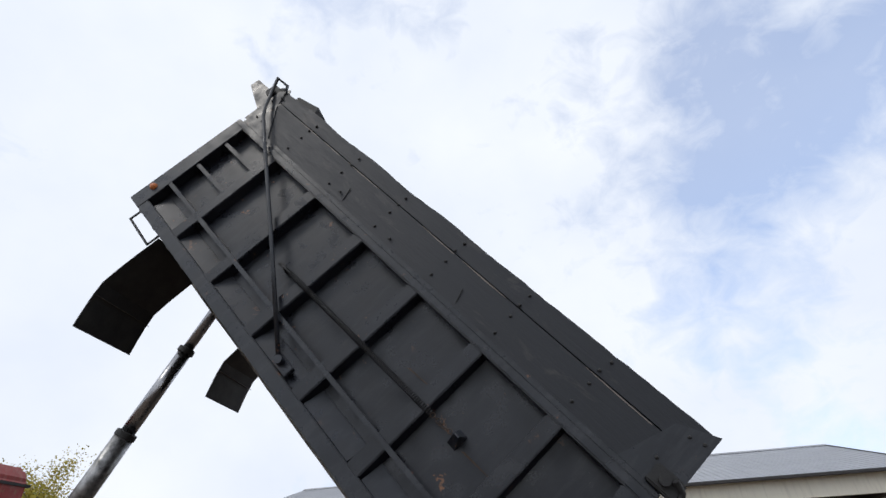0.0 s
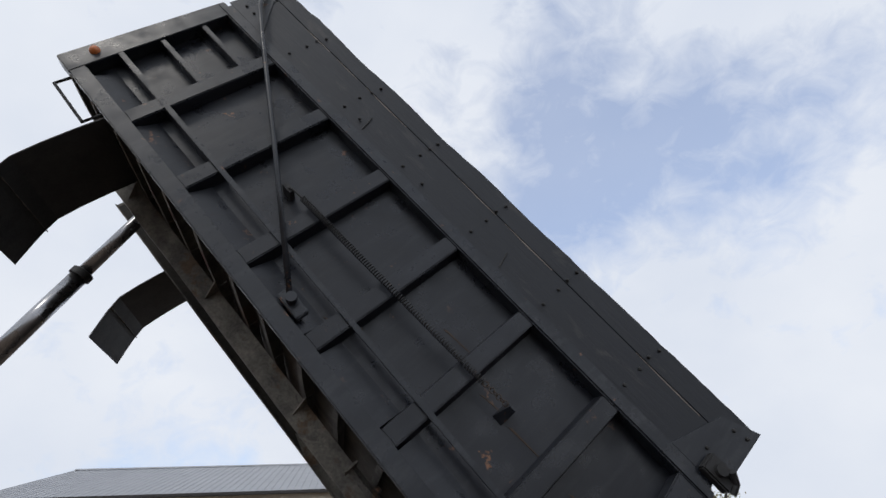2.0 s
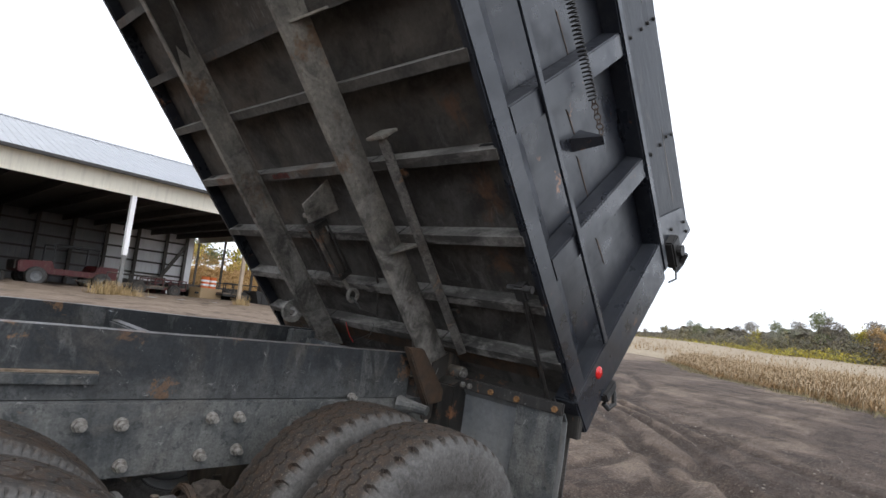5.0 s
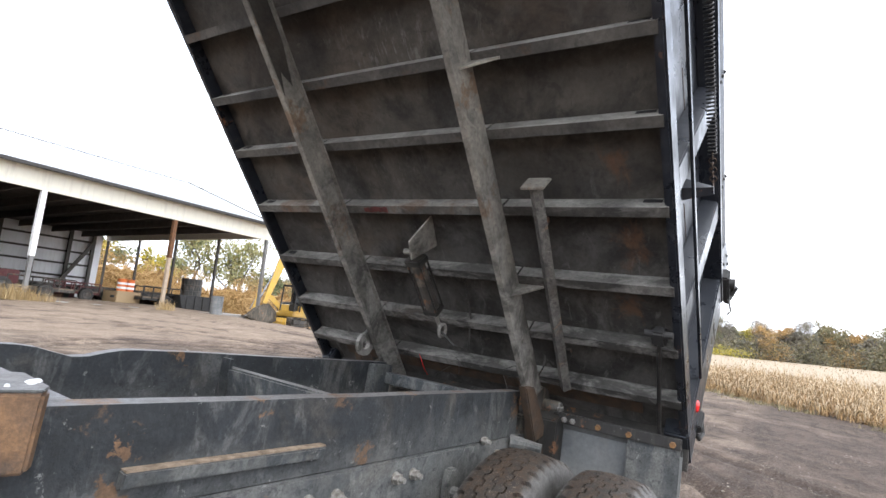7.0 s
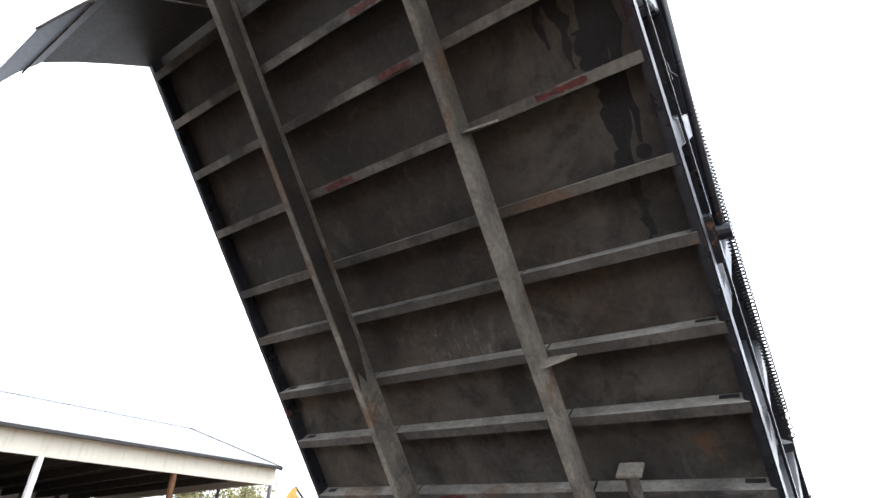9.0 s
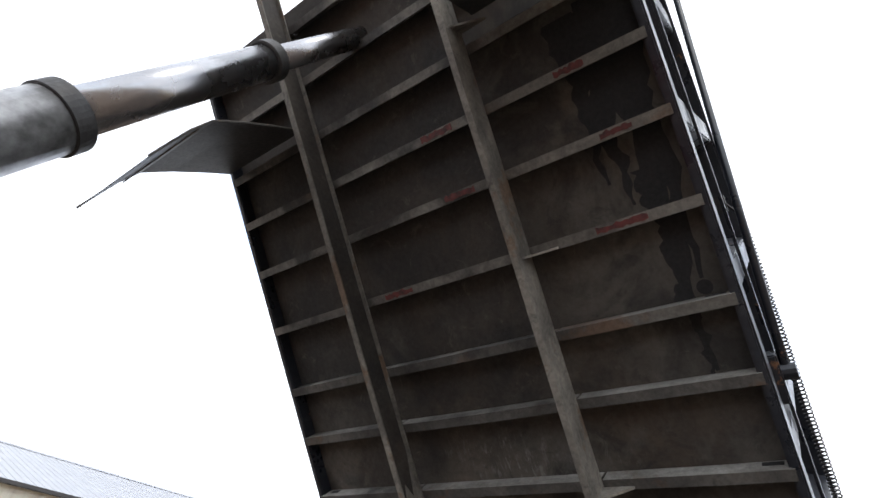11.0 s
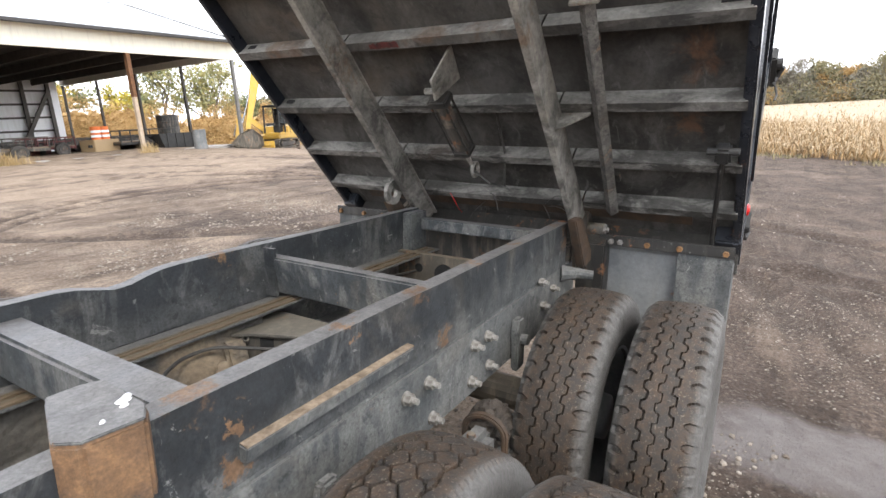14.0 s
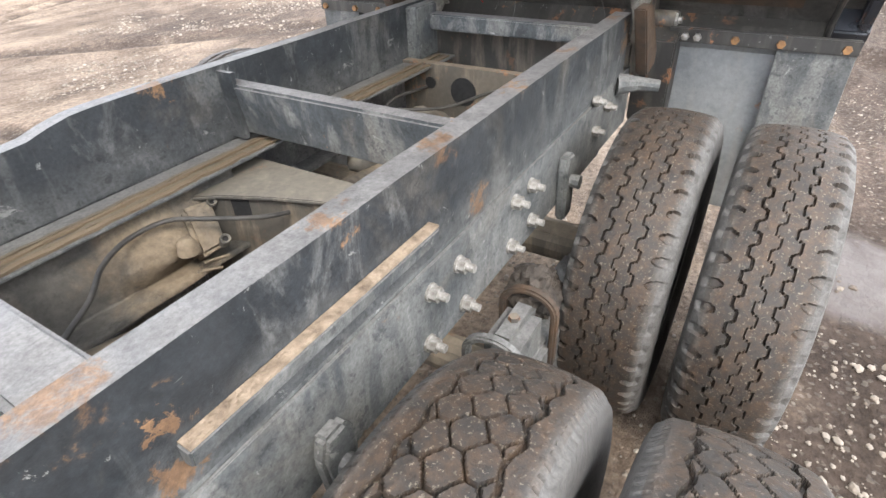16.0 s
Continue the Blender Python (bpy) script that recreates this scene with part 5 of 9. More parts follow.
# ---- frame, in the truck's own measures: x backwards, y to its right side, z up ----
def build_frame():
    P = lambda name, bm, material="frame", label="", smooth=False, m=None: part(name, bm, material, truck, label, m, smooth)
    def rail(y0, y1, dip):
        bm, n = bmesh.new(), 80
        x0, x1 = -4.6, -0.29
        for k in range(n):
            a, b = x0 + (x1 - x0) * k / n, x0 + (x1 - x0) * (k + 1) / n
            za, zb = (1.332 - dip * math.exp(-(((x + 2.0) / 0.1) ** 2)) + 0.003 * noise.noise((x * 4, y0, 0)) for x in (a, b))
            hexa(bm, [(a, y0, 1.112), (b, y0, 1.112), (b, y1, 1.112), (a, y1, 1.112), (a, y0, za), (b, y0, zb), (b, y1, zb), (a, y1, za)])
        bmesh.ops.remove_doubles(bm, verts=bm.verts[:], dist=1e-5)
        inner = [f for f in bm.faces if abs(f.normal.x) > 0.95 and x0 + 0.01 < f.calc_center_median().x < x1 - 0.01]
        bmesh.ops.delete(bm, geom=inner, context="FACES_ONLY")
        return bm
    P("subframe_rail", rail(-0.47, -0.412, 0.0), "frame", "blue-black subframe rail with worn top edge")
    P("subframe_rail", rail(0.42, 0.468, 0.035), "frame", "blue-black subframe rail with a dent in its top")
    for s, y0 in ((1, -0.466), (-1, 0.526)):
        bm = prismed([(y0, 0.86), (y0 + s * 0.095, 0.86), (y0 + s * 0.095, 0.87), (y0 + s * 0.01, 0.87), (y0 + s * 0.01, 1.098), (y0 + s * 0.095, 1.098), (y0 + s * 0.095, 1.108), (y0, 1.108)], 0, -7.2, -0.12)
        P("chassis_rail", bm, "chassis", "grey-blue chassis rail with dusty flanges")
    P("ledge_flange", boxed(-4.4, -0.3, 0.272, 0.42, 1.1, 1.1085, bevel=0.002), "chassis", "dusty flange of the chassis rail")
    rnd = random.Random(12)
    for lo, hi, z, mat in ((0.352, 0.339, 1.1165, "sill"), (0.3345, 0.3225, 1.1185, "old_wood"), (0.318, 0.3, 1.1145, "sill"), (0.296, 0.279, 1.117, "old_wood")):
        bm, jag = bmesh.new(), [(rnd.uniform(-0.004, 0.004), rnd.uniform(-0.002, 0.002)) for _ in range(121)]
        for k in range(120):
            a, b = -4.3 + k * 0.033, -4.3 + (k + 1) * 0.033
            (ja, ha), (jb, hb) = jag[k], jag[k + 1]
            hexa(bm, [(a, hi + ja, z - 0.007), (b, hi + jb, z - 0.007), (b, lo, z - 0.007), (a, lo, z - 0.007), (a, hi + ja, z + ha), (b, hi + jb, z + hb), (b, lo + jb * 0.6, z + hb), (a, lo + ja * 0.6, z + ha)])
        bmesh.ops.remove_doubles(bm, verts=bm.verts[:], dist=1e-5)
        P("sill_strip", bm, mat, "splintered tan sill strip")
    # long cleat, seam and stains on the near rail
    bm = bmesh.new()
    hexa(bm, [(-2.265, -0.47, 1.158), (-1.685, -0.47, 1.16), (-1.685, -0.492, 1.16), (-2.265, -0.492, 1.163), (-2.265, -0.47, 1.2), (-1.685, -0.47, 1.197), (-1.685, -0.497, 1.193), (-2.265, -0.497, 1.196)], 0.003)
    bmesh.ops.recalc_face_normals(bm, faces=bm.faces[:])
    cleat = P("welded_cleat", bm, "chassis", "tan-topped cleat welded along the rail")
    part("cleat_top", boxed(-2.262, -1.688, -0.4955, -0.472, 1.1965, 1.2015), "tan_crust", cleat)
    P("lower_fishplate", boxed(-2.9, -0.5, -0.4745, -0.4665, 0.862, 1.1, bevel=0.002), "chassis")
    # bolts with wide washers
    rnd = random.Random(5)
    for x, z in ((-1.585, 1.034), (-1.703, 1.036), (-1.562, 0.902), (-1.72, 0.903), (-1.304, 0.915), (-1.18, 1.045), (-1.285, 1.045), (-1.165, 0.924), (-0.656, 1.12), (-0.62, 1.0), (-0.5, 1.05)):
        big = x < -1.0
        bm = bmesh.new()
        lathe(bm, [(0.0, -0.006), (0.022 if big else 0.015, -0.006), (0.022 if big else 0.015, 0.0)], (0, 0, 0), 1, 14)
        washer = P("bolt", bm, "bolt", "zinc bolt with washer", False, Matrix.Translation((x, -0.475, z)))
        bm = bmesh.new()
        lathe(bm, [(0.0, -0.024), (0.019, -0.024), (0.019, -0.006)], (0, 0, 0), 1, 6)
        part("nut", bm, "bolt", washer)
        bm = bmesh.new()
        lathe(bm, [(0.0, -0.045), (0.01, -0.044), (0.011, -0.02)], (0, 0, 0), 1, 10)
        part("thread", bm, "bolt", washer)
    for x, z in ((-2.05, 0.93), (-0.925, 0.97)):
        bm = bmesh.new()
        prism(bm, [(x - 0.03, z - 0.16), (x + 0.035, z - 0.15), (x + 0.045, z + 0.03), (x + 0.02, z + 0.07), (x - 0.03, z + 0.07), (x - 0.045, z + 0.02)], 1, -0.51, -0.476, 0.008)
        tube(bm, [(x, -0.54, z - 0.02), (x, -0.47, z - 0.02)], 0.022, 10)
        P("shock_bracket", bm, "chassis", "worn steel bracket on the rail")
    # rusty end stop over the near rail
    plan = [(-2.57, -0.475), (-2.545, -0.508), (-2.455, -0.52), (-2.43, -0.48), (-2.42, -0.33), (-2.455, -0.315), (-2.51, -0.315)]
    stop = P("rail_stop", prismed(plan, 2, 1.225, 1.366, 0.006), "stop", "rust-stained bracket block on the rail")
    part("cover_plate", prismed([(-2.49 + (x + 2.49) * 0.97, -0.42 + (y + 0.42) * 0.97) for x, y in plan], 2, 1.3655, 1.371, 0.002), "chassis", stop, "grey-painted top plate")
    for x, y, r in ((-2.447, -0.44, 0.014), (-2.436, -0.43, 0.009), (-2.455, -0.457, 0.008), (-2.50, -0.48, 0.005)):
        bm = bmesh.new()
        lathe(bm, [(0.0, 0.005), (r * 0.6, 0.005), (r, 0.001), (r, 0.0)], (0, 0, 0), 2, 7)
        part("paint_dab", bm, "frost", stop, "dab of white paint", Matrix.Translation((x, y, 1.371)) @ Matrix.Diagonal((1.0, 0.6, 1.0, 1.0)))
    bm = bmesh.new()
    lathe(bm, [(0.0, 0.062), (0.03, 0.06), (0.055, 0.045), (0.066, 0.02), (0.064, -0.002)], (-2.47, 0.452, 1.334), 2, 20)
    P("bump_stop", bm, "rubber", "round black rubber bump stop on the rail", True)
    # crossmembers between the rails
    bm = bmesh.new()
    hexa(bm, [(-1.41, -0.412, 1.13), (-1.35, -0.412, 1.13), (-1.35, 0.42, 1.13), (-1.41, 0.42, 1.13), (-1.43, -0.412, 1.285), (-1.37, -0.412, 1.285), (-1.37, 0.42, 1.285), (-1.43, 0.42, 1.285)], 0.008)
    P("crossmember", bm, "chassis", "dust-greyed crossmember")
    P("crossmember", boxed(-2.36, -2.26, -0.412, 0.42, 1.16, 1.29, bevel=0.01), "chassis", "pale worn crossmember")
    P("crossmember", boxed(-3.5, -3.4, -0.412, 0.42, 1.16, 1.29, bevel=0.01), "chassis")
    P("crossmember", boxed(-0.36, -0.292, -0.412, 0.42, 1.22, 1.285, bevel=0.006), "chassis", "grey rear crossbar")
    P("crossmember", boxed(-0.2, -0.12, -0.46, 0.52, 0.95, 1.2, bevel=0.01), "machine_dark")
    P("rail_stiffener", boxed(-0.46, -0.3, 0.36, 0.42, 1.11, 1.325, bevel=0.006), "chassis")
    P("rail_stiffener", boxed(-1.43, -1.415, 0.36, 0.42, 1.12, 1.32), "frame")
    # dust-caked gear under the frame: saddle plate with its web, axle casting, rods, hoses
    lip = [(-1.74, 0.37), (-1.693, 0.306), (-1.65, 0.243), (-1.591, 0.106), (-1.546, -0.033), (-1.52, -0.2), (-1.5, -0.355)]
    saddle = P("saddle_plate", prismed(lip + [(-1.42, -0.355), (-1.42, 0.37)], 2, 1.048, 1.06, 0.003), "dusty_grey", "dust-covered saddle plate with a curved lip")
    bm = bmesh.new()
    for (xa, ya), (xb, yb) in zip(lip, lip[1:]):
        hexa(bm, [(xa + 0.02, ya, 0.8), (xb + 0.02, yb, 0.8), (xb + 0.034, yb, 0.8), (xa + 0.034, ya, 0.8), (xa + 0.02, ya, 1.0475), (xb + 0.02, yb, 1.0475), (xb + 0.034, yb, 1.0475), (xa + 0.034, ya, 1.0475)])
    bmesh.ops.remove_doubles(bm, verts=bm.verts[:], dist=1e-4)
    part("saddle_web", bm, "dusty", saddle)
    # Black blocks paint the shade inside the web's slots.
    for (xa, ya), (xb, yb), z0 in (((-1.64, 0.235), (-1.602, 0.165), 0.985), ((-1.593, 0.145), (-1.556, 0.055), 0.97)):
        bm = bmesh.new()
        hexa(bm, [(xa + 0.008, ya, z0), (xb + 0.008, yb, z0), (xb + 0.022, yb, z0), (xa + 0.022, ya, z0), (xa + 0.008, ya, 1.043), (xb + 0.008, yb, 1.043), (xb + 0.022, yb, 1.043), (xa + 0.022, ya, 1.043)], 0.004)
        part("web_slot", bm, "oil", saddle)
    # inside of the chassis rail: its lower flange and web, swollen by a dust-crusted casting
    bm, nx, ny = bmesh.new(), 130, 40
    grid = []
    for a in range(nx + 1):
        row = []
        for b in range(-1, ny + 1):
            x, s = -3.3 + 1.75 * a / nx, b / ny
            t = max((s - 0.3) / 0.7, 0.0)
            bulge = 0.085 * math.exp(-(((x + 1.84) / 0.15) ** 2)) * math.exp(-(((t - 0.3) / 0.34) ** 2)) * smoothstep(0.0, 0.25, s)
            y, z = 0.214 + 0.088 * min(max(s, 0) / 0.3, 1.0) + 0.008 * t - bulge, 0.9 + 0.2 * t + 0.3 * bulge
            lump = 0.012 * noise.noise((x * 9, y * 9, z * 9)) + 0.006 * noise.noise((x * 28, s * 12, 4))
            row.append(bm.verts.new((x, y - lump * (1 if t > 0 else 0.3), (z if b >= 0 else 0.884) + lump * (1 - t) * 0.5)))
        grid.append(row)
    for ra, rb in zip(grid, grid[1:]):
        for b in range(ny + 1):
            bm.faces.new((ra[b], rb[b], rb[b + 1], ra[b + 1]))
    bmesh.ops.recalc_face_normals(bm, faces=bm.faces[:])
    crust = P("inner_web", bm, "crust", "grey rail web and flange under tan dust", True)
    bm = bmesh.new()
    front = [(-1.665, 0.268, 1.05), (-1.72, 0.165, 0.968), (-1.8, 0.172, 0.965), (-1.752, 0.275, 1.062)]
    hexa(bm, [(x + 0.02, y + 0.08, z - 0.06) for x, y, z in front] + front, 0.012)
    bmesh.ops.recalc_face_normals(bm, faces=bm.faces[:])
    part("lug_block", bm, "crust", crust, "tan dusty lug block")
    for x, y, z, r in ((-1.663, 0.272, 1.036, 0.014), (-1.722, 0.168, 0.98, 0.015)):
        bm = bmesh.new()
        lathe(bm, [(r * 0.5, -0.02), (r, -0.02), (r, 0.008), (r * 0.85, 0.012), (r * 0.5, 0.008)], (0, 0, 0), 2, 16, True)
        part("bolt_eye", bm, "dusty_grey", crust, m=pose(x, y, z, 40, -10, 0))
        # Black disc in place of the bore's inner shade.
        bm = bmesh.new()
        lathe(bm, [(0.0, 0.0), (r * 0.55, 0.0)], (0, 0, 0), 2, 12)
        part("eye_bore", bm, "oil", crust, m=pose(x, y, z, 40, -10, 0))
    bm = bmesh.new()
    lathe(bm, [(0.0, 0.016), (0.016, 0.014), (0.024, 0.004), (0.03, -0.025)], (-1.81, 0.2, 1.008), 2, 14)
    part("knob", bm, "crust", crust, smooth=True)
    for a, b in (((-1.80, 0.165, 0.955), (-1.735, 0.15, 0.945)), ((-1.83, 0.16, 0.945), (-1.77, 0.14, 0.93))):
        part("split_pin", tubed([a, b], 0.004, 6), "crust", crust)
    for x in (-0.786, -2.1):
        bm = bmesh.new()
        lathe(bm, [(0.0, -0.24), (0.1, -0.23), (0.2, -0.15), (0.25, -0.02), (0.23, 0.1), (0.14, 0.2), (0.06, 0.28), (0.0, 0.3)], (0, 0, 0), 0, 28)
        housing = P("axle", bm, "dusty", "tan dust-caked axle housing", True, Matrix.Translation((x, 0.08, 0.68)))
        part("axle_tube", tubed([(0, -0.75, -0.06), (0, 0.7, -0.06)], 0.075, 16), "dusty", housing)
        bm = bmesh.new()
        for k in range(8):
            a = k * math.pi / 4
            tube(bm, [(-0.2, 0.17 * math.cos(a), 0.17 * math.sin(a)), (-0.235, 0.17 * math.cos(a), 0.17 * math.sin(a))], 0.014, 6)
        part("cover_bolt", bm, "machine_dark", housing)
    for cx, cy, cz, r, seed in ((-0.72, 0.2, 0.94, 0.13, 3), (-0.62, -0.05, 0.92, 0.12, 4), (-1.0, 0.25, 0.93, 0.12, 5), (-1.1, 0.0, 0.9, 0.12, 7)):
        bm = bmesh.new()
        bmesh.ops.create_icosphere(bm, subdivisions=3, radius=r)
        for v in bm.verts:
            k = 0.8 + 0.5 * noise.noise((v.co.x * 7 + seed, v.co.y * 7, v.co.z * 7)) + 0.2 * noise.noise((v.co.x * 22, v.co.y * 22, seed))
            v.co = Vector((v.co.x * k * 1.2, v.co.y * k * 0.8, v.co.z * k * 0.6))
        P("casting", bm, "dusty_grey", "grey dust-caked casting", True, Matrix.Translation((cx, cy, cz)))
    for a, b, r in (((-1.3, 0.1, 0.95), (-0.6, 0.1, 0.85), 0.035), ((-3.9, 0.05, 0.85), (-2.4, 0.05, 0.72), 0.055)):
        P("torque_rod", tubed([a, b], r, 12), "dusty", "", True)
    for k, line in enumerate((((-2.35, 0.02, 0.95), (-2.185, 0.067, 1.04), (-2.092, 0.116, 1.06), (-2.01, 0.204, 1.065), (-1.916, 0.256, 1.065), (-1.808, 0.257, 1.06), (-1.75, 0.169, 1.06), (-1.662, 0.088, 1.04), (-1.58, 0.06, 1.02)), ((-0.9, 0.3, 1.05), (-0.7, 0.1, 1.02), (-0.5, -0.05, 1.05), (-0.35, -0.2, 1.0)), ((-1.0, 0.2, 1.0), (-0.8, 0.28, 1.05), (-0.5, 0.3, 1.02), (-0.3, 0.2, 1.06)), ((-1.2, -0.1, 1.0), (-0.9, 0.0, 1.03), (-0.6, -0.1, 1.01)))):
        pts = [Vector(p) for p in line]
        fine = []
        for i in range(len(pts) - 1):
            p0, p1, p2, p3 = pts[max(i - 1, 0)], pts[i], pts[i + 1], pts[min(i + 2, len(pts) - 1)]
            for t in (0, 0.2, 0.4, 0.6, 0.8):
                fine.append(0.5 * (2 * p1 + (p2 - p0) * t + (2 * p0 - 5 * p1 + 4 * p2 - p3) * t * t + (3 * p1 - p0 - 3 * p2 + p3) * t ** 3))
        fine.append(pts[-1])
        P("hose", tubed(fine, 0.0065, 7), "hose", "dusty black rubber air hose", True)
    bm = bmesh.new()
    box(bm, -0.5, -0.46, -0.36, 0.42, 0.9, 1.12)
    P("web_plate", bm, "dusty", "grey web plate")
    # Flat black discs for the shade in the plate's holes.
    for y, z, r in ((0.12, 1.02, 0.06), (-0.12, 1.0, 0.03), (0.28, 1.04, 0.025)):
        bm = bmesh.new()
        lathe(bm, [(0.0, -0.004), (r, -0.004), (r, 0.0)], (0, 0, 0), 0, 18)
        P("web_hole", bm, "oil", m=Matrix.Translation((-0.5, y, z)))
    # walking beams and saddle caps beside the rails
    for s in (-1, 1):
        y = MID + s * 0.6
        beam = P("walking_beam", prismed([(-2.1, 0.5), (-2.1, 0.62), (-1.6, 0.68), (-1.25, 0.68), (-0.79, 0.62), (-0.79, 0.5), (-1.3, 0.44), (-1.6, 0.44)], 1, y - 0.07, y + 0.07, 0.015), "chassis", "grey walking beam of the tandem")
        cap = part("saddle_cap", boxed(-1.57, -1.37, y - 0.05, y + 0.05, 0.62, 0.815, bevel=0.03), "chassis", beam, "grey saddle cap with raised rims")
        for x, mat in ((-1.6, "chassis"), (-1.385, "hinge")):
            arc = [math.pi * k / 14 for k in range(15)]
            outer = [(y + 0.086 * math.cos(a), 0.78 + 0.07 * math.sin(a)) for a in arc]
            inner = [(y + 0.066 * math.cos(a), 0.78 + 0.05 * math.sin(a)) for a in reversed(arc)]
            part("cap_rim", prismed([(y + 0.086, 0.6)] + outer + [(y - 0.086, 0.6), (y - 0.066, 0.6)] + inner + [(y + 0.066, 0.6)], 0, x, x + 0.028, 0.006), mat, cap)
        bm = bmesh.new()
        lathe(bm, [(0.0, 0.012), (0.014, 0.012), (0.016, 0.0)], (-1.47, y, 0.815), 2, 6)
        part("cap_bolt", bm, "machine_dark", cap)
    bm = bmesh.new()
    bmesh.ops.create_icosphere(bm, subdivisions=4, radius=0.12)
    for v in bm.verts:
        k = 0.9 + 0.35 * noise.noise(v.co * 9) + 0.22 * noise.noise(v.co * 40)
        v.co = Vector((v.co.x * k, v.co.y * k * 0.7, v.co.z * k * 0.75))
    P("caked_dirt", bm, "muck", "dark gritty dirt caked on the suspension", False, Matrix.Translation((-1.27, -0.55, 0.76)))
    for x in (-1.44,):
        P("cross_tube", tubed([(x, -0.62, 0.56), (x, 0.68, 0.56)], 0.06, 14), "dusty")
    # hinge fittings at the tail of the frame
    for y0, y1 in ((-0.545, -0.5), (0.55, 0.6)):
        P("hinge_plate", prismed([(-0.4, 1.366), (-0.29, 1.366), (-0.045, 1.115), (-0.2, 1.085)], 1, y0, y1, 0.006), "hinge", "rust-edged hinge plate")
        P("hinge_lug", prismed([(-0.16, 1.0), (-0.16, 1.3), (-0.04, 1.36), (0.06, 1.34), (0.09, 1.25), (0.06, 1.0)], 1, (y0 + y1) / 2 + 0.03, (y0 + y1) / 2 + 0.075, 0.008), "machine_dark")
    for ya, yb, yn in ((-0.58, -0.47, -0.575), (0.53, 0.64, 0.635)):
        pin = P("hinge_pin", tubed([(0, ya, 1.26), (0, yb, 1.26)], 0.034, 16), "machine_dark", "", True)
        bm = bmesh.new()
        lathe(bm, [(0.0, -0.014), (0.03, -0.014), (0.034, 0.0), (0.03, 0.014), (0.0, 0.014)], (0, yn, 1.26), 1, 6)
        tube(bm, [(0, yn - 0.028, 1.26), (0, yn + 0.028, 1.26)], 0.014, 10)
        part("pin_nut", bm, "bolt", pin)
    P("hinge_bracket", prismed([(-0.1, 0.86), (-0.1, 1.2), (-0.03, 1.24), (0.03, 1.22), (0.03, 0.86)], 1, -0.615, -0.468, 0.006), "greasy", "black greasy hinge bracket behind the rail")
    P("spring_hanger", tubed([(-0.33, -0.46, 1.08), (-0.29, -0.53, 1.08), (-0.27, -0.61, 1.075)], [0.045, 0.028, 0.024], 12), "chassis")
    # rear splash sheets with fold, and flaps behind them
    for s in (-1, 1):
        yi, yo = MID + s * 0.6, MID + s * 1.24
        bm = bmesh.new()
        line = [(-0.03, 1.2), (0.005, 1.16), (0.01, 1.0), (0.0, 0.8), (-0.02, 0.5)]
        for (xa, za), (xb, zb) in zip(line, line[1:]):
            hexa(bm, [(xb, yi, zb), (xb, yo, zb), (xb + 0.004, yo, zb), (xb + 0.004, yi, zb), (xa, yi, za), (xa, yo, za), (xa + 0.004, yo, za), (xa + 0.004, yi, za)])
        bmesh.ops.remove_doubles(bm, verts=bm.verts[:], dist=1e-4)
        bmesh.ops.recalc_face_normals(bm, faces=bm.faces[:])
        P("rear_splash_sheet", bm, "galv", "scuffed grey sheet-steel splash guard")
        bar = P("hanger_bar", boxed(-0.052, -0.034, min(yi, yo), max(yi, yo), 1.19, 1.245, bevel=0.004), "greasy", "greasy angle bar over the splash guard")
        for f in (0.1, 0.17, 0.38, 0.62, 0.94):
            bm = bmesh.new()
            lathe(bm, [(0.0, -0.014), (0.014, -0.013), (0.016, 0.0)], (0, 0, 0), 0, 6)
            part("bar_bolt", bm, "rust_bright" if f > 0.2 else "bolt", bar, m=Matrix.Translation((-0.052, yi + (yo - yi) * f, 1.212)))
        P("splash_side_sheet", boxed(-0.036, -0.032, MID + s * 0.99, MID + s * 1.235, 0.6, 1.19, bevel=0.001), "chassis", "darker side strip of the splash guard")
        P("mud_flap", boxed(0.12, 0.13, MID + s * 0.66, MID + s * 1.2, 0.45, 1.12), "rubber", "worn rubber mud flap")
        P("flap_angle", boxed(0.1, 0.14, MID + s * 0.6, MID + s * 1.25, 1.08, 1.2, bevel=0.004), "greasy")


build_frame()


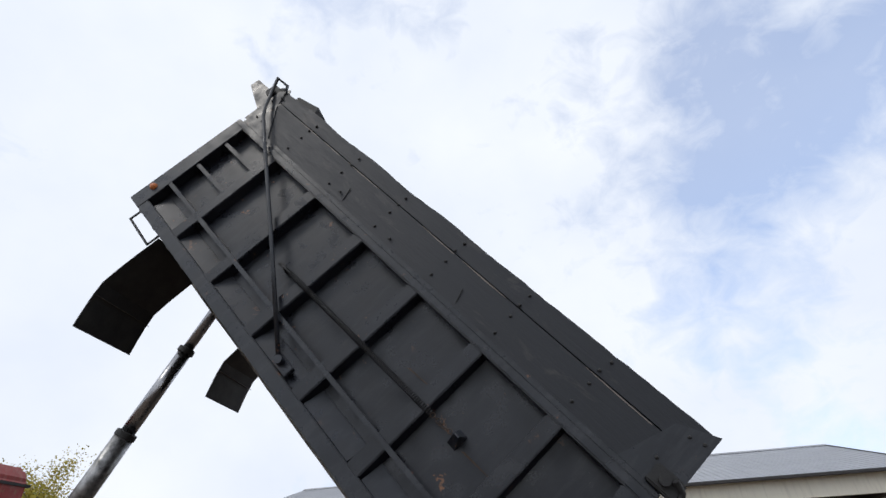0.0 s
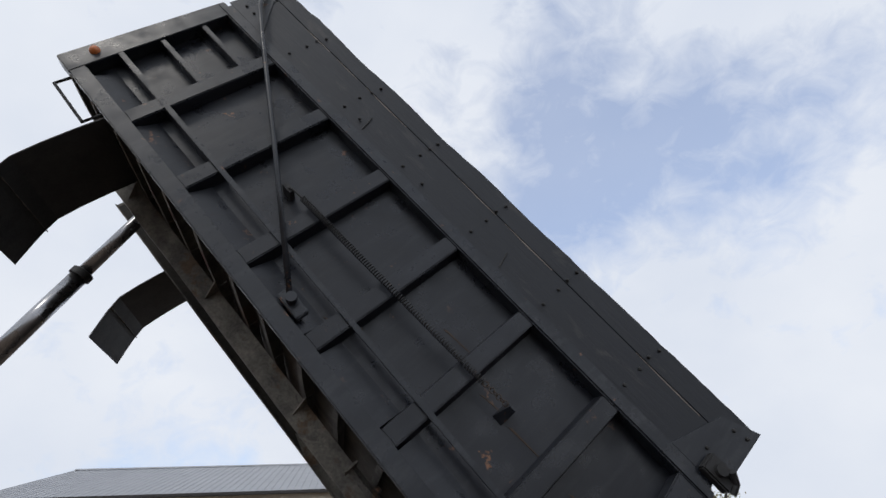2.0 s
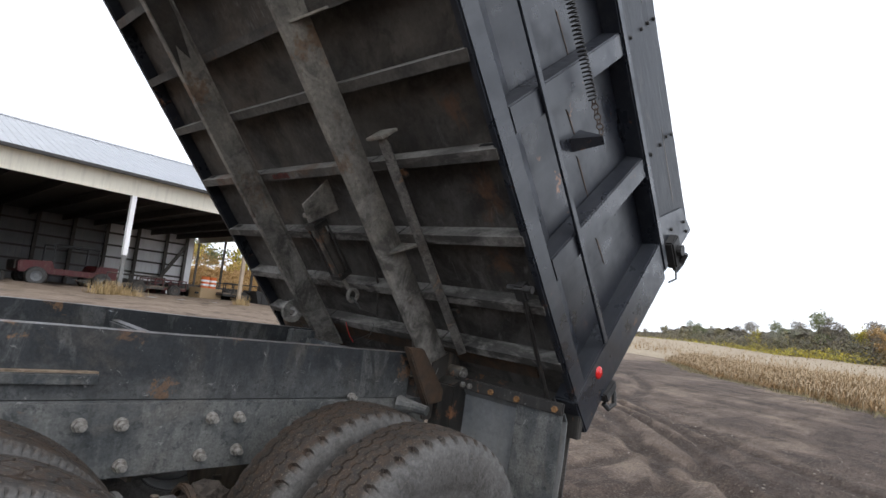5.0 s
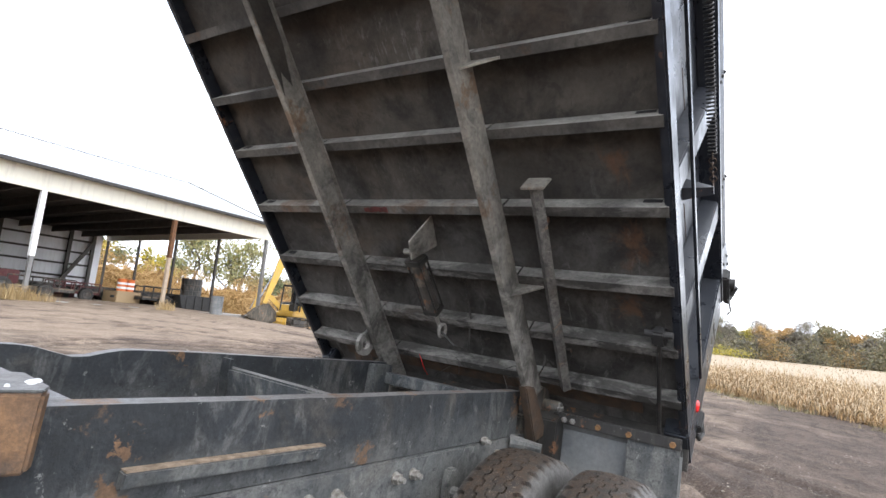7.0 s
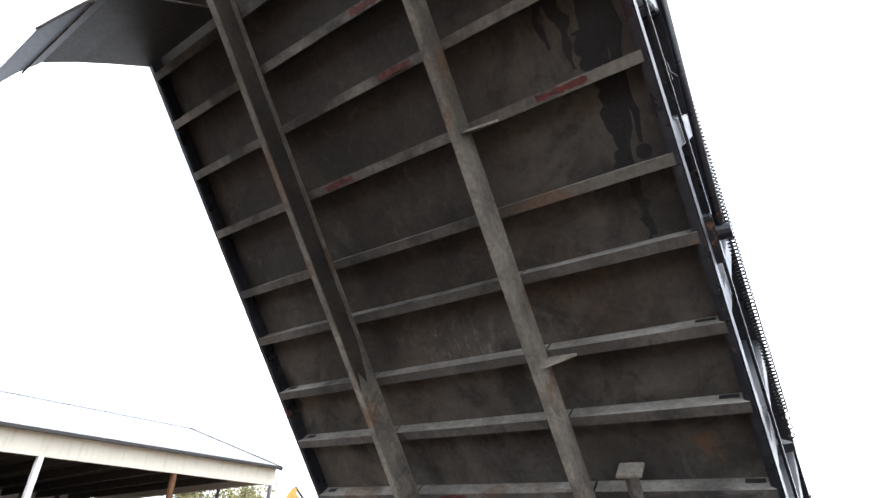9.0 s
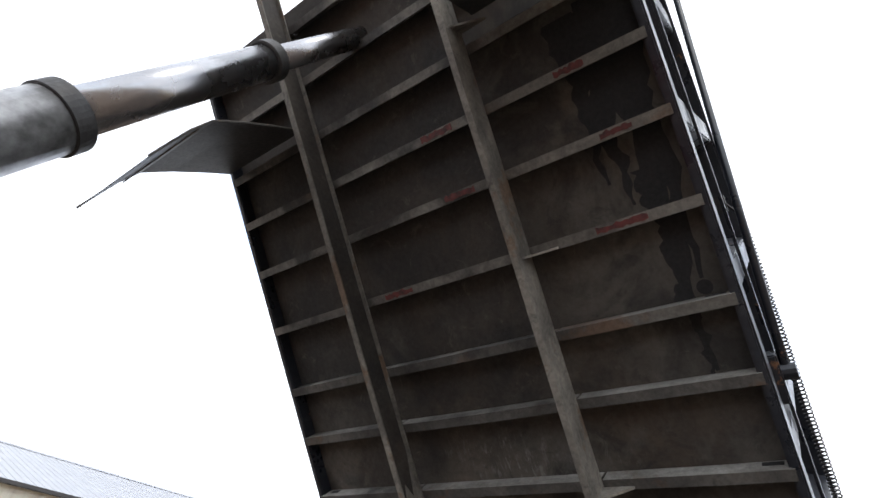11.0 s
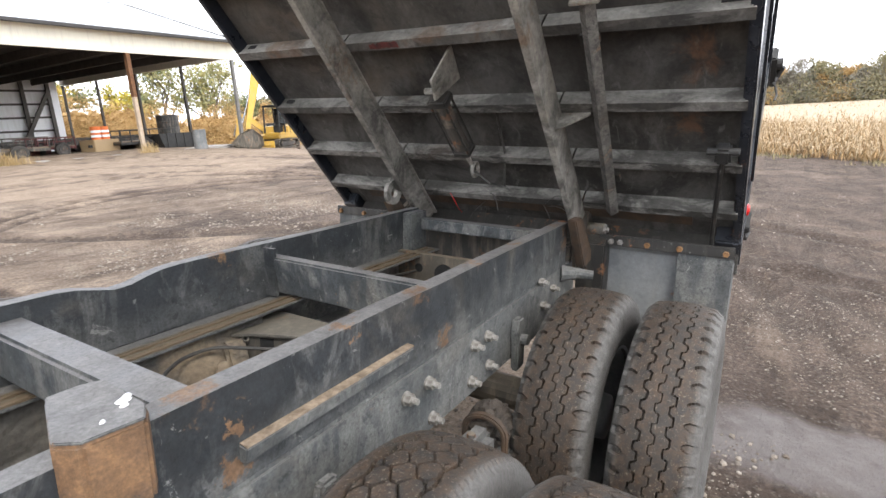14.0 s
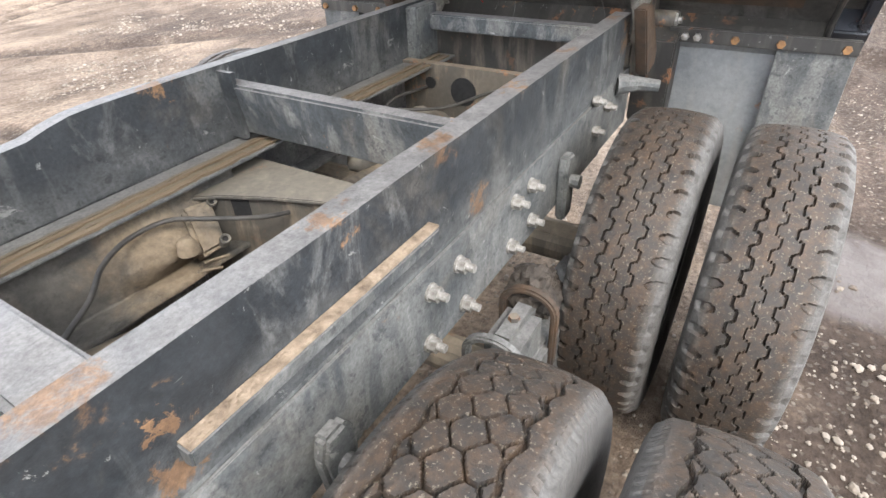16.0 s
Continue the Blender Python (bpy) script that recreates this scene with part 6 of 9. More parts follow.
# ---- wheels ----
def tyre_mesh(kind, n=760, cells=139):
    """A tyre with its tread cut into the crown: zigzag ribs or six-sided blocks."""
    radius, half = 0.522, 0.118
    across = np.linspace(-half, half, cells)
    ang = np.arange(n) / n * 2 * math.pi
    S = (ang * radius)[:, None] * np.ones_like(across)[None, :]
    Y = across[None, :] * np.ones(n)[:, None]
    depth = np.zeros_like(S)
    length = 2 * math.pi * radius
    if kind == "zigzag":
        pitch = length / 50
        phase = np.mod(S / pitch, 1.0)
        zig = np.clip((np.abs(phase - 0.5) * 4 - 1) * 2.0, -0.5, 0.5)
        for c, w, d in ((-0.044, 0.0027, 0.013), (0.0, 0.0017, 0.009), (0.044, 0.0034, 0.015)):
            depth = np.maximum(depth, d * (np.abs(Y - c - 0.015 * zig) < w))
        slot = np.mod(S / pitch, 1.0)
        edge = np.abs(Y) - 0.082
        depth = np.maximum(depth, 0.014 * ((edge > 0) & (np.abs(slot - 0.5) < 0.2 * np.sqrt(np.clip(edge / 0.02, 0, 1)))))
    else:
        count = 49
        hx, hy = length / count, 0.041
        u, v = S / hx, Y / hy
        best, second = np.full_like(S, 9.0), np.full_like(S, 9.0)
        for i in (-1, 0, 1, 2):
            for j in (-2, -1, 0, 1, 2):
                cv = np.round(v) + j
                cu = np.round(u - 0.5 * np.mod(cv, 2)) + i + 0.5 * np.mod(cv, 2)
                d = np.hypot((u - cu) * hx, (v - cv) * hy * 1.1)
                second = np.where(d < best, best, np.minimum(second, d))
                best = np.minimum(best, d)
        groove = (second - best) < 0.0046
        inside = np.abs(Y) < 0.068
        depth = np.where(inside & groove, 0.014, 0)
        wave = 0.068 + 0.005 * np.sin(S / length * 2 * math.pi * 40)
        depth = np.maximum(depth, 0.012 * (np.abs(np.abs(Y) - wave) < 0.0042))
        depth = np.maximum(depth, 0.006 * ((np.abs(Y) > 0.106) & (np.mod(S / length * 150, 1.0) < 0.3)))
    crown = radius - 0.012 * (Y / half) ** 2 - 0.01 * np.clip((np.abs(Y) - 0.1) / 0.018, 0, 1) ** 2 - depth
    rings = [(crown[:, k], across[k]) for k in range(len(across))]
    outer = [(0.492, 0.128), (0.462, 0.137), (0.425, 0.141), (0.38, 0.138), (0.345, 0.128), (0.325, 0.119), (0.318, 0.121), (0.3, 0.112), (0.286, 0.1)]
    full = [(r, -y) for r, y in reversed(outer)] + rings + outer
    verts = []
    for r, y in full:
        rr = r if isinstance(r, np.ndarray) else np.full(n, r)
        verts += [(rr[k] * math.cos(ang[k]), y, rr[k] * math.sin(ang[k])) for k in range(n)]
    faces, index = [], []
    m = len(full)
    for a in range(m - 1):
        for k in range(n):
            q = (k + 1) % n
            faces.append((a * n + k, a * n + q, (a + 1) * n + q, (a + 1) * n + k))
            index.append(0 if len(outer) + 2 <= a < m - len(outer) - 3 else 1)
    me = bpy.data.meshes.new("tyre")
    me.from_pydata(verts, [], faces)
    me.materials.append(M["tread"])
    me.materials.append(M["sidewall"])
    me.polygons.foreach_set("material_index", index)
    me.polygons.foreach_set("use_smooth", [i == 1 for i in index])
    me.update()
    return me


def rim_mesh(side):
    """A disc wheel, dished towards the given side (-1 or 1 along y)."""
    bm = bmesh.new()
    d = side
    lathe(bm, [(0.29, 0.112 * d), (0.305, 0.117 * d), (0.3, 0.105 * d), (0.275, 0.09 * d), (0.265, 0.0), (0.25, -0.02 * d), (0.2, -0.035 * d), (0.15, -0.03 * d), (0.14, 0.02 * d), (0.1, 0.035 * d), (0.09, 0.1 * d), (0.0, 0.105 * d)], (0, 0, 0), 1, 40)
    lathe(bm, [(0.265, 0.0), (0.275, -0.09 * d), (0.3, -0.105 * d), (0.29, -0.112 * d)], (0, 0, 0), 1, 40)
    me = bpy.data.meshes.new("wheel")
    bm.to_mesh(me)
    bm.free()
    me.materials.append(M["galv"])
    me.polygons.foreach_set("use_smooth", [True] * len(me.polygons))
    return me


tyres = {"zigzag": tyre_mesh("zigzag"), "hex": tyre_mesh("hex")}
plain_tyre = tyre_mesh("zigzag", 120, 31)
rims = {-1: rim_mesh(-1), 1: rim_mesh(1)}
nut_bm = bmesh.new()
lathe(nut_bm, [(0.0, 0.03), (0.014, 0.03), (0.016, 0.0)], (0, 0, 0), 1, 6)
wheel_nut = bpy.data.meshes.new("wheel_nut")
nut_bm.to_mesh(wheel_nut)
wheel_nut.materials.append(M["bolt"])
turn = 0
for x, z, kind in ((-0.786, 0.627, "zigzag"), (-2.1, 0.62, "hex")):
    for y, face in ((-1.088, 1), (-0.75, -1), (0.81, 1), (1.148, -1)):
        turn += 23
        wheel = link("wheel", rims[face], truck, "dual truck wheel with dusty rim", Matrix.Translation((x, y, z)) @ pose(0, 0, 0, 0, turn, 0))
        link("tyre", tyres[kind] if y < 0 else plain_tyre, wheel, "worn zigzag-ribbed tyre, mud on its tread" if kind == "zigzag" else "worn block-tread tyre caked with mud")
        if abs(y) > 1:
            for k in range(10):
                a = k * math.pi / 5
                link("wheel_nut", wheel_nut, wheel, m=Matrix.Translation((0.145 * math.cos(a), -0.06 if y < 0 else 0.0, 0.145 * math.sin(a))))
for y, face in ((-1.0, -1), (1.06, 1)):
    wheel = link("wheel", rims[face], truck, "steering wheel of the truck's front axle", Matrix.Translation((-6.4, y, 0.63)))
    link("tyre", plain_tyre, wheel)


# ---- lift ram and cab ----
def build_ram():
    foot, head = Vector((-4.335, -0.104, 1.088)), Vector((-2.692, 0.111, 4.678))
    d = (head - foot).normalized()
    at = lambda z: foot + d * ((z - foot.z) / d.z)
    ram = part("lift_ram", tubed([at(1.1), at(2.06)], 0.11, 28), "ram", truck, "telescopic hydraulic lift ram", smooth=True)
    for z0, z1, r, mat in ((2.06, 2.925, 0.092, "ram"), (2.925, 3.75, 0.068, "chrome"), (3.75, 4.67, 0.053, "chrome")):
        part("ram_stage", tubed([at(z0), at(z1)], r, 28), mat, ram, smooth=True)
        bm = bmesh.new()
        tube(bm, [at(z0 - 0.03), at(z0 - 0.027), at(z0 + 0.02), at(z0 + 0.026)], [r + 0.024, r + 0.031, r + 0.031, r + 0.02], 40)
        part("ram_collar", bm, "black", ram)
    bm = bmesh.new()
    box(bm, -4.4, -4.0, -0.34, 0.4, 1.0, 1.2, 0.01)
    part("ram_cradle", bm, "chassis", ram)


build_ram()


def build_cab():
    side = [(-5.42, 1.05), (-5.4, 2.72), (-5.5, 2.86), (-5.75, 2.91), (-6.5, 2.88), (-6.72, 2.8), (-7.05, 2.1), (-7.05, 1.05)]
    cab = part("cab", prismed(side, 1, -0.92, 0.95, 0.04), "red", truck, "faded red truck cab")
    part("rear_window", boxed(-5.418, -5.39, -0.55, 0.58, 2.1, 2.55, bevel=0.005), "glass", cab)
    part("roof_seam", prismed([(-5.385, 2.66), (-5.385, 2.69), (-6.7, 2.69), (-6.7, 2.66)], 1, -0.935, 0.965), "black", cab)
    part("windscreen", prismed([(-6.74, 2.76), (-7.05, 2.12), (-7.07, 2.12), (-6.76, 2.76)], 1, -0.8, 0.83), "glass", cab)
    part("hood", prismed([(-7.06, 1.05), (-7.06, 2.05), (-8.3, 1.9), (-8.42, 1.8), (-8.42, 1.05)], 1, -0.6, 0.63, 0.06), "red", cab)
    for y0, y1 in ((-1.15, -0.62), (0.65, 1.18)):
        part("front_fender", prismed([(-5.75, 1.0), (-5.95, 1.25), (-6.4, 1.35), (-6.9, 1.25), (-7.1, 1.0), (-7.0, 1.0), (-6.8, 1.18), (-6.4, 1.26), (-6.0, 1.18), (-5.85, 1.0)], 1, y0, y1), "red", cab)
    bm = bmesh.new()
    lathe(bm, [(0.0, 0.17), (0.04, 0.16), (0.055, 0.12), (0.06, 0.0), (0.07, 0.0)], (-5.72, 0.62, 2.9), 2, 18)
    part("roof_beacon", bm, "galv", cab, "grey roof beacon", smooth=True)


build_cab()


# ---- machine shed, half closed workshop and half open bays ----
FRONT, REAR, RIDGE = 21.0, 38.0, 29.5
WEST, EAST, EAVE, TOP, BASE = -15.0, 15.3, 5.9, 8.75, 1.05


def build_shed():
    shed = empty("machine_shed", Matrix.Identity(4), "long tan metal machine shed with open bays and a grey roof", "building")
    P = lambda name, bm, material, label="", parent=shed: part(name, bm, material, parent, label)
    # front wall round the openings
    def wall(x0, x1, z0, z1, material="siding"):
        P("wall_panel", boxed(x0, x1, FRONT, FRONT + 0.15, z0, z1), material)
    wall(WEST, -12.2, BASE, EAVE)
    wall(-12.2, -6.75, 5.25, EAVE)
    wall(-6.75, -5.0, BASE, EAVE)
    wall(-5.0, -1.68, 5.02, EAVE)
    wall(-1.68, -0.15, BASE, EAVE)
    P("corner_column", boxed(-0.15, 0.2, FRONT - 0.02, FRONT + 0.35, BASE, EAVE - 0.02), "column")
    wall(0.2, EAST, 5.1, EAVE, "fascia")
    P("gable_wall", boxed(WEST, WEST + 0.15, FRONT + 0.15, REAR, BASE, EAVE), "siding")
    for x in (WEST, EAST - 0.15):
        bm = prismed([(FRONT, EAVE), (REAR, EAVE), (RIDGE, TOP - 0.06)], 0, x, x + 0.15)
        P("gable_wall", bm, "siding")
    P("gable_wall", boxed(EAST - 0.15, EAST, FRONT + 0.15, REAR, 5.2, EAVE), "fascia")
    # West stretch coloured dark for the interior shade; the lit east stretch stays white.
    P("back_wall", boxed(WEST, 9.0, REAR - 0.12, REAR, BASE, EAVE), "back_wall", "inner wall darkened for the shade deep in the shed")
    P("back_wall", boxed(9.0, 14.9, REAR - 0.12, REAR, BASE, EAVE), "liner", "white lined wall seen from inside")
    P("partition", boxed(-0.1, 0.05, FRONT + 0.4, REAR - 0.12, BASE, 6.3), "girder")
    for z in (1.7, 2.5, 3.3, 4.1, 4.9, 5.6):
        P("girt", boxed(0.1, 14.4, REAR - 0.2, REAR - 0.125, z - 0.06, z + 0.06), "girder")
    for x in (1.5, 3.4, 5.3, 7.2, 9.1, 11.0, 12.9, 14.3):
        P("wall_post", boxed(x - 0.1, x + 0.1, REAR - 0.36, REAR - 0.2, BASE, 5.6), "girder")
    P("brace", prismed([(12.0, 1.3), (12.25, 1.3), (14.4, 4.9), (14.15, 4.9)], 1, REAR - 0.5, REAR - 0.38), "girder")
    P("floor_slab", boxed(WEST, EAST, FRONT + 0.02, REAR, BASE - 0.2, BASE + 0.12), "concrete")
    # roof
    for y0, y1, s in ((FRONT - 0.35, RIDGE, 1), (REAR + 0.35, RIDGE, -1)):
        za = EAVE + 0.02 - 0.35 * (TOP - EAVE) / (RIDGE - FRONT)
        bm = bmesh.new()
        hexa(bm, [(WEST - 0.2, y0, za), (EAST + 0.03, y0, za), (EAST + 0.03, y1, TOP), (WEST - 0.2, y1, TOP), (WEST - 0.2, y0, za + 0.1), (EAST + 0.03, y0, za + 0.1), (EAST + 0.03, y1, TOP + 0.1), (WEST - 0.2, y1, TOP + 0.1)])
        bmesh.ops.recalc_face_normals(bm, faces=bm.faces[:])
        slope = P("roof_slope", bm, "roofing", "ribbed grey metal roof slope")
        if s > 0:
            for k in range(100):
                x = WEST - 0.15 + k * 0.305
                bm = bmesh.new()
                hexa(bm, [(x, y0, za + 0.1), (x + 0.05, y0, za + 0.1), (x + 0.05, y1, TOP + 0.1), (x, y1, TOP + 0.1), (x + 0.015, y0, za + 0.125), (x + 0.035, y0, za + 0.125), (x + 0.035, y1, TOP + 0.125), (x + 0.015, y1, TOP + 0.125)])
                part("roof_rib", bm, "roofing", slope)
    P("ridge_cap", prismed([(RIDGE - 0.3, TOP + 0.03), (RIDGE, TOP + 0.14), (RIDGE + 0.3, TOP + 0.03), (RIDGE, TOP + 0.17)], 0, WEST - 0.2, EAST + 0.03), "roofing")
    P("gutter", boxed(WEST - 0.2, EAST + 0.03, FRONT - 0.46, FRONT - 0.34, 5.79, 5.925, bevel=0.02), "trim", "dark bronze gutter")
    P("verge_trim", prismed([(FRONT - 0.4, 5.72), (RIDGE, TOP - 0.04), (RIDGE, TOP + 0.16), (FRONT - 0.4, 5.94)], 0, EAST + 0.03, EAST + 0.036), "trim")
    # posts, trusses
    for x, lean in ((5.12, 0.0), (10.15, 0.0), (15.15, 0.0)):
        post = P("front_post", boxed(x - 0.07, x + 0.07, FRONT + 0.02, FRONT + 0.18, BASE, 5.1, bevel=0.01), ("girder_grey" if x > 14 or x < 6 else "post_tan"))
        if 9 < x < 11:
            P("post_sleeve", boxed(x - 0.076, x + 0.076, FRONT, FRONT + 0.2, 3.4, 5.1), "rust", "", post)
        if x < 6:
            P("post_sleeve", boxed(x - 0.085, x + 0.085, FRONT, FRONT + 0.22, 2.7, 5.1), "liner", "", post)
    for y in (25.2, 29.4, 33.6, 37.7):
        P("end_post", boxed(EAST - 0.16, EAST - 0.04, y - 0.06, y + 0.06, BASE, 5.2), "girder")
    for k in range(9):
        x = 1.3 + k * 1.75
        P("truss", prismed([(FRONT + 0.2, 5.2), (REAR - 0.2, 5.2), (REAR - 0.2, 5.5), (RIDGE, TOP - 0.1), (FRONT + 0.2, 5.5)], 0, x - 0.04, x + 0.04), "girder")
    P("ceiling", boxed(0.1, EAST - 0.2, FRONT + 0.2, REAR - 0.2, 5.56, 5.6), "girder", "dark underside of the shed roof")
    # overhead door, half open, with its windows
    door = P("overhead_door", boxed(-5.0, -1.68, FRONT + 0.16, FRONT + 0.21, 3.15, 5.02), "door_white", "white overhead door, half open")
    for z in (3.78, 4.4):
        P("panel_joint", boxed(-4.98, -1.7, FRONT + 0.155, FRONT + 0.165, z - 0.005, z + 0.005), "door_white", "", door)
    for x in (-4.35, -3.3, -2.25):
        P("door_window", boxed(x - 0.27, x + 0.27, FRONT + 0.15, FRONT + 0.17, 4.58, 4.76), "frost", "", door)
    frame = P("door_frame", boxed(-5.06, -1.62, FRONT - 0.03, FRONT, 5.02, 5.12), "trim")
    for x in (-5.06, -1.68):
        P("door_jamb", boxed(x, x + 0.06, FRONT - 0.03, FRONT, BASE + 0.1, 5.02), "trim", "", frame)
    for x0, x1, z in ((-12.25, -6.7, 5.25),):
        P("door_frame", boxed(x0, x1, FRONT - 0.03, FRONT, z, z + 0.1), "trim")
    # lights on the wall
    lamp = P("flood_lamp", boxed(-5.9, -5.66, FRONT - 0.22, FRONT - 0.05, 5.38, 5.52, bevel=0.03), "door_white")
    P("lamp_arm", boxed(-5.81, -5.75, FRONT - 0.08, FRONT, 5.3, 5.42), "door_white", "", lamp)
    lamp = P("box_lamp", boxed(0.35, 0.7, FRONT + 0.1, FRONT + 0.25, 4.62, 4.95, bevel=0.02), "trim")
    P("lamp_lens", boxed(0.5, 0.66, FRONT + 0.09, FRONT + 0.1, 4.66, 4.82), "frost", "", lamp)


build_shed()

# ---- small machines and clutter by the shed ----
def at_ground(x, y, turn, lift=0.0):
    return pose(x, y, ground_height(x, y) + lift, 0, 0, turn)


def on_slab(x, y, turn=0):
    return pose(x, y, BASE + 0.12, 0, 0, turn)


def small_wheel(parent, x, y, z, r, w, rim="galv", name="wheel"):
    bm = bmesh.new()
    lathe(bm, [(r * 0.55, -w / 2), (r * 0.9, -w / 2), (r, -w * 0.36), (r, w * 0.36), (r * 0.9, w / 2), (r * 0.55, w / 2)], (0, 0, 0), 1, 24)
    wheel = part(name, bm, "rubber", parent, m=Matrix.Translation((x, y, z)), smooth=False)
    bm = bmesh.new()
    lathe(bm, [(r * 0.56, -w * 0.42), (r * 0.3, -w * 0.25), (0.0, -w * 0.3)], (0, 0, 0), 1, 20)
    lathe(bm, [(r * 0.56, w * 0.42), (r * 0.3, w * 0.25), (0.0, w * 0.3)], (0, 0, 0), 1, 20)
    part("rim", bm, rim, wheel)
    return wheel


def track_loop(bm, length, height, width, y, pads=36):
    """A crawler track: an oval band with proud pads."""
    r = height / 2
    line = []
    for k in range(pads):
        s = k / pads * (2 * (length - height) + 2 * math.pi * r)
        straight = length - height
        if s < straight:
            line.append((-straight / 2 + s, 0, 0.0))
        elif s < straight + math.pi * r:
            a = (s - straight) / r
            line.append((straight / 2 + r * math.sin(a), r - r * math.cos(a), a))
        elif s < 2 * straight + math.pi * r:
            line.append((straight / 2 - (s - straight - math.pi * r), height, math.pi))
        else:
            a = (s - 2 * straight - math.pi * r) / r
            line.append((-straight / 2 - r * math.sin(a), r + r * math.cos(a), math.pi + a))
    for x, z, a in line:
        m = Matrix.Translation((x, y, z)) @ Matrix.Rotation(-a, 4, "Y")
        pad = [m @ Vector(p) for p in ((-0.06, -width / 2, -0.02), (0.06, -width / 2, -0.02), (0.06, width / 2, -0.02), (-0.06, width / 2, -0.02), (-0.07, -width / 2, 0.05), (0.07, -width / 2, 0.05), (0.07, width / 2, 0.05), (-0.07, width / 2, 0.05))]
        hexa(bm, pad)


def build_loader():
    """Compact track loader, its tail to the yard."""
    ob = empty("track_loader", on_slab(-3.5, 20.1) @ Matrix.Translation((0, 0, -0.05)) @ Matrix.Diagonal((1.0, 1.0, 0.95, 1.0)), "yellow and black compact track loader in the doorway", "track loader")
    P = lambda name, bm, material, label="", parent=ob: part(name, bm, material, parent, label)
    for x in (-0.78, 0.78):
        bm = bmesh.new()
        track_loop(bm, 2.3, 0.72, 0.36, 0.0, 30)
        bmesh.ops.rotate(bm, cent=(0, 0, 0), matrix=Matrix.Rotation(math.pi / 2, 3, "Z"), verts=bm.verts[:])
        bmesh.ops.translate(bm, vec=(x, 0.6, 0.03), verts=bm.verts[:])
        t = P("crawler_track", bm, "machine_dark")
        P("track_frame", boxed(x - 0.14, x + 0.14, -0.35, 1.5, 0.15, 0.6, bevel=0.03), "machine_dark", "", t)
    P("engine_body", prismed([(-0.55, 0.35), (-0.6, 0.45), (-0.56, 1.42), (-0.42, 1.56), (1.3, 1.45), (1.3, 0.3)], 0, -0.55, 0.55, 0.03), "machine_dark")
    grille = P("engine_door", boxed(-0.4, 0.4, -0.68, -0.6, 0.42, 1.24, bevel=0.03), "black")
    for k in range(8):
        P("grille_slat", boxed(-0.33, 0.33, -0.71, -0.68, 0.56 + k * 0.07, 0.595 + k * 0.07), "dusty", "", grille)
    P("maker_plate", boxed(-0.15, 0.15, -0.645, -0.6, 1.3, 1.44, bevel=0.01), "door_white", "pale maker's plate")
    P("tail_hood", prismed([(-0.58, 1.26), (-0.6, 1.5), (-0.45, 1.6), (0.1, 1.6), (0.1, 1.26)], 0, -0.46, 0.46, 0.03), "black")
    for s in (-1, 1):
        P("lift_tower", prismed([(-0.5, 0.42), (-0.72, 0.5), (-0.7, 0.65), (-0.66, 1.48), (-0.5, 1.58), (0.1, 1.56), (1.1, 1.15), (1.1, 0.95), (-0.1, 1.1), (-0.2, 0.35)], 0, s * 0.6 - 0.13, s * 0.6 + 0.13, 0.02), "yellow")
        lamp = P("tail_lamp_bar", boxed(s * 0.6 - 0.06, s * 0.6 + 0.06, -0.75, -0.69, 0.95, 1.3, bevel=0.01), "black")
        P("tail_lamp", boxed(s * 0.6 - 0.045, s * 0.6 + 0.045, -0.765, -0.75, 1.12, 1.22), "lens_red", "", lamp)
        P("reverse_lamp", boxed(s * 0.6 - 0.035, s * 0.6 + 0.035, -0.765, -0.75, 1.0, 1.06), "door_white", "", lamp)
    cab = P("cab_frame", prismed([(-0.3, 1.5), (-0.12, 2.06), (0.0, 2.12), (1.0, 2.12), (1.1, 2.0), (1.1, 1.2)], 0, -0.52, 0.52, 0.04), "black")
    P("rear_window", prismed([(-0.29, 1.62), (-0.15, 2.03), (-0.19, 2.04), (-0.33, 1.63)], 0, -0.42, 0.42), "glass", "", cab)
    for x in (-0.57, 0.57):
        P("cab_rail", tubed([(x, -0.1, 1.5), (x, 0.02, 2.1)], 0.03, 8), "black", "", cab)
    P("roof_cap", boxed(-0.6, 0.6, -0.12, 1.05, 2.1, 2.17, bevel=0.03), "black", "", cab)


build_loader()


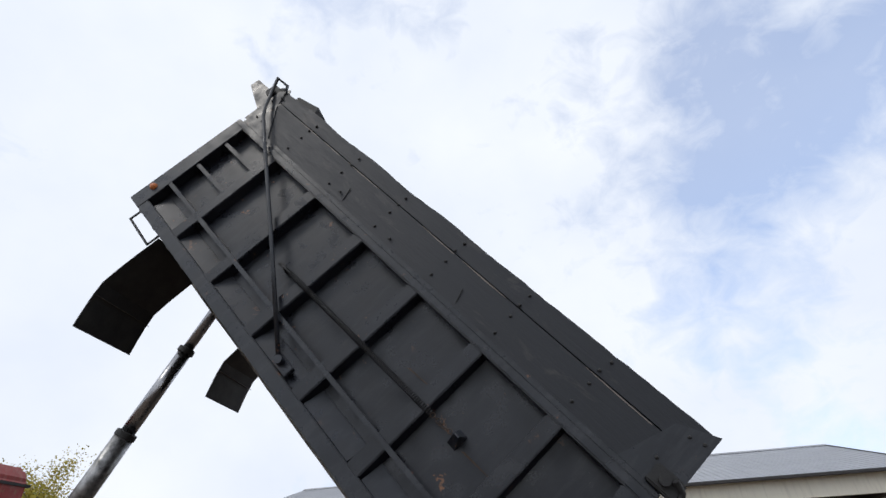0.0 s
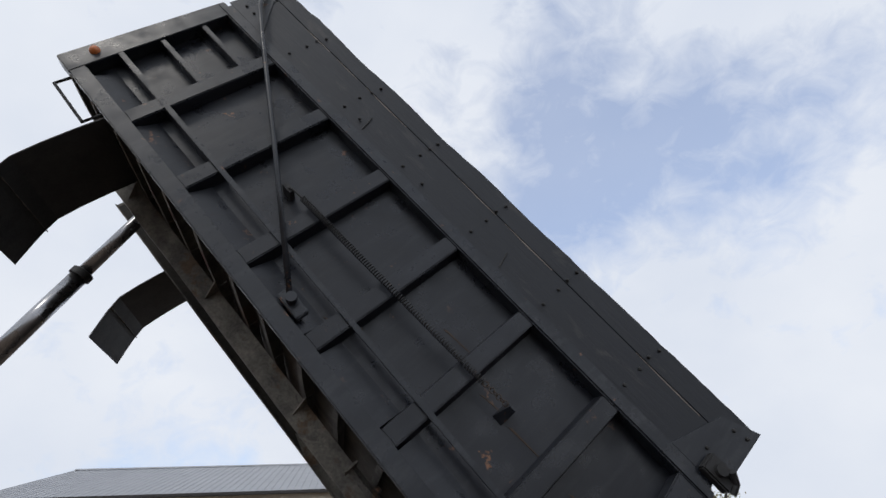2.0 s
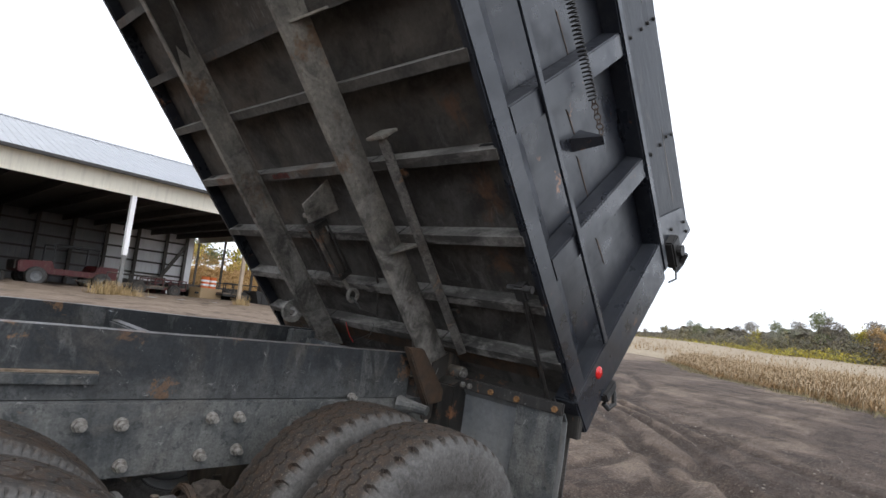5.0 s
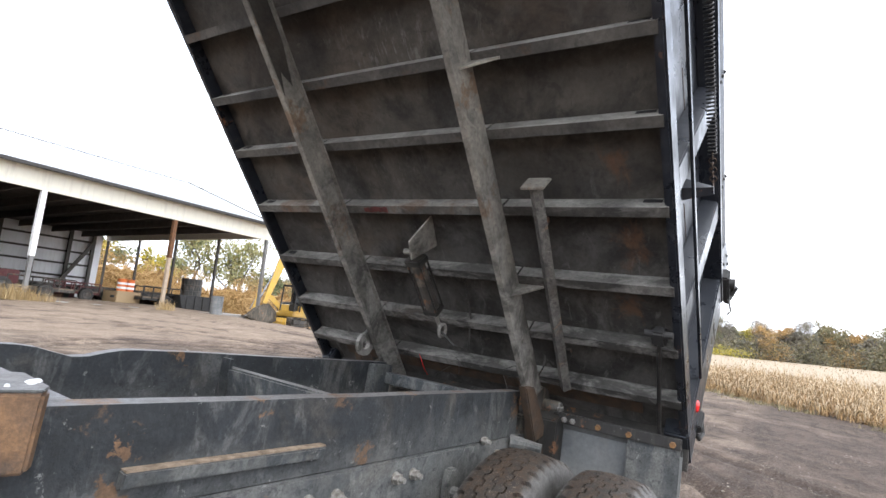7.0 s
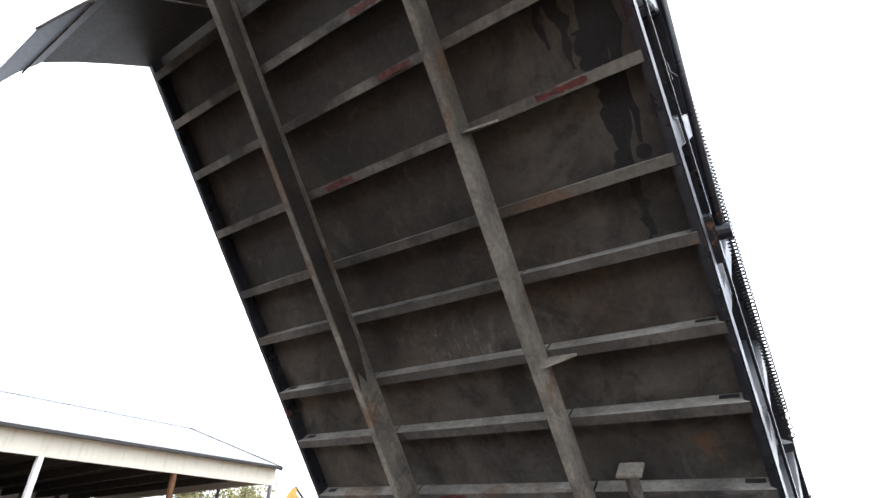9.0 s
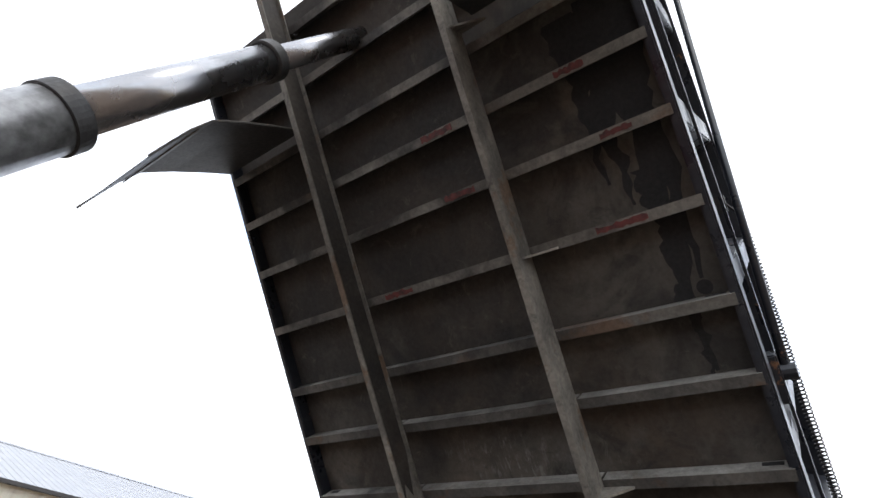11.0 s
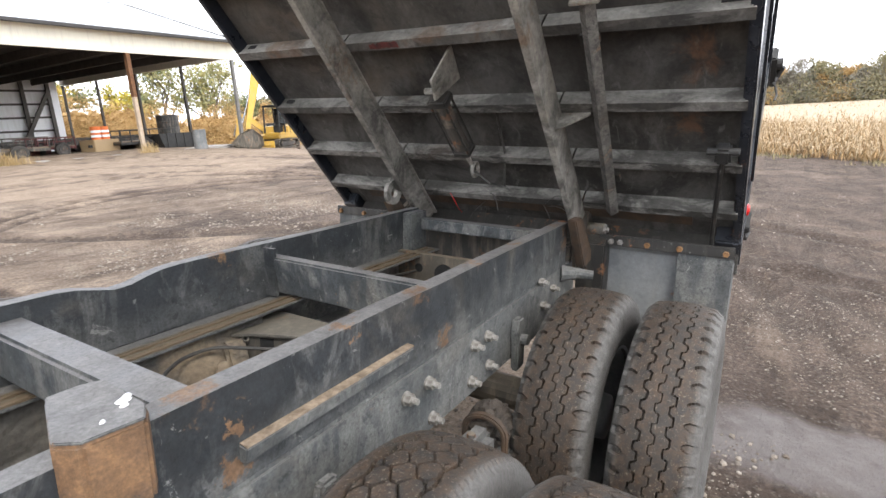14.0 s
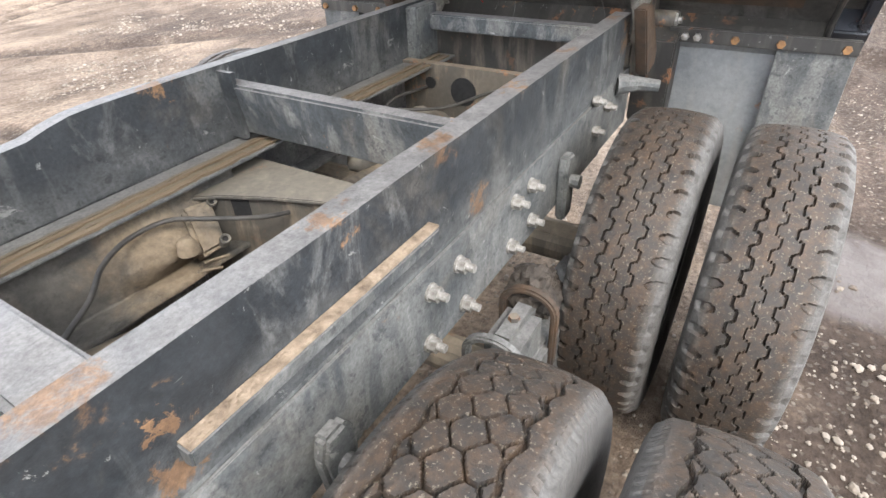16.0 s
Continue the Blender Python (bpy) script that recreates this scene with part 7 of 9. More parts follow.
def build_pickup(name, m, paint, label, dual, rack=True):
    """A crew-cab pickup, its nose along -x, wheels on the ground."""
    ob = empty(name, m, label, "pickup truck")
    P = lambda n, bm, material, lab="", parent=ob: part(n, bm, material, parent, lab)
    side = [(-2.98, 0.62), (-3.06, 0.75), (-3.06, 1.3), (-2.95, 1.4), (-1.7, 1.5), (-1.55, 1.52), (3.0, 1.5), (3.05, 1.35), (3.05, 0.72), (2.6, 0.62)]
    body = P("body", prismed(side, 1, -0.97, 0.97, 0.06), paint)
    bm = bmesh.new()
    hexa(bm, [(-1.7, -0.94, 1.5), (1.2, -0.94, 1.5), (1.2, 0.94, 1.5), (-1.7, 0.94, 1.5), (-1.0, -0.76, 2.08), (1.0, -0.76, 2.08), (1.0, 0.76, 2.08), (-1.0, 0.76, 2.08)], 0.05)
    bmesh.ops.recalc_face_normals(bm, faces=bm.faces[:])
    cabin = P("cabin", bm, paint, "", body)
    bm = bmesh.new()
    def pane_at(t, y_):
        return (-1.7 + 0.7 * t - 0.012, y_, 1.5 + 0.58 * t + 0.012)
    hexa(bm, [pane_at(0.1, -0.86), pane_at(0.1, 0.86), pane_at(0.88, 0.72), pane_at(0.88, -0.72)] + [(x + 0.02, y_, z - 0.02) for x, y_, z in (pane_at(0.1, -0.86), pane_at(0.1, 0.86), pane_at(0.88, 0.72), pane_at(0.88, -0.72))])
    bmesh.ops.recalc_face_normals(bm, faces=bm.faces[:])
    P("windscreen", bm, "glass", "", cabin)
    for s in (-1, 1):
        for corners in (((-1.4, 1.56), (-0.98, 1.98), (-0.1, 1.98), (-0.1, 1.56)), ((0.0, 1.56), (0.0, 1.98), (0.9, 1.98), (1.02, 1.56))):
            bm = bmesh.new()
            outer = [(x, s * (0.952 - 0.18 * (z - 1.5) / 0.58), z) for x, z in corners]
            hexa(bm, outer + [(x, y_ - s * 0.03, z) for x, y_, z in outer])
            bmesh.ops.recalc_face_normals(bm, faces=bm.faces[:])
            P("side_window", bm, "glass", "", body)
        mirror = P("mirror", boxed(-1.32, -1.16, s * 1.08, s * 1.36, 1.42, 1.78, bevel=0.03), "black")
        P("mirror_arm", boxed(-1.27, -1.2, s * 0.93, s * 1.1, 1.5, 1.58), "black", "", mirror)
        lamp = P("headlight", boxed(-3.13, -2.98, s * 0.68, s * 0.95, 1.0, 1.3, bevel=0.03), "galv", "clear headlight")
        P("side_lamp", boxed(-3.14, -3.0, s * 0.86, s * 0.96, 0.92, 1.0), "lens_amber", "", lamp)
        P("door_handle", boxed(-0.3, -0.12, s * 0.97, s * 0.995, 1.34, 1.38), "black", "", body)
        P("wheel_arch", prismed([(-2.62, 0.6), (-2.5, 0.95), (-2.1, 1.06), (-1.7, 0.95), (-1.58, 0.6)], 1, s * 0.97 - 0.012, s * 0.97 + 0.012), "machine_dark", "", body)
    grille = P("grille", boxed(-3.14, -3.03, -0.66, 0.66, 0.88, 1.34, bevel=0.02), "black", "black grille with chrome bars")
    for y0, y1 in ((-0.6, -0.33), (-0.27, -0.03), (0.03, 0.27), (0.33, 0.6)):
        P("grille_opening", boxed(-3.15, -3.13, y0, y1, 0.94, 1.28), "black", "", grille)
    P("grille_bar", boxed(-3.17, -3.14, -0.62, 0.62, 1.08, 1.15, bevel=0.01), "chrome", "", grille)
    P("badge", boxed(-3.19, -3.17, -0.14, 0.14, 1.05, 1.18, bevel=0.01), "machine_dark")
    bumper = P("bumper", boxed(-3.28, -3.0, -1.0, 1.0, 0.56, 0.84, bevel=0.04), "chrome")
    P("air_intake", boxed(-3.29, -3.2, -0.45, 0.45, 0.6, 0.7), "black", "", bumper)
    P("air_dam", boxed(-3.15, -2.9, -0.88, 0.88, 0.4, 0.57), "machine_dark")
    P("chassis", boxed(-2.7, 2.9, -0.5, 0.5, 0.38, 0.6), "machine_dark")
    if rack:
        bar = P("light_bar", boxed(-0.9, -0.72, -0.62, 0.62, 2.075, 2.15, bevel=0.02), "lens_amber")
    for x in (-2.1, 2.0):
        for s in (-1, 1):
            small_wheel(ob, x, s * 0.84, 0.4, 0.4, 0.27)
            if dual and x > 0:
                small_wheel(ob, x, s * 1.1, 0.4, 0.4, 0.24)
    return ob


build_pickup("white_pickup", at_ground(30.4, 14.3, 33), "white_paint", "white crew-cab pickup with dual rear wheels on the yard", True)
build_pickup("red_pickup", on_slab(-10.6, 25.0, 92), "red", "red pickup inside the open workshop bay", False, False)


def build_red_dump():
    """A red tipper far across the yard."""
    ob = empty("red_dump_truck", at_ground(41.5, 30.2, 12), "red dump truck with a pale hood parked far off", "dump truck")
    P = lambda n, bm, material, lab="", parent=ob: part(n, bm, material, parent, lab)
    P("hood", prismed([(-3.4, 0.7), (-3.5, 0.9), (-3.4, 1.5), (-2.0, 1.65), (-2.0, 0.7)], 1, -0.75, 0.75, 0.06), "galv")
    cab = P("cab", prismed([(-2.0, 0.7), (-2.0, 1.65), (-1.75, 2.35), (-0.6, 2.4), (-0.6, 0.7)], 1, -1.0, 1.0, 0.05), "red")
    P("windscreen", prismed([(-2.0, 1.7), (-1.78, 2.26), (-1.84, 2.28), (-2.06, 1.72)], 1, -0.85, 0.85), "glass", "", cab)
    box_ = P("dump_box", prismed([(-0.4, 1.1), (-0.4, 2.2), (3.3, 2.15), (3.4, 1.1)], 1, -1.2, 1.2, 0.04), "red")
    P("cab_shield", prismed([(-1.9, 2.5), (-1.95, 2.65), (-0.3, 2.75), (-0.3, 2.2), (-0.4, 2.2), (-0.5, 2.55)], 1, -1.15, 1.15), "red", "", box_)
    for k in range(6):
        for s in (-1, 1):
            P("box_rib", boxed(-0.2 + k * 0.65, -0.08 + k * 0.65, s * 1.2 - 0.05, s * 1.2 + 0.05, 1.15, 2.1), "red", "", box_)
    P("bumper", boxed(-3.65, -3.45, -1.1, 1.1, 0.45, 0.75, bevel=0.03), "chrome")
    P("grille", boxed(-3.52, -3.42, -0.5, 0.5, 0.8, 1.4), "chrome")
    P("chassis", boxed(-3.2, 3.2, -0.45, 0.45, 0.6, 1.0), "machine_dark")
    for x in (-2.6, 1.4, 2.6):
        for s in (-1, 1):
            small_wheel(ob, x, s * 0.98, 0.5, 0.5, 0.3)


build_red_dump()


def build_excavator(m, scale, label, boom, size=1.0):
    """A tracked excavator facing -x; boom gives the elbow, stick end and bucket in its own plane."""
    ob = empty("excavator", m @ Matrix.Scale(scale, 4), label, "excavator")
    P = lambda n, bm, material, lab="", parent=ob: part(n, bm, material, parent, lab)
    for y in (-1.0, 1.0):
        bm = bmesh.new()
        track_loop(bm, 3.6, 0.8, 0.5, y, 40)
        t = P("crawler_track", bm, "machine_dark")
        P("track_frame", boxed(-1.3, 1.3, y - 0.18, y + 0.18, 0.18, 0.65, bevel=0.04), "machine_dark", "", t)
    P("undercarriage", boxed(-0.7, 0.7, -0.8, 0.8, 0.45, 0.85), "machine_dark")
    house = P("house", prismed([(-1.3, 0.95), (-1.35, 1.5), (-0.4, 1.6), (-0.2, 1.9), (1.75, 1.85), (2.0, 1.6), (2.05, 1.0), (1.8, 0.9)], 1, -1.15, 1.2, 0.06), "yellow")
    P("counterweight", prismed([(1.55, 0.92), (1.55, 1.7), (2.0, 1.65), (2.15, 1.3), (2.05, 0.92)], 1, -1.2, 1.25, 0.06), "yellow", "", house)
    P("side_stripe", boxed(-0.1, 1.7, -1.17, -1.15, 1.42, 1.66), "machine_dark", "", house)
    cab = P("cab", prismed([(-1.5, 1.0), (-1.55, 1.7), (-1.3, 2.75), (-0.2, 2.8), (-0.05, 1.0)], 1, -1.15, -0.2, 0.05), "machine_dark")
    P("cab_window", prismed([(-1.46, 1.75), (-1.27, 2.65), (-0.3, 2.68), (-0.22, 1.75)], 1, -1.175, -1.15), "glass", "", cab)
    P("cab_window", prismed([(-1.4, 1.2), (-1.5, 1.68), (-0.75, 1.68), (-0.75, 1.2)], 1, -1.175, -1.15), "glass", "", cab)
    bm = bmesh.new()
    hexa(bm, [(-1.57, -1.1, 1.4), (-1.55, -1.1, 1.4), (-1.55, -0.25, 1.4), (-1.57, -0.25, 1.4), (-1.34, -1.1, 2.66), (-1.32, -1.1, 2.66), (-1.32, -0.25, 2.66), (-1.34, -0.25, 2.66)])
    P("windscreen", bm, "glass", "", cab)
    (ex, ez), (sx, sz), (bx, bz) = boom
    def limb(name, pts, w0, y, label=""):
        upper, lower = [], []
        for k, (x, z, h) in enumerate(pts):
            (xa, za, _), (xb, zb, _) = pts[max(k - 1, 0)], pts[min(k + 1, len(pts) - 1)]
            d_ = Vector((xb - xa, zb - za)).normalized()
            upper.append((x + d_.y * h, z - d_.x * h))
            lower.append((x - d_.y * h, z + d_.x * h))
        outline = upper + lower[::-1]
        return P(name, prismed(outline, 1, y - w0, y + w0, 0.02), "yellow", label)
    hx, hz = -0.8, 1.5
    mx, mz = (hx + ex) / 2 + (ez - hz) * -0.06, (hz + ez) / 2 + 0.35
    limb("boom", [(hx, hz, 0.18), (mx, mz, 0.29), (ex, ez, 0.13)], 0.2, 0.15)
    d = Vector((sx - ex, sz - ez)).normalized()
    limb("stick", [(ex - d.x * 0.6 + 0.02, ez - d.y * 0.6 + 0.05, 0.1), (ex, ez + 0.02, 0.22), (sx, sz, 0.1)] if abs(d.x) > abs(d.y) else [(ex + 0.05, ez + 0.35, 0.1), (ex - 0.05, ez - 0.1, 0.27), ((ex * 0.55 + sx * 0.45), (ez * 0.55 + sz * 0.45), 0.21), (sx, sz, 0.13)], 0.16, 0.15)
    P("boom_ram", tubed([(-1.2, 0.15, 1.3), (mx, 0.15, mz - 0.2)], 0.07, 10), "chrome")
    P("stick_ram", tubed([(mx, 0.15, mz + 0.45), (ex + 0.1, 0.15, ez + 0.42)], 0.07, 10), "machine_dark")
    P("bucket_ram", tubed([(ex - 0.15, 0.15, ez - 0.2), (sx - 0.25, 0.15, sz + 0.35)], 0.06, 10), "chrome")
    prof = [(bx + 0.3, bz + 0.75), (bx + 0.62, bz + 0.45), (bx + 0.65, bz + 0.12), (bx + 0.4, bz - 0.05), (bx - 0.1, bz), (bx - 0.45, bz + 0.2), (bx - 0.4, bz + 0.26), (bx - 0.05, bz + 0.1), (bx + 0.35, bz + 0.08), (bx + 0.52, bz + 0.2), (bx + 0.5, bz + 0.42), (bx + 0.2, bz + 0.68)]
    prof = [(bx + (x - bx) * size, bz + (z - bz) * size) for x, z in prof]
    bucket = P("bucket", prismed(prof, 1, -0.4, 0.7, 0.01), "dusty", "bare steel digging bucket")
    for y in (-0.4, 0.66):
        P("bucket_cheek", prismed([(bx + x * size, bz + z * size) for x, z in ((0.3, 0.75), (0.62, 0.45), (0.65, 0.12), (0.4, -0.05), (-0.1, 0.0), (-0.45, 0.2), (-0.1, 0.55))], 1, y, y + 0.04), "dusty", "", bucket)
    for k in range(5):
        P("bucket_tooth", boxed(bx - 0.45 * size - 0.13, bx - 0.45 * size + 0.03, -0.34 + k * 0.24, -0.26 + k * 0.24, bz + 0.19 * size, bz + 0.19 * size + 0.06), "machine_dark", "", bucket)
    return ob


build_excavator(at_ground(18.27, 18.28, -27.5), 0.8, "yellow tracked excavator with its bucket on the ground", ((-3.95, 5.1), (-4.95, 1.6), (-5.25, 0.4)), 1.6)
build_excavator(at_ground(20.6, 24.6, -30), 0.56, "small yellow excavator with its arm folded, behind the shed corner", ((-3.7, 3.75), (-4.3, 1.3), (-4.6, 0.0)))


def build_mini_excavator(m):
    """A cabbed mini excavator on rubber tracks, facing -x, with a dozer blade."""
    ob = empty("mini_excavator", m, "yellow mini excavator with a glazed black cab", "excavator")
    P = lambda n, bm, material, lab="", parent=ob: part(n, bm, material, parent, lab)
    for y in (-0.62, 0.62):
        bm = bmesh.new()
        track_loop(bm, 2.0, 0.46, 0.34, y, 30)
        t = P("crawler_track", bm, "machine_dark")
        P("track_frame", boxed(-0.7, 0.7, y - 0.12, y + 0.12, 0.1, 0.36, bevel=0.03), "machine_dark", "", t)
    P("undercarriage", boxed(-0.5, 0.5, -0.5, 0.5, 0.25, 0.5, bevel=0.02), "machine_dark")
    P("house", prismed([(-0.85, 0.5), (-0.9, 0.72), (-0.1, 0.75), (0.0, 1.15), (0.75, 1.2), (0.95, 1.05), (1.0, 0.6), (0.9, 0.5)], 1, -0.78, 0.78, 0.05), "yellow")
    cab = P("cab_floor", boxed(-0.82, 0.3, -0.78, 0.2, 0.72, 0.82, bevel=0.02), "yellow")
    for x0, y0, x1 in ((-0.8, -0.75, -0.68), (-0.8, 0.15, -0.68), (0.24, -0.75, 0.2), (0.24, 0.15, 0.2), (-0.25, -0.76, -0.24)):
        P("cab_post", tubed([(x0, y0, 0.8), (x1, y0, 2.18)], 0.045, 8), "black", "", cab)
    P("cab_roof", boxed(-0.78, 0.3, -0.8, 0.2, 2.16, 2.26, bevel=0.04), "black", "", cab)
    P("seat", prismed([(-0.3, 0.82), (-0.3, 1.2), (0.0, 1.22), (0.05, 1.75), (0.15, 1.75), (0.15, 0.82)], 1, -0.5, -0.05, 0.04), "black", "", cab)
    for args in ((-0.76, 0.22, -0.77, -0.762, 1.3, 2.1), (0.225, 0.235, -0.7, 0.1, 1.25, 2.1)):
        P("cab_window", boxed(*args), "glass", "", cab)
    P("blade", prismed([(-1.5, 0.02), (-1.56, 0.22), (-1.5, 0.42), (-1.45, 0.42), (-1.49, 0.22), (-1.44, 0.02)], 1, -0.8, 0.8), "yellow")
    P("blade_arm", boxed(-1.46, -0.4, -0.4, -0.28, 0.14, 0.26), "machine_dark")
    P("blade_arm", boxed(-1.46, -0.4, 0.28, 0.4, 0.14, 0.26), "machine_dark")


build_mini_excavator(at_ground(18.3, 22.2, 15))


def build_dozer():
    ob = empty("bulldozer", at_ground(43.0, 26.0, 25) @ Matrix.Scale(0.82, 4), "old yellow bulldozer with an open canopy", "bulldozer")
    P = lambda n, bm, material, lab="", parent=ob: part(n, bm, material, parent, lab)
    for y in (-0.85, 0.85):
        bm = bmesh.new()
        track_loop(bm, 2.9, 0.85, 0.45, y, 32)
        P("crawler_track", bm, "machine_dark")
    P("radiator", boxed(-1.98, -1.9, -0.46, 0.46, 0.65, 1.32, bevel=0.02), "machine_dark")
    P("hood", prismed([(-1.9, 0.6), (-1.9, 1.35), (-0.4, 1.5), (-0.4, 0.6)], 1, -0.5, 0.5, 0.04), "old_yellow")
    P("seat_box", boxed(-0.4, 1.2, -0.7, 0.7, 0.7, 1.3, bevel=0.05), "old_yellow")
    for x, y in ((-0.3, -0.7), (-0.3, 0.7), (1.0, -0.7), (1.0, 0.7)):
        P("canopy_post", tubed([(x, y, 1.2), (x, y, 2.5)], 0.05, 8), "old_yellow")
    P("canopy", boxed(-0.6, 1.3, -0.85, 0.85, 2.5, 2.62, bevel=0.03), "old_yellow")
    P("blade", prismed([(-2.6, 0.1), (-2.75, 0.5), (-2.65, 1.05), (-2.55, 1.05), (-2.62, 0.5), (-2.5, 0.1)], 1, -1.5, 1.5), "machine_dark")
    P("exhaust", tubed([(-1.4, 0.2, 1.4), (-1.4, 0.2, 2.1)], 0.05, 8), "machine_dark")


def build_wheel_loader():
    ob = empty("wheel_loader", at_ground(39.8, 21.4, 28) @ Matrix.Scale(0.82, 4), "yellow wheel loader behind a dirt pile", "wheel loader")
    P = lambda n, bm, material, lab="", parent=ob: part(n, bm, material, parent, lab)
    P("rear_frame", prismed([(0.2, 0.8), (0.2, 1.7), (2.6, 1.75), (2.9, 1.5), (2.9, 0.8)], 1, -0.9, 0.9, 0.06), "old_yellow")
    P("front_frame", boxed(-1.6, 0.1, -0.6, 0.6, 0.7, 1.3, bevel=0.05), "old_yellow")
    cab = P("cab", prismed([(-0.3, 1.5), (-0.25, 3.05), (1.1, 3.05), (1.2, 1.5)], 1, -0.75, 0.75, 0.05), "old_yellow")
    P("cab_window", prismed([(-0.34, 1.75), (-0.29, 2.8), (-0.27, 2.8), (-0.3, 1.75)], 1, -0.65, 0.65), "glass", "", cab)
    for s in (-1, 1):
        P("cab_window", prismed([(-0.1, 1.75), (-0.1, 2.8), (1.0, 2.8), (1.05, 1.75)], 1, s * 0.75, s * 0.77), "glass", "", cab)
        P("lift_arm", prismed([(-0.4, 1.7), (-2.4, 0.7), (-2.5, 0.45), (-2.3, 0.5), (-0.3, 1.4)], 1, s * 0.5 - 0.08, s * 0.5 + 0.08), "old_yellow")
        for x in (-1.3, 1.6):
            small_wheel(ob, x, s * 1.0, 0.72, 0.72, 0.5, "old_yellow")
    P("bucket", prismed([(-2.5, 0.1), (-3.3, 0.12), (-3.3, 0.2), (-2.7, 0.35), (-2.6, 1.0), (-2.4, 1.1), (-2.3, 0.4)], 1, -1.45, 1.45), "machine_dark", "dirt-caked dark bucket")


build_dozer()
build_wheel_loader()


def mound(name, x, y, r, h, label, seed):
    """A heap of dirt with a lumpy outline."""
    bm, rings, n = bmesh.new(), 14, 40
    loops = []
    for i in range(rings + 1):
        t = i / rings
        loop = []
        for k in range(n):
            a = 2 * math.pi * k / n
            rr = r * t * (1 + 0.25 * noise.noise((math.cos(a) * 1.3, math.sin(a) * 1.3, seed)))
            px, py = x + rr * math.cos(a) * 1.7, y + rr * math.sin(a)
            z = ground_height(px, py) - 0.03 + h * (1 - t) ** 0.8 * (1 - 0.15 * t) * (1 + 0.25 * noise.noise((px * 1.4, py * 1.4, seed)))
            loop.append(bm.verts.new((px, py, z)))
        loops.append(loop)
    for a, b in zip(loops, loops[1:]):
        for k in range(n):
            bm.faces.new((a[k], a[(k + 1) % n], b[(k + 1) % n], b[k]))
    bmesh.ops.remove_doubles(bm, verts=bm.verts[:], dist=1e-4)
    ob = part(name, bm, "dirt", None, label, smooth=True)
    tagged(ob, label, "dirt pile")


mound("dirt_mound", 35.6, 18.8, 1.7, 1.05, "low heap of dark dirt on the yard", 3)
mound("dirt_mound", 36.8, 21.8, 1.6, 0.45, "low heap of dark dirt on the yard", 8)


def barrel(name, m, r, h, material, label, category, bands=()):
    ob = empty(name, m, label, category)
    bm = bmesh.new()
    prof = [(0.0, 0.0), (r, 0.0)]
    for k in range(5):
        z = h * k / 5
        prof += [(r, z + 0.02), (r, z + h / 5 - 0.03), (r * 1.03, z + h / 5 - 0.015)]
    prof += [(r * 0.98, h), (0.0, h)]
    lathe(bm, prof, (0, 0, 0), 2, 22)
    part("drum_body", bm, material, ob)
    for z0, z1 in bands:
        bm = bmesh.new()
        lathe(bm, [(r * 1.032, z0), (r * 1.04, z0 + 0.01), (r * 1.04, z1 - 0.01), (r * 1.032, z1)], (0, 0, 0), 2, 22)
        part("white_band", bm, "door_white", ob)
    return ob


def build_trailer(name, m, length, label, material="machine_dark", cargo=None):
    ob = empty(name, m, label, "trailer")
    P = lambda n, bm, material_, lab="", parent=ob: part(n, bm, material_, parent, lab)
    P("deck", boxed(-length / 2, length / 2, -0.9, 0.9, 0.5, 0.62), material)
    P("side_rail", boxed(-length / 2, length / 2, -0.95, -0.9, 0.45, 0.75), material)
    P("side_rail", boxed(-length / 2, length / 2, 0.9, 0.95, 0.45, 0.75), material)
    P("tongue", boxed(-length / 2 - 1.2, -length / 2, -0.08, 0.08, 0.45, 0.55), material)
    for x in (0.2, 1.0):
        for s in (-1, 1):
            small_wheel(ob, x, s * 1.05, 0.34, 0.34, 0.2)


build_trailer("flatbed_trailer", on_slab(11.0, 27.4, 5), 4.2, "dark flatbed trailer parked in the open bay")
for x, y in ((9.86, 24.1), (10.28, 24.22), (10.08, 24.5)):
    barrel("traffic_drum", pose(x, y, BASE + 0.12 + 0.62), 0.19, 0.56, "orange", "orange and white striped traffic drum on a crate", "traffic drum", ((0.1, 0.2), (0.3, 0.4)))
crate = tagged(part("wooden_crate", boxed(-0.62, 0.55, -0.5, 0.5, 0.0, 0.62, bevel=0.02), "crate_wood", m=on_slab(10.05, 24.25, 8)), "tan wooden crate on the shed floor", "crate")
for x, y in ((8.4, 26.2), (7.7, 25.6)):
    small = tagged(part("steel_box", boxed(-0.35, 0.35, -0.3, 0.3, 0.0, 0.5, bevel=0.02), "maroon", m=on_slab(x, y, 12)), "small red steel box on the shed floor", "box")
dump = empty("dumpster", on_slab(12.9, 23.4, 4) @ Matrix.Scale(0.75, 4), "black steel skip with a raised tank on it", "skip")
part("skip_body", prismed([(-1.1, 0.0), (-1.4, 0.95), (1.4, 0.95), (1.1, 0.0)], 1, -0.8, 0.8, 0.02), "black", dump)
for k in range(4):
    part("skip_rib", boxed(-0.9 + k * 0.6, -0.82 + k * 0.6, -0.86, -0.8, 0.05, 0.92), "black", dump)
barrel("dark_tank", on_slab(13.6, 24.6), 0.5, 1.6, "machine_dark", "dark upright tank beside the skip", "tank")
barrel("grey_tank", at_ground(12.4, 20.5, 0), 0.27, 0.85, "galv", "dented grey drum tank at the shed corner", "tank")


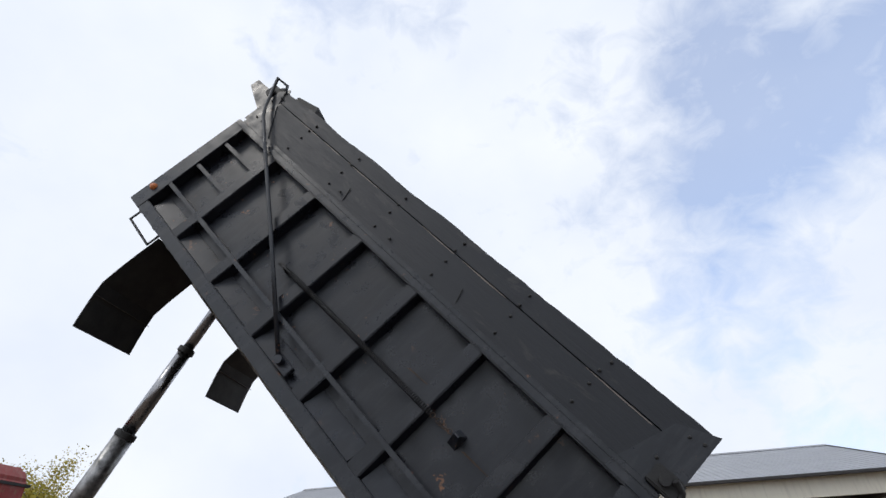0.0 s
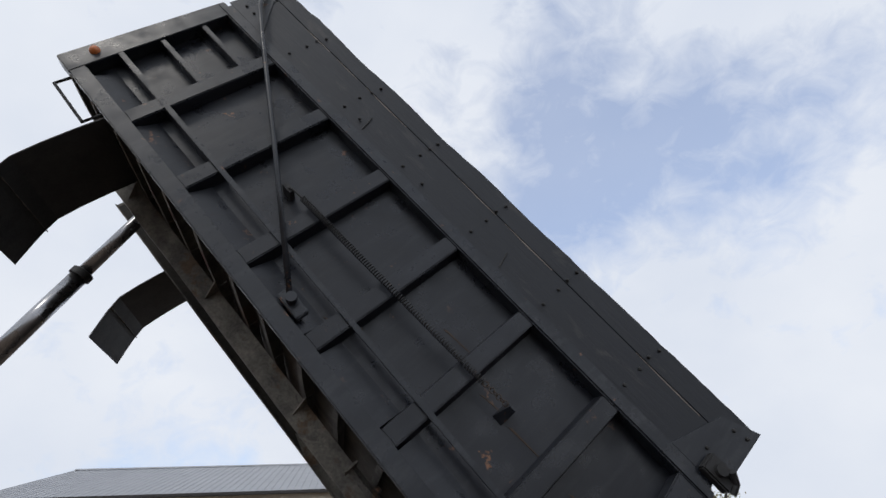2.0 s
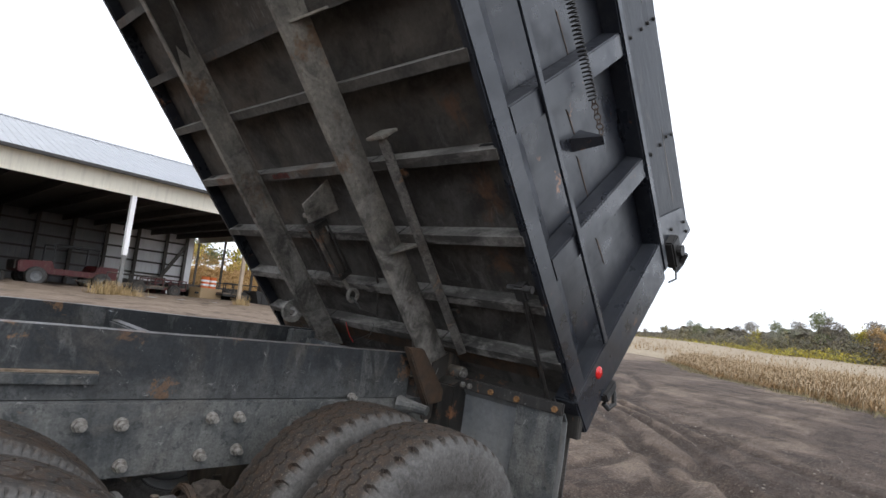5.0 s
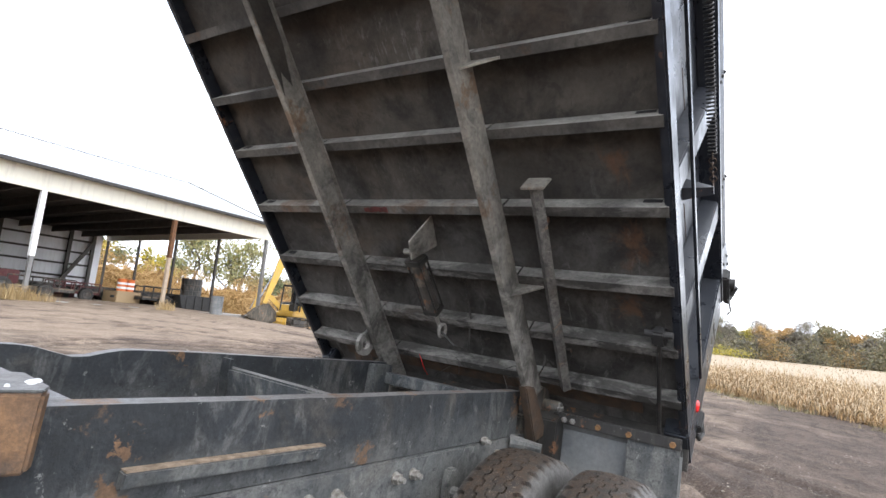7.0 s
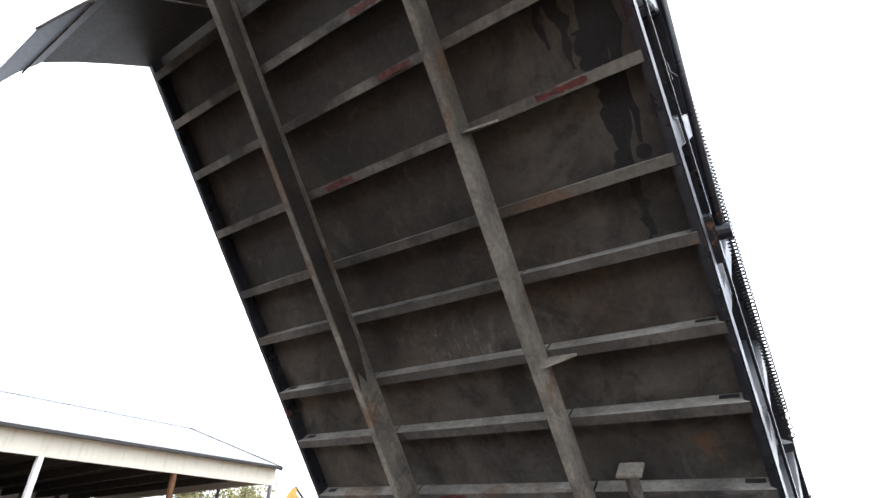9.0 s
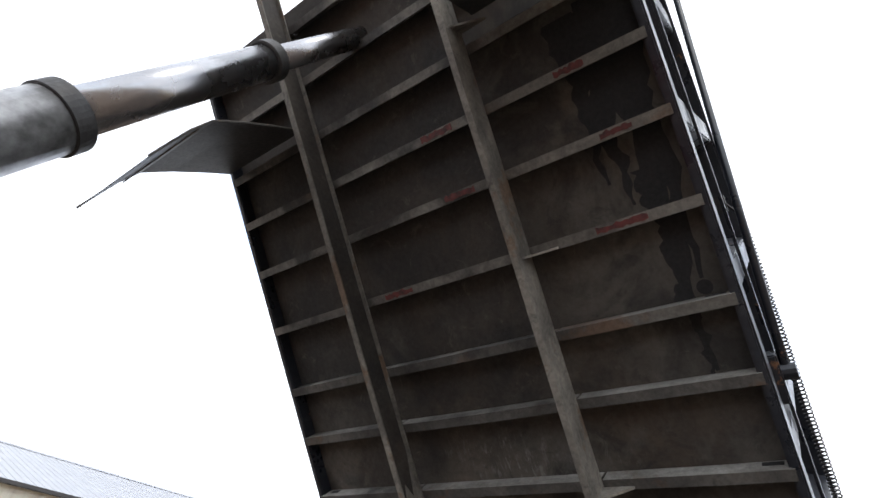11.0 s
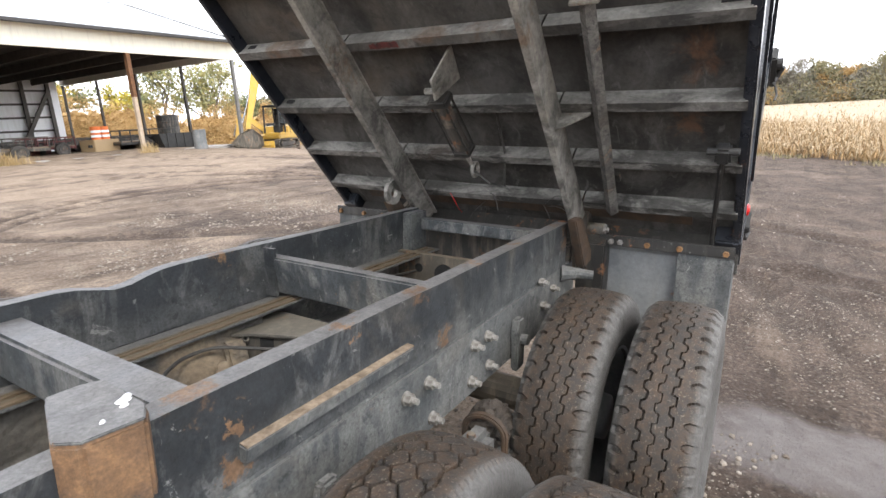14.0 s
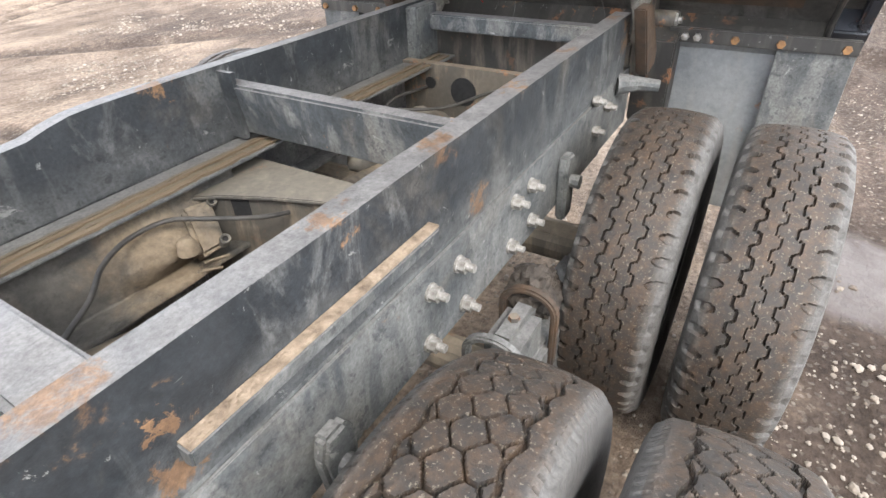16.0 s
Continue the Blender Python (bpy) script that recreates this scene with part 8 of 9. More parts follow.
def build_red_machine(x, y):
    ob = empty("red_jeep", on_slab(x, y, 4), "old red open-topped jeep with a roll frame in the shed", "jeep")
    P = lambda n, bm, material, lab="", parent=ob: part(n, bm, material, parent, lab)
    P("body", prismed([(-1.8, 0.5), (-1.85, 0.95), (-0.7, 1.05), (-0.6, 0.75), (0.9, 0.75), (1.0, 1.05), (1.8, 1.05), (1.8, 0.5)], 1, -0.8, 0.8, 0.04), "maroon")
    P("grille", boxed(-1.88, -1.82, -0.5, 0.5, 0.6, 0.95), "machine_dark")
    for px in (-0.65, 1.0):
        for s in (-1, 1):
            P("roll_bar", tubed([(px, s * 0.7, 0.9), (px, s * 0.66, 1.75)], 0.035, 8), "black")
    for s in (-1, 1):
        P("roof_rail", tubed([(-0.65, s * 0.66, 1.75), (1.0, s * 0.66, 1.75)], 0.035, 8), "black")
    for px in (-1.2, 1.2):
        for s in (-1, 1):
            small_wheel(ob, px, s * 0.8, 0.38, 0.38, 0.24)


def build_railed_trailer(x, y, turn, length, high, label, paint="black"):
    """A small utility trailer with a rail frame, its tongue along -x."""
    ob = empty("utility_trailer", on_slab(x, y, turn), label, "trailer")
    P = lambda n, bm, material, lab="", parent=ob: part(n, bm, material, parent, lab)
    P("deck", boxed(-length / 2, length / 2, -0.7, 0.7, 0.42, 0.48), "old_wood")
    P("frame", boxed(-length / 2 - 0.02, length / 2 + 0.02, -0.75, 0.75, 0.32, 0.42, bevel=0.01), paint)
    P("tongue", boxed(-length / 2 - 1.0, -length / 2, -0.06, 0.06, 0.3, 0.4), paint)
    for s_ in (-1, 1):
        P("top_rail", tubed([(-length / 2, s_ * 0.72, high), (length / 2, s_ * 0.72, high)], 0.03, 6), paint)
        for k in range(5):
            px = -length / 2 + length * k / 4
            P("rail_post", tubed([(px, s_ * 0.72, 0.4), (px, s_ * 0.72, high)], 0.025, 6), paint)
        small_wheel(ob, 0.1, s_ * 0.85, 0.3, 0.3, 0.18, "machine_dark")
        P("fender", boxed(-0.28, 0.48, s_ * 0.85 - 0.12, s_ * 0.85 + 0.12, 0.62, 0.66, bevel=0.015), paint)


build_railed_trailer(11.3, 24.0, 4, 1.9, 0.95, "black railed utility trailer in the open bay")
build_railed_trailer(6.6, 24.2, -6, 2.3, 0.85, "dark railed utility trailer behind the shed's front posts", "machine_dark")
build_railed_trailer(8.2, 24.9, 8, 1.5, 0.8, "small dark red railed trailer in the open bay", "maroon")
for k, (x, y) in enumerate(((10.6, 25.6), (12.1, 25.0), (5.3, 24.0))):
    bm = bmesh.new()
    for lift in range(1 + k % 2):
        lathe(bm, [(0.22, 0.24 * lift), (0.4, 0.24 * lift), (0.46, 0.24 * lift + 0.06), (0.46, 0.24 * lift + 0.17), (0.4, 0.24 * lift + 0.23), (0.22, 0.24 * lift + 0.23)], (0, 0, 0), 2, 22, True)
    tagged(part("old_tyre", bm, "rubber", m=on_slab(x, y)), "worn black tyre lying flat on the shed floor", "tyre")
build_red_machine(4.15, 25.0)
build_trailer("low_trailer", on_slab(8.6, 32.0, 12), 3.6, "low dark trailer at the back of the shed", "machine_dark")
build_trailer("low_trailer", on_slab(12.6, 30.0, 80), 3.6, "low red trailer at the back of the shed", "maroon")
for k, x in enumerate((1.2, 1.75)):
    tagged(part("plastic_pail", tubed([(0, 0, 0), (0, 0, 0.36)], [0.13, 0.15], 16), "door_white", m=on_slab(-0.6 + k * 0.34, 20.75, 0) @ Matrix.Translation((0, 0, 0.05))), "white plastic pail against the shed wall", "pail")
rnd = random.Random(21)
for k in range(9):
    x, y = rnd.uniform(0.8, 3.2), rnd.uniform(23.0, 27.0)
    s = rnd.uniform(0.15, 0.4)
    tagged(part("scrap_part", boxed(-s, s, -s * 0.7, s * 0.7, 0, s * 1.3, bevel=s * 0.15), rnd.choice(("machine_dark", "dusty", "chassis")), m=on_slab(x, y, rnd.uniform(0, 90))), "dark machine part lying on the shed floor", "machine part")
for k in range(4):
    x = -11.5 + k * 1.1
    ob = empty("implement", on_slab(-9.2 + k * 0.9, 30 + k, 10 * k), "yellow attachment standing at the back of the workshop", "attachment")
    part("mouldboard", prismed([(-0.5, 0.0), (-0.6, 0.4), (-0.45, 0.8), (-0.38, 0.8), (-0.5, 0.4), (-0.42, 0.0)], 1, -0.8, 0.8), "yellow", ob)
    part("mounting_frame", boxed(-0.4, 0.3, -0.3, 0.3, 0.1, 0.6, bevel=0.03), "yellow", ob)


# ---- gravel, corn, weeds, trees ----
def mesh_of(name, verts, faces, material, label, category, kind="stuff", smooth=False):
    me = bpy.data.meshes.new(name)
    me.from_pydata(verts, [], faces)
    me.materials.append(M[material])
    if smooth:
        me.polygons.foreach_set("use_smooth", [True] * len(faces))
    return tagged(new(name, me), label, category, kind=kind)


def build_stones():
    rnd = random.Random(11)
    shapes = []
    for s in range(8):
        bm = bmesh.new()
        bmesh.ops.create_icosphere(bm, subdivisions=1, radius=1.0)
        for v in bm.verts:
            v.co *= rnd.uniform(0.7, 1.15)
            v.co.z *= 0.62
        bm.verts.index_update()
        shapes.append(([v.co.copy() for v in bm.verts], [[v.index for v in f.verts] for f in bm.faces]))
        bm.free()
    verts, faces = [], []
    def scatter(n, x0, x1, y0, y1, lo, hi, patch):
        for _ in range(n):
            x, y = rnd.uniform(x0, x1), rnd.uniform(y0, y1)
            if noise.noise((x * 0.55, y * 0.9, 4.0)) + 0.6 * noise.noise((x * 2, y * 2, 1.0)) < patch:
                continue
            r = lo * (hi / lo) ** (rnd.random() ** 2.2)
            pts, fs = rnd.choice(shapes)
            a, base = rnd.uniform(0, 6.28), len(verts)
            ca, sa, z = math.cos(a), math.sin(a), ground_height(x, y) + r * 0.15
            verts.extend((x + r * (p.x * ca - p.y * sa), y + r * (p.x * sa + p.y * ca) * 0.9, z + r * p.z) for p in pts)
            faces.extend([base + i for i in f] for f in fs)
    scatter(12000, -3.2, 4.0, -4.2, -0.9, 0.003, 0.014, -0.1)
    scatter(1500, -2.0, 0.3, -2.6, -1.2, 0.005, 0.024, -0.4)
    scatter(1500, 0.0, 4.0, -3.2, -1.2, 0.004, 0.016, -0.2)
    scatter(2500, 4.0, 12.0, -5.0, 3.0, 0.006, 0.024, 0.0)
    scatter(9000, -2.5, 5.5, 4.6, 8.2, 0.006, 0.03, 0.1)
    scatter(4000, -4.5, 8.0, 1.4, 11.0, 0.006, 0.03, 0.15)
    scatter(2500, -3.2, 0.2, -0.9, 1.4, 0.004, 0.02, -0.5)
    mesh_of("gravel", verts, faces, "stone", "loose pale gravel strewn over the dirt", "gravel")


build_stones()

FIELD = ((13.5, -13.0), (18.6, -4.7), (20.4, -1.6), (22.2, 0.2), (30.0, 6.5), (40.0, 11.5), (54.0, 18.0), (66.0, 34.0), (74.0, 52.0))


def into_field(x, y):
    """How far a place lies beyond the yard's edge, in metres; below 0 on the yard."""
    best = None
    for (xa, ya), (xb, yb) in zip(FIELD, FIELD[1:]):
        dx, dy = xb - xa, yb - ya
        t = ((x - xa) * dx + (y - ya) * dy) / (dx * dx + dy * dy)
        t = min(max(t, 0 if (xa, ya) != FIELD[0] else -9), 1 if (xb, yb) != FIELD[-1] else 9)
        px, py = xa + dx * t, ya + dy * t
        d = math.hypot(x - px, y - py)
        side = (dy * (x - px) - dx * (y - py)) / math.hypot(dx, dy)
        if best is None or d < best[0]:
            best = (d, math.copysign(d, side))
    return best[1]


def build_corn():
    rnd = random.Random(17)
    verts, faces, which = [], [], []
    def leaf(p, yaw, length, rise, droop, w, low):
        c, s = math.cos(yaw), math.sin(yaw)
        side = (-s * w, c * w)
        pts = []
        for t, ww in ((0, 0.6), (0.4, 1.0), (0.75, 0.8), (1.0, 0.12)):
            r, z = length * t, rise * t - droop * t * t
            pts.append(((p[0] + c * r, p[1] + s * r, p[2] + z), ww))
        base = len(verts)
        for (x, y, z), ww in pts:
            verts.append((x - side[0] * ww, y - side[1] * ww, z))
            verts.append((x + side[0] * ww, y + side[1] * ww, z))
        faces.extend((base + 2 * i, base + 2 * i + 1, base + 2 * i + 3, base + 2 * i + 2) for i in range(3))
        which.extend([low] * 3)
    def stalk(x, y, h, leaves, w):
        z = ground_height(x, y) - 0.02
        lx, ly = rnd.uniform(-0.1, 0.1) * h, rnd.uniform(-0.1, 0.1) * h
        for a in (0.0, 1.57):
            base, c, s = len(verts), math.cos(a) * w * 0.35, math.sin(a) * w * 0.35
            verts.extend(((x - c, y - s, z), (x + c, y + s, z), (x + lx + c * 0.4, y + ly + s * 0.4, z + h), (x + lx - c * 0.4, y + ly - s * 0.4, z + h)))
            faces.append((base, base + 1, base + 2, base + 3))
            which.append(1)
        for k in range(leaves):
            t = 0.15 + 0.85 * (k + rnd.random()) / leaves
            leaf((x + lx * t, y + ly * t, z + h * t), rnd.uniform(0, 6.28), rnd.uniform(0.1, 0.24), rnd.uniform(0.04, 0.18), rnd.uniform(0.2, 0.45), w, 1 if t + rnd.uniform(-0.25, 0.25) < 0.62 else 0)
    count = 0
    while count < 11000:
        x, y = rnd.uniform(8, 46), rnd.uniform(-30, 14)
        d = into_field(x, y)
        if 0.2 < d < 14 and rnd.random() < math.exp(-d / 6) and noise.noise((x, y, 2)) > -0.45:
            stalk(x, y, rnd.uniform(0.72, 1.02) * (0.6 + 0.4 * smoothstep(0.2, 2.0, d)), 7, 0.013)
            count += 1
    count = 0
    while count < 4000:
        x, y = rnd.uniform(14, 105), rnd.uniform(-75, 60)
        d = into_field(x, y)
        if d > 9 and rnd.random() < math.exp(-d / 60) + 0.15:
            stalk(x, y, rnd.uniform(0.85, 1.05), 4, 0.012 + 0.0004 * math.hypot(x, y))
            count += 1
    field = mesh_of("corn_field", verts, faces, "corn", "dry standing corn, pale tan over brown, along the yard", "corn")
    field.data.materials.append(M["corn_low"])
    field.data.polygons.foreach_set("material_index", which)
    # stubble ground under the corn, a grassy margin
    xs, ys = np.linspace(8, 130, 90), np.linspace(-100, 80, 110)
    gv, gf, at = [], [], {}
    for i, x in enumerate(xs):
        for j, y in enumerate(ys):
            if into_field(x, y) > 0.6:
                at[i, j] = len(gv)
                gv.append((x, y, ground_height(x, y) + 0.03 + 0.72 * smoothstep(4, 30, into_field(x, y))))
    for (i, j) in at:
        q = [(i, j), (i + 1, j), (i + 1, j + 1), (i, j + 1)]
        if all(p in at for p in q):
            gf.append([at[p] for p in q])
    mesh_of("field_soil", gv, gf, "field", "straw-covered soil of the corn field", "field", "structure", True)
    rnd2 = random.Random(3)
    gv, gf = [], []
    for (xa, ya), (xb, yb) in zip(FIELD[:6], FIELD[1:6]):
        n = int(math.hypot(xb - xa, yb - ya) * 110)
        for _ in range(n):
            t = rnd2.random()
            off = rnd2.gauss(-0.1, 0.45)
            nx, ny = (yb - ya), -(xb - xa)
            m_ = math.hypot(nx, ny)
            x, y = xa + (xb - xa) * t + nx / m_ * off, ya + (yb - ya) * t + ny / m_ * off
            if noise.noise((x * 0.5, y * 0.5, 9)) < -0.15:
                continue
            h, a, w, base = rnd2.uniform(0.04, 0.18), rnd2.uniform(0, 6.28), 0.02, len(gv)
            z = ground_height(x, y) - 0.01
            lx, ly = math.cos(a) * h * 0.5, math.sin(a) * h * 0.5
            gv.extend(((x - ly * w / h * 2, y + lx * w / h * 2, z), (x + ly * w / h * 2, y - lx * w / h * 2, z), (x + lx, y + ly, z + h)))
            gf.append((base, base + 1, base + 2))
    mesh_of("margin_grass", gv, gf, "grass", "green and straw grass along the field's edge", "grass")


build_corn()


def weeds(name, spots, label, material="weed"):
    rnd = random.Random(31)
    verts, faces = [], []
    for x0, y0, r, n, h in spots:
        for _ in range(n):
            x, y = rnd.gauss(x0, r), rnd.gauss(y0, r * 0.6)
            z, a = ground_height(x, y), rnd.uniform(0, 6.28)
            hh, bend, w = h * rnd.uniform(0.5, 1.1), rnd.uniform(0.1, 0.6) * h, 0.009
            c, s, base = math.cos(a), math.sin(a), len(verts)
            verts.extend(((x + s * w, y - c * w, z), (x - s * w, y + c * w, z), (x + c * bend * 0.4 - s * w * 0.6, y + s * bend * 0.4 + c * w * 0.6, z + hh * 0.6), (x + c * bend * 0.4 + s * w * 0.6, y + s * bend * 0.4 - c * w * 0.6, z + hh * 0.6), (x + c * bend, y + s * bend, z + hh)))
            faces.extend(((base, base + 1, base + 2, base + 3), (base + 3, base + 2, base + 4)))
    mesh_of(name, verts, faces, material, label, "weeds")


weeds("dry_weeds", ((4.5, 20.2, 0.3, 420, 0.55), (5.2, 20.3, 0.3, 200, 0.35), (10.0, 20.5, 0.2, 160, 0.45), (14.8, 20.6, 0.3, 120, 0.35)), "tuft of dry straw-coloured weeds by the shed posts")


def tree_kind(name, seed, height, spread, leaf_material, leaf_count, leaf_size, skirt=0):
    """Trunk, limbs and a loose crown of small leaf clumps; returns the two meshes."""
    rnd = random.Random(seed)
    bm = bmesh.new()
    tips = []
    def limb(p, d, length, r, depth):
        pts, radii, q = [p.copy()], [r], p.copy()
        n = 4
        for i in range(n):
            d = (d + Vector((rnd.uniform(-0.22, 0.22), rnd.uniform(-0.22, 0.22), rnd.uniform(-0.05, 0.16)))).normalized()
            q = q + d * (length / n)
            pts.append(q.copy())
            radii.append(r * (1 - 0.6 * (i + 1) / n))
            if depth >= 1:
                tips.append((q.copy(), depth))
        tube(bm, pts, radii, (8, 6, 4, 3)[depth], False)
        if depth < 3:
            for _ in range(3 if depth else 5):
                i = rnd.randint(2, n)
                a = rnd.uniform(0, 2 * math.pi)
                out_ = Vector((math.cos(a), math.sin(a), rnd.uniform(0.2, 0.9))).normalized()
                limb(pts[i], (d * 0.45 + out_ * spread).normalized(), length * rnd.uniform(0.45, 0.7), radii[i] * 0.65, depth + 1)
    limb(Vector((0, 0, -0.1)), Vector((rnd.uniform(-0.05, 0.05), rnd.uniform(-0.05, 0.05), 1)), height * 0.52, height * 0.022, 0)
    trunk = bpy.data.meshes.new("trunk")
    bm.to_mesh(trunk)
    bm.free()
    trunk.materials.append(M["bark"])
    verts, faces = [], []
    outer = [t for t in tips if t[1] >= 2]
    spots = [(p, 0.045) for p, _ in outer]
    for _ in range(skirt):
        a, r = rnd.uniform(0, 6.28), height * 0.3 * rnd.random() ** 0.5
        spots.append((Vector((r * math.cos(a), r * math.sin(a), height * rnd.uniform(0.06, 0.5))), 0.06))
    for _ in range(leaf_count):
        p, loose = rnd.choice(spots)
        q = p + Vector((rnd.gauss(0, 1), rnd.gauss(0, 1), rnd.gauss(0, 0.8))) * height * loose
        s = leaf_size * rnd.uniform(0.5, 1.3)
        n = Vector((rnd.gauss(0, 1), rnd.gauss(0, 1), rnd.gauss(0.4, 1))).normalized()
        u = n.orthogonal().normalized()
        v = n.cross(u)
        base = len(verts)
        verts.extend(tuple(q + u * (s * math.cos(a) * rnd.uniform(0.5, 1)) + v * (s * math.sin(a) * rnd.uniform(0.5, 1))) for a in (0.3, 1.8, 3.3, 4.8))
        faces.append((base, base + 1, base + 2, base + 3))
    crown = bpy.data.meshes.new("crown")
    crown.from_pydata(verts, [], faces)
    crown.materials.append(M[leaf_material])
    return trunk, crown


KINDS = {
    "green": tree_kind("green", 1, 9.0, 0.9, "leaf_green", 4600, 0.155, 110),
    "olive": tree_kind("olive", 2, 8.5, 1.0, "leaf_olive", 4400, 0.155, 110),
    "yellow": tree_kind("yellow", 3, 7.0, 0.95, "leaf_yellow", 3600, 0.15, 70),
    "russet": tree_kind("russet", 4, 8.0, 0.9, "leaf_rust", 4000, 0.16, 90),
    "bare": tree_kind("bare", 5, 9.5, 0.9, "leaf_grey", 3800, 0.11, 40),
    "leafless": tree_kind("leafless", 15, 10.5, 0.8, "leaf_grey", 700, 0.07),
    "thin": tree_kind("thin", 6, 9.0, 0.85, "leaf_green", 2600, 0.15),
    "wispy": tree_kind("wispy", 21, 9.2, 0.6, "leaf_yellow", 12000, 0.075),
    "airy": tree_kind("airy", 12, 9.0, 1.0, "leaf_pale", 3000, 0.12),
}
WORDS = {
    "green": "broad tree with dull green autumn leaves in the tree line", "olive": "rounded olive-green tree in the tree line", "yellow": "yellow-leaved autumn tree in the tree line",
    "russet": "russet-leaved autumn tree in the tree line", "bare": "nearly bare grey-twigged tree in the tree line", "leafless": "tall leafless grey tree above the tree line", "thin": "thin-leaved tree with sky showing through it", "wispy": "wispy yellow-green tree beyond the shed", "airy": "pale green airy tree with sky showing through it",
}


def tree(kind, x, y, scale, turn, group="tree line"):
    trunk, crown = KINDS[kind]
    ob = empty("tree", pose(x, y, ground_height(x, y) - 0.05, 0, 0, turn) @ Matrix.Scale(scale, 4), WORDS[kind], "tree", group)
    link("trunk", trunk, ob)
    link("crown", crown, ob)


SKYLINE = ((-60, 0.95), (3, 0.92), (9, 0.78), (14, 0.55), (17, 0.5), (19.5, 0.26), (22.5, 0.26), (24, 0.42), (25, 0.5), (26, 0.7), (27, 0.92), (28.5, 1.02), (34, 1.05), (70, 1.05))


def skyline(x, y):
    """How high the wood stands in that direction, as a share of its full height."""
    if math.hypot(x, y) < 80:
        return 1.0
    a = math.degrees(math.atan2(y, x))
    for (a0, h0), (a1, h1) in zip(SKYLINE, SKYLINE[1:]):
        if a0 <= a <= a1:
            return h0 + (h1 - h0) * (a - a0) / (a1 - a0)
    return 1.0


def build_trees():
    rnd = random.Random(8)
    for k in range(62):
        y = -74 + k * 2.65
        x = 122 - 0.0016 * (y - 5) ** 2 - max(y - 40, 0) * 0.45 + rnd.uniform(-4, 4)
        kind = rnd.choice(("green", "olive", "olive", "russet", "thin", "bare", "green", "olive", "bare", "yellow"))
        y += rnd.uniform(-1.0, 1.0)
        tree(kind, x, y, rnd.uniform(0.95, 1.25) * skyline(x, y), rnd.uniform(0, 360))
    for k in range(24):
        x, y = 86 + k * 0.9 + rnd.uniform(-4, 4), 84 - k * 1.9 + rnd.uniform(-2, 2)
        tree(rnd.choice(("bare", "bare", "olive", "russet", "yellow", "olive", "green")), x, y, rnd.uniform(0.95, 1.22) * skyline(x, y), rnd.uniform(0, 360))
    for x, y, kind, s in ((29.5, 51, "airy", 1.3), (34.5, 50.5, "airy", 1.25), (32, 55, "thin", 1.2), (39, 54, "airy", 1.3), (18.5, 51, "yellow", 1.2), (22.5, 54, "thin", 1.2), (25, 50, "yellow", 0.95), (14, 54, "green", 0.9), (44, 56, "green", 0.9), (9, 56, "olive", 0.9), (30, 45, "russet", 0.5), (48, 60, "russet", 0.85), (54, 66, "olive", 0.9), (60, 72, "bare", 0.9), (66, 78, "yellow", 0.9), (74, 82, "green", 1.0)):
        tree(kind, x, y, s, rnd.uniform(0, 360), "trees behind the shed")
    for k in range(14):
        a, r = math.radians(27.2 + k * 1.05 + rnd.uniform(-0.3, 0.3)), rnd.uniform(106, 114)
        tree("leafless", r * math.cos(a), r * math.sin(a), rnd.uniform(1.0, 1.22), rnd.uniform(0, 360))
    tree("wispy", -27.3, 20.8, 0.95, 40, "trees behind the shed")
    tree("wispy", -29.5, 22.5, 0.93, 140, "trees behind the shed")


build_trees()


def brush(name, line, height, depth, count, material, label, size):
    """A thicket along a line: leaf clumps heaped unevenly, with stems."""
    rnd = random.Random(len(line) + count)
    verts, faces = [], []
    for _ in range(count):
        k = rnd.randrange(len(line) - 1)
        t = rnd.random()
        x = line[k][0] + (line[k + 1][0] - line[k][0]) * t + rnd.gauss(0, depth)
        y = line[k][1] + (line[k + 1][1] - line[k][1]) * t + rnd.gauss(0, depth)
        top = height * skyline(x, y) * (0.65 + 0.5 * noise.noise((x * 0.3, y * 0.3, 6)) + 0.2 * noise.noise((x, y, 1)))
        z = ground_height(x, y) + top * rnd.random() ** 0.7
        n = Vector((rnd.gauss(0, 1), rnd.gauss(0, 1), rnd.gauss(0.3, 1))).normalized()
        u = n.orthogonal().normalized()
        v, s, base = n.cross(u), size * rnd.uniform(0.5, 1.4), len(verts)
        q = Vector((x, y, z))
        verts.extend(tuple(q + u * s * math.cos(a) * rnd.uniform(0.4, 1) + v * s * math.sin(a) * rnd.uniform(0.4, 1)) for a in (0.2, 1.6, 3.0, 4.6))
        faces.append((base, base + 1, base + 2, base + 3))
    mesh_of(name, verts, faces, material, label, "brush")


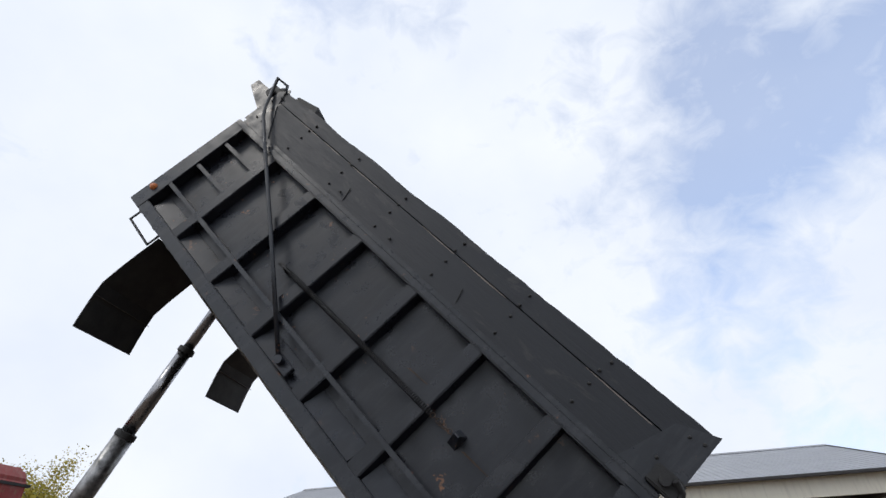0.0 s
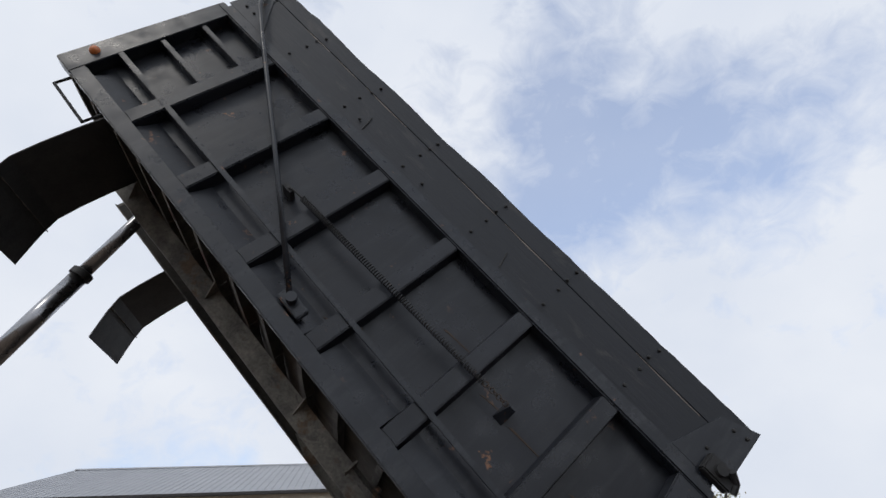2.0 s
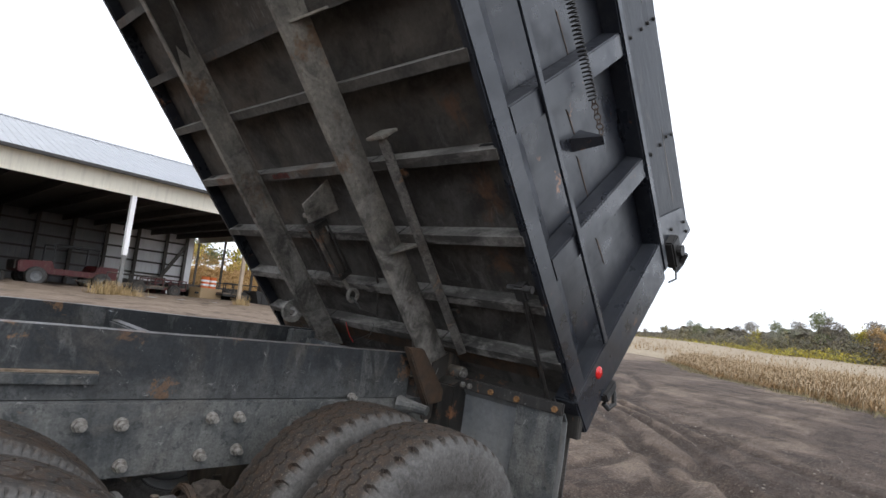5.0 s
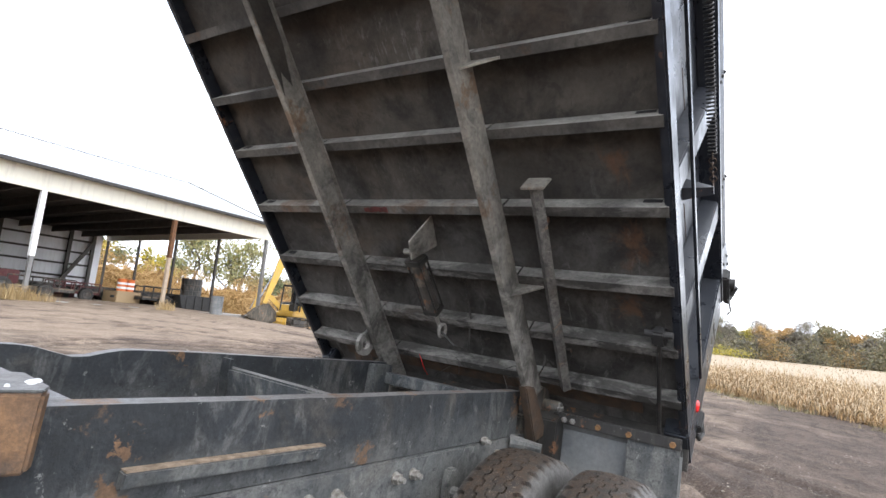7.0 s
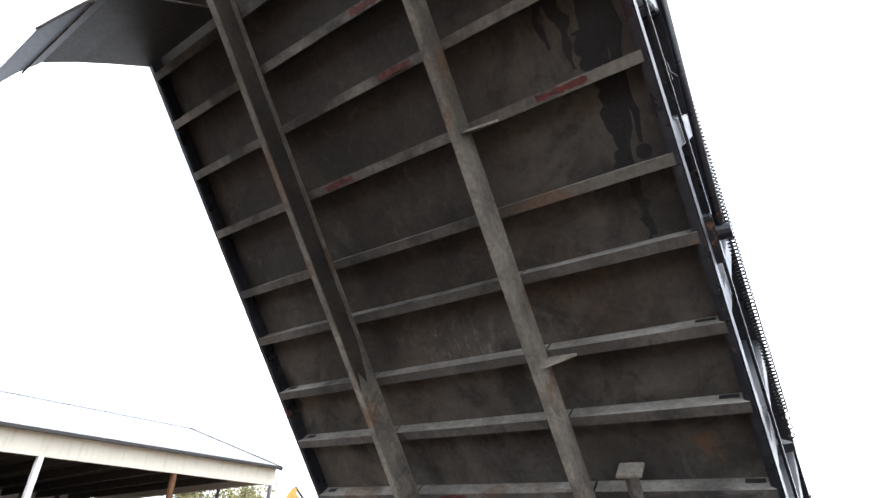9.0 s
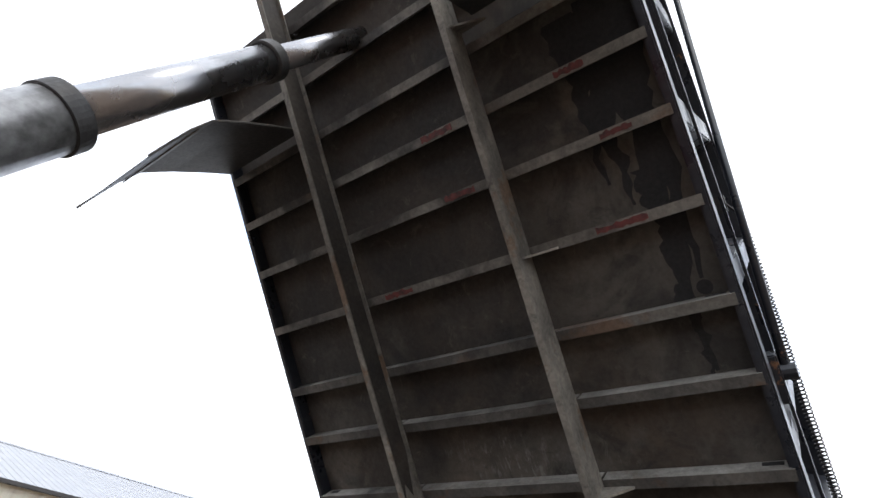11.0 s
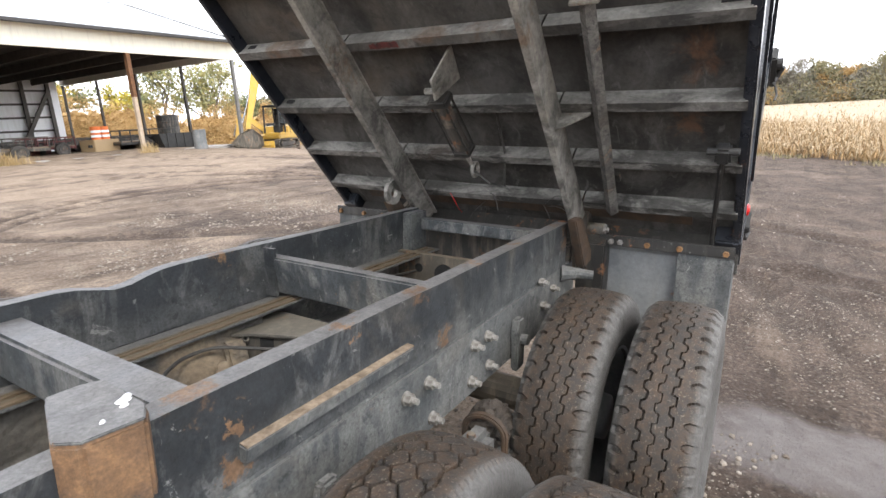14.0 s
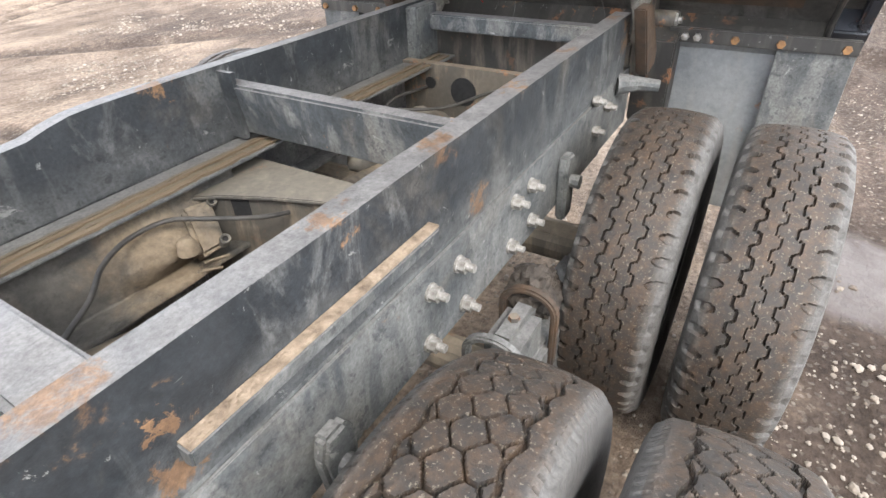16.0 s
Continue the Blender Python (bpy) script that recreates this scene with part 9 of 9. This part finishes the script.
brush("russet_brush", ((4, 47), (18, 45.5), (28, 44.5), (38, 44), (50, 50), (60, 60)), 5.6, 1.3, 110000, "leaf_rust", "russet autumn brush behind the shed", 0.055)
brush("field_thicket", ((110, -75), (117, -30), (119, 5), (112, 45), (90, 82), (70, 92)), 7.0, 2.4, 36000, "leaf_olive", "dull brown thicket under the tree line", 0.15)
brush("bare_thicket", ((109, -72), (116, -28), (118, 7), (111, 46), (89, 83), (70, 93)), 9.0, 2.6, 36000, "leaf_grey", "bare grey-brown thicket among the trees", 0.13)
brush("yellow_thicket", ((112, 6), (113, 22), (100, 62), (84, 80)), 3.6, 2.0, 9000, "leaf_yellow", "yellowing shrubs under the tree line", 0.15)


def massed(name, line, height, material, label, step=0.35):
    """The closed body of a wood or thicket behind its first leaves: a lumpy bank with an uneven top."""
    verts, faces, cols, rows = [], [], 0, 16
    for (xa, ya), (xb, yb) in zip(line, line[1:]):
        n = int(math.hypot(xb - xa, yb - ya) / step)
        nx, ny = (yb - ya), -(xb - xa)
        k_ = math.hypot(nx, ny)
        for k in range(n):
            x, y = xa + (xb - xa) * k / n, ya + (yb - ya) * k / n
            top = height * skyline(x, y) * (0.86 + 0.3 * noise.noise((x * 0.16, y * 0.16, 3)) + 0.16 * noise.noise((x * 0.6, y * 0.6, 5)) + 0.12 * noise.noise((x * 2.3, y * 2.3, 8)))
            for r in range(rows + 1):
                t = r / rows
                push = height * (0.3 * noise.noise((x * 0.45, y * 0.45, t * 4)) + 0.12 * noise.noise((x * 1.6, y * 1.6, t * 14)) - 0.25 * t * t)
                verts.append((x - nx / k_ * push, y - ny / k_ * push, ground_height(x, y) - 0.2 + (top + 0.2) * t))
            cols += 1
    for c in range(cols - 1):
        for r in range(rows):
            a, b = c * (rows + 1) + r, (c + 1) * (rows + 1) + r
            faces.append((a, b, b + 1, a + 1))
    mesh_of(name, verts, faces, material, label, "brush")


massed("far_wood", ((113, -80), (121, -32), (123, 5), (117, 46), (95, 86), (72, 97)), 8.6, "far_wood", "dull grey-brown body of the wood behind the tree line", 0.5)
massed("russet_bank", ((2, 49.5), (18, 48), (28, 47), (38, 46.5), (43, 48)), 3.9, "far_russet", "massed russet brush behind the shed", 0.3)
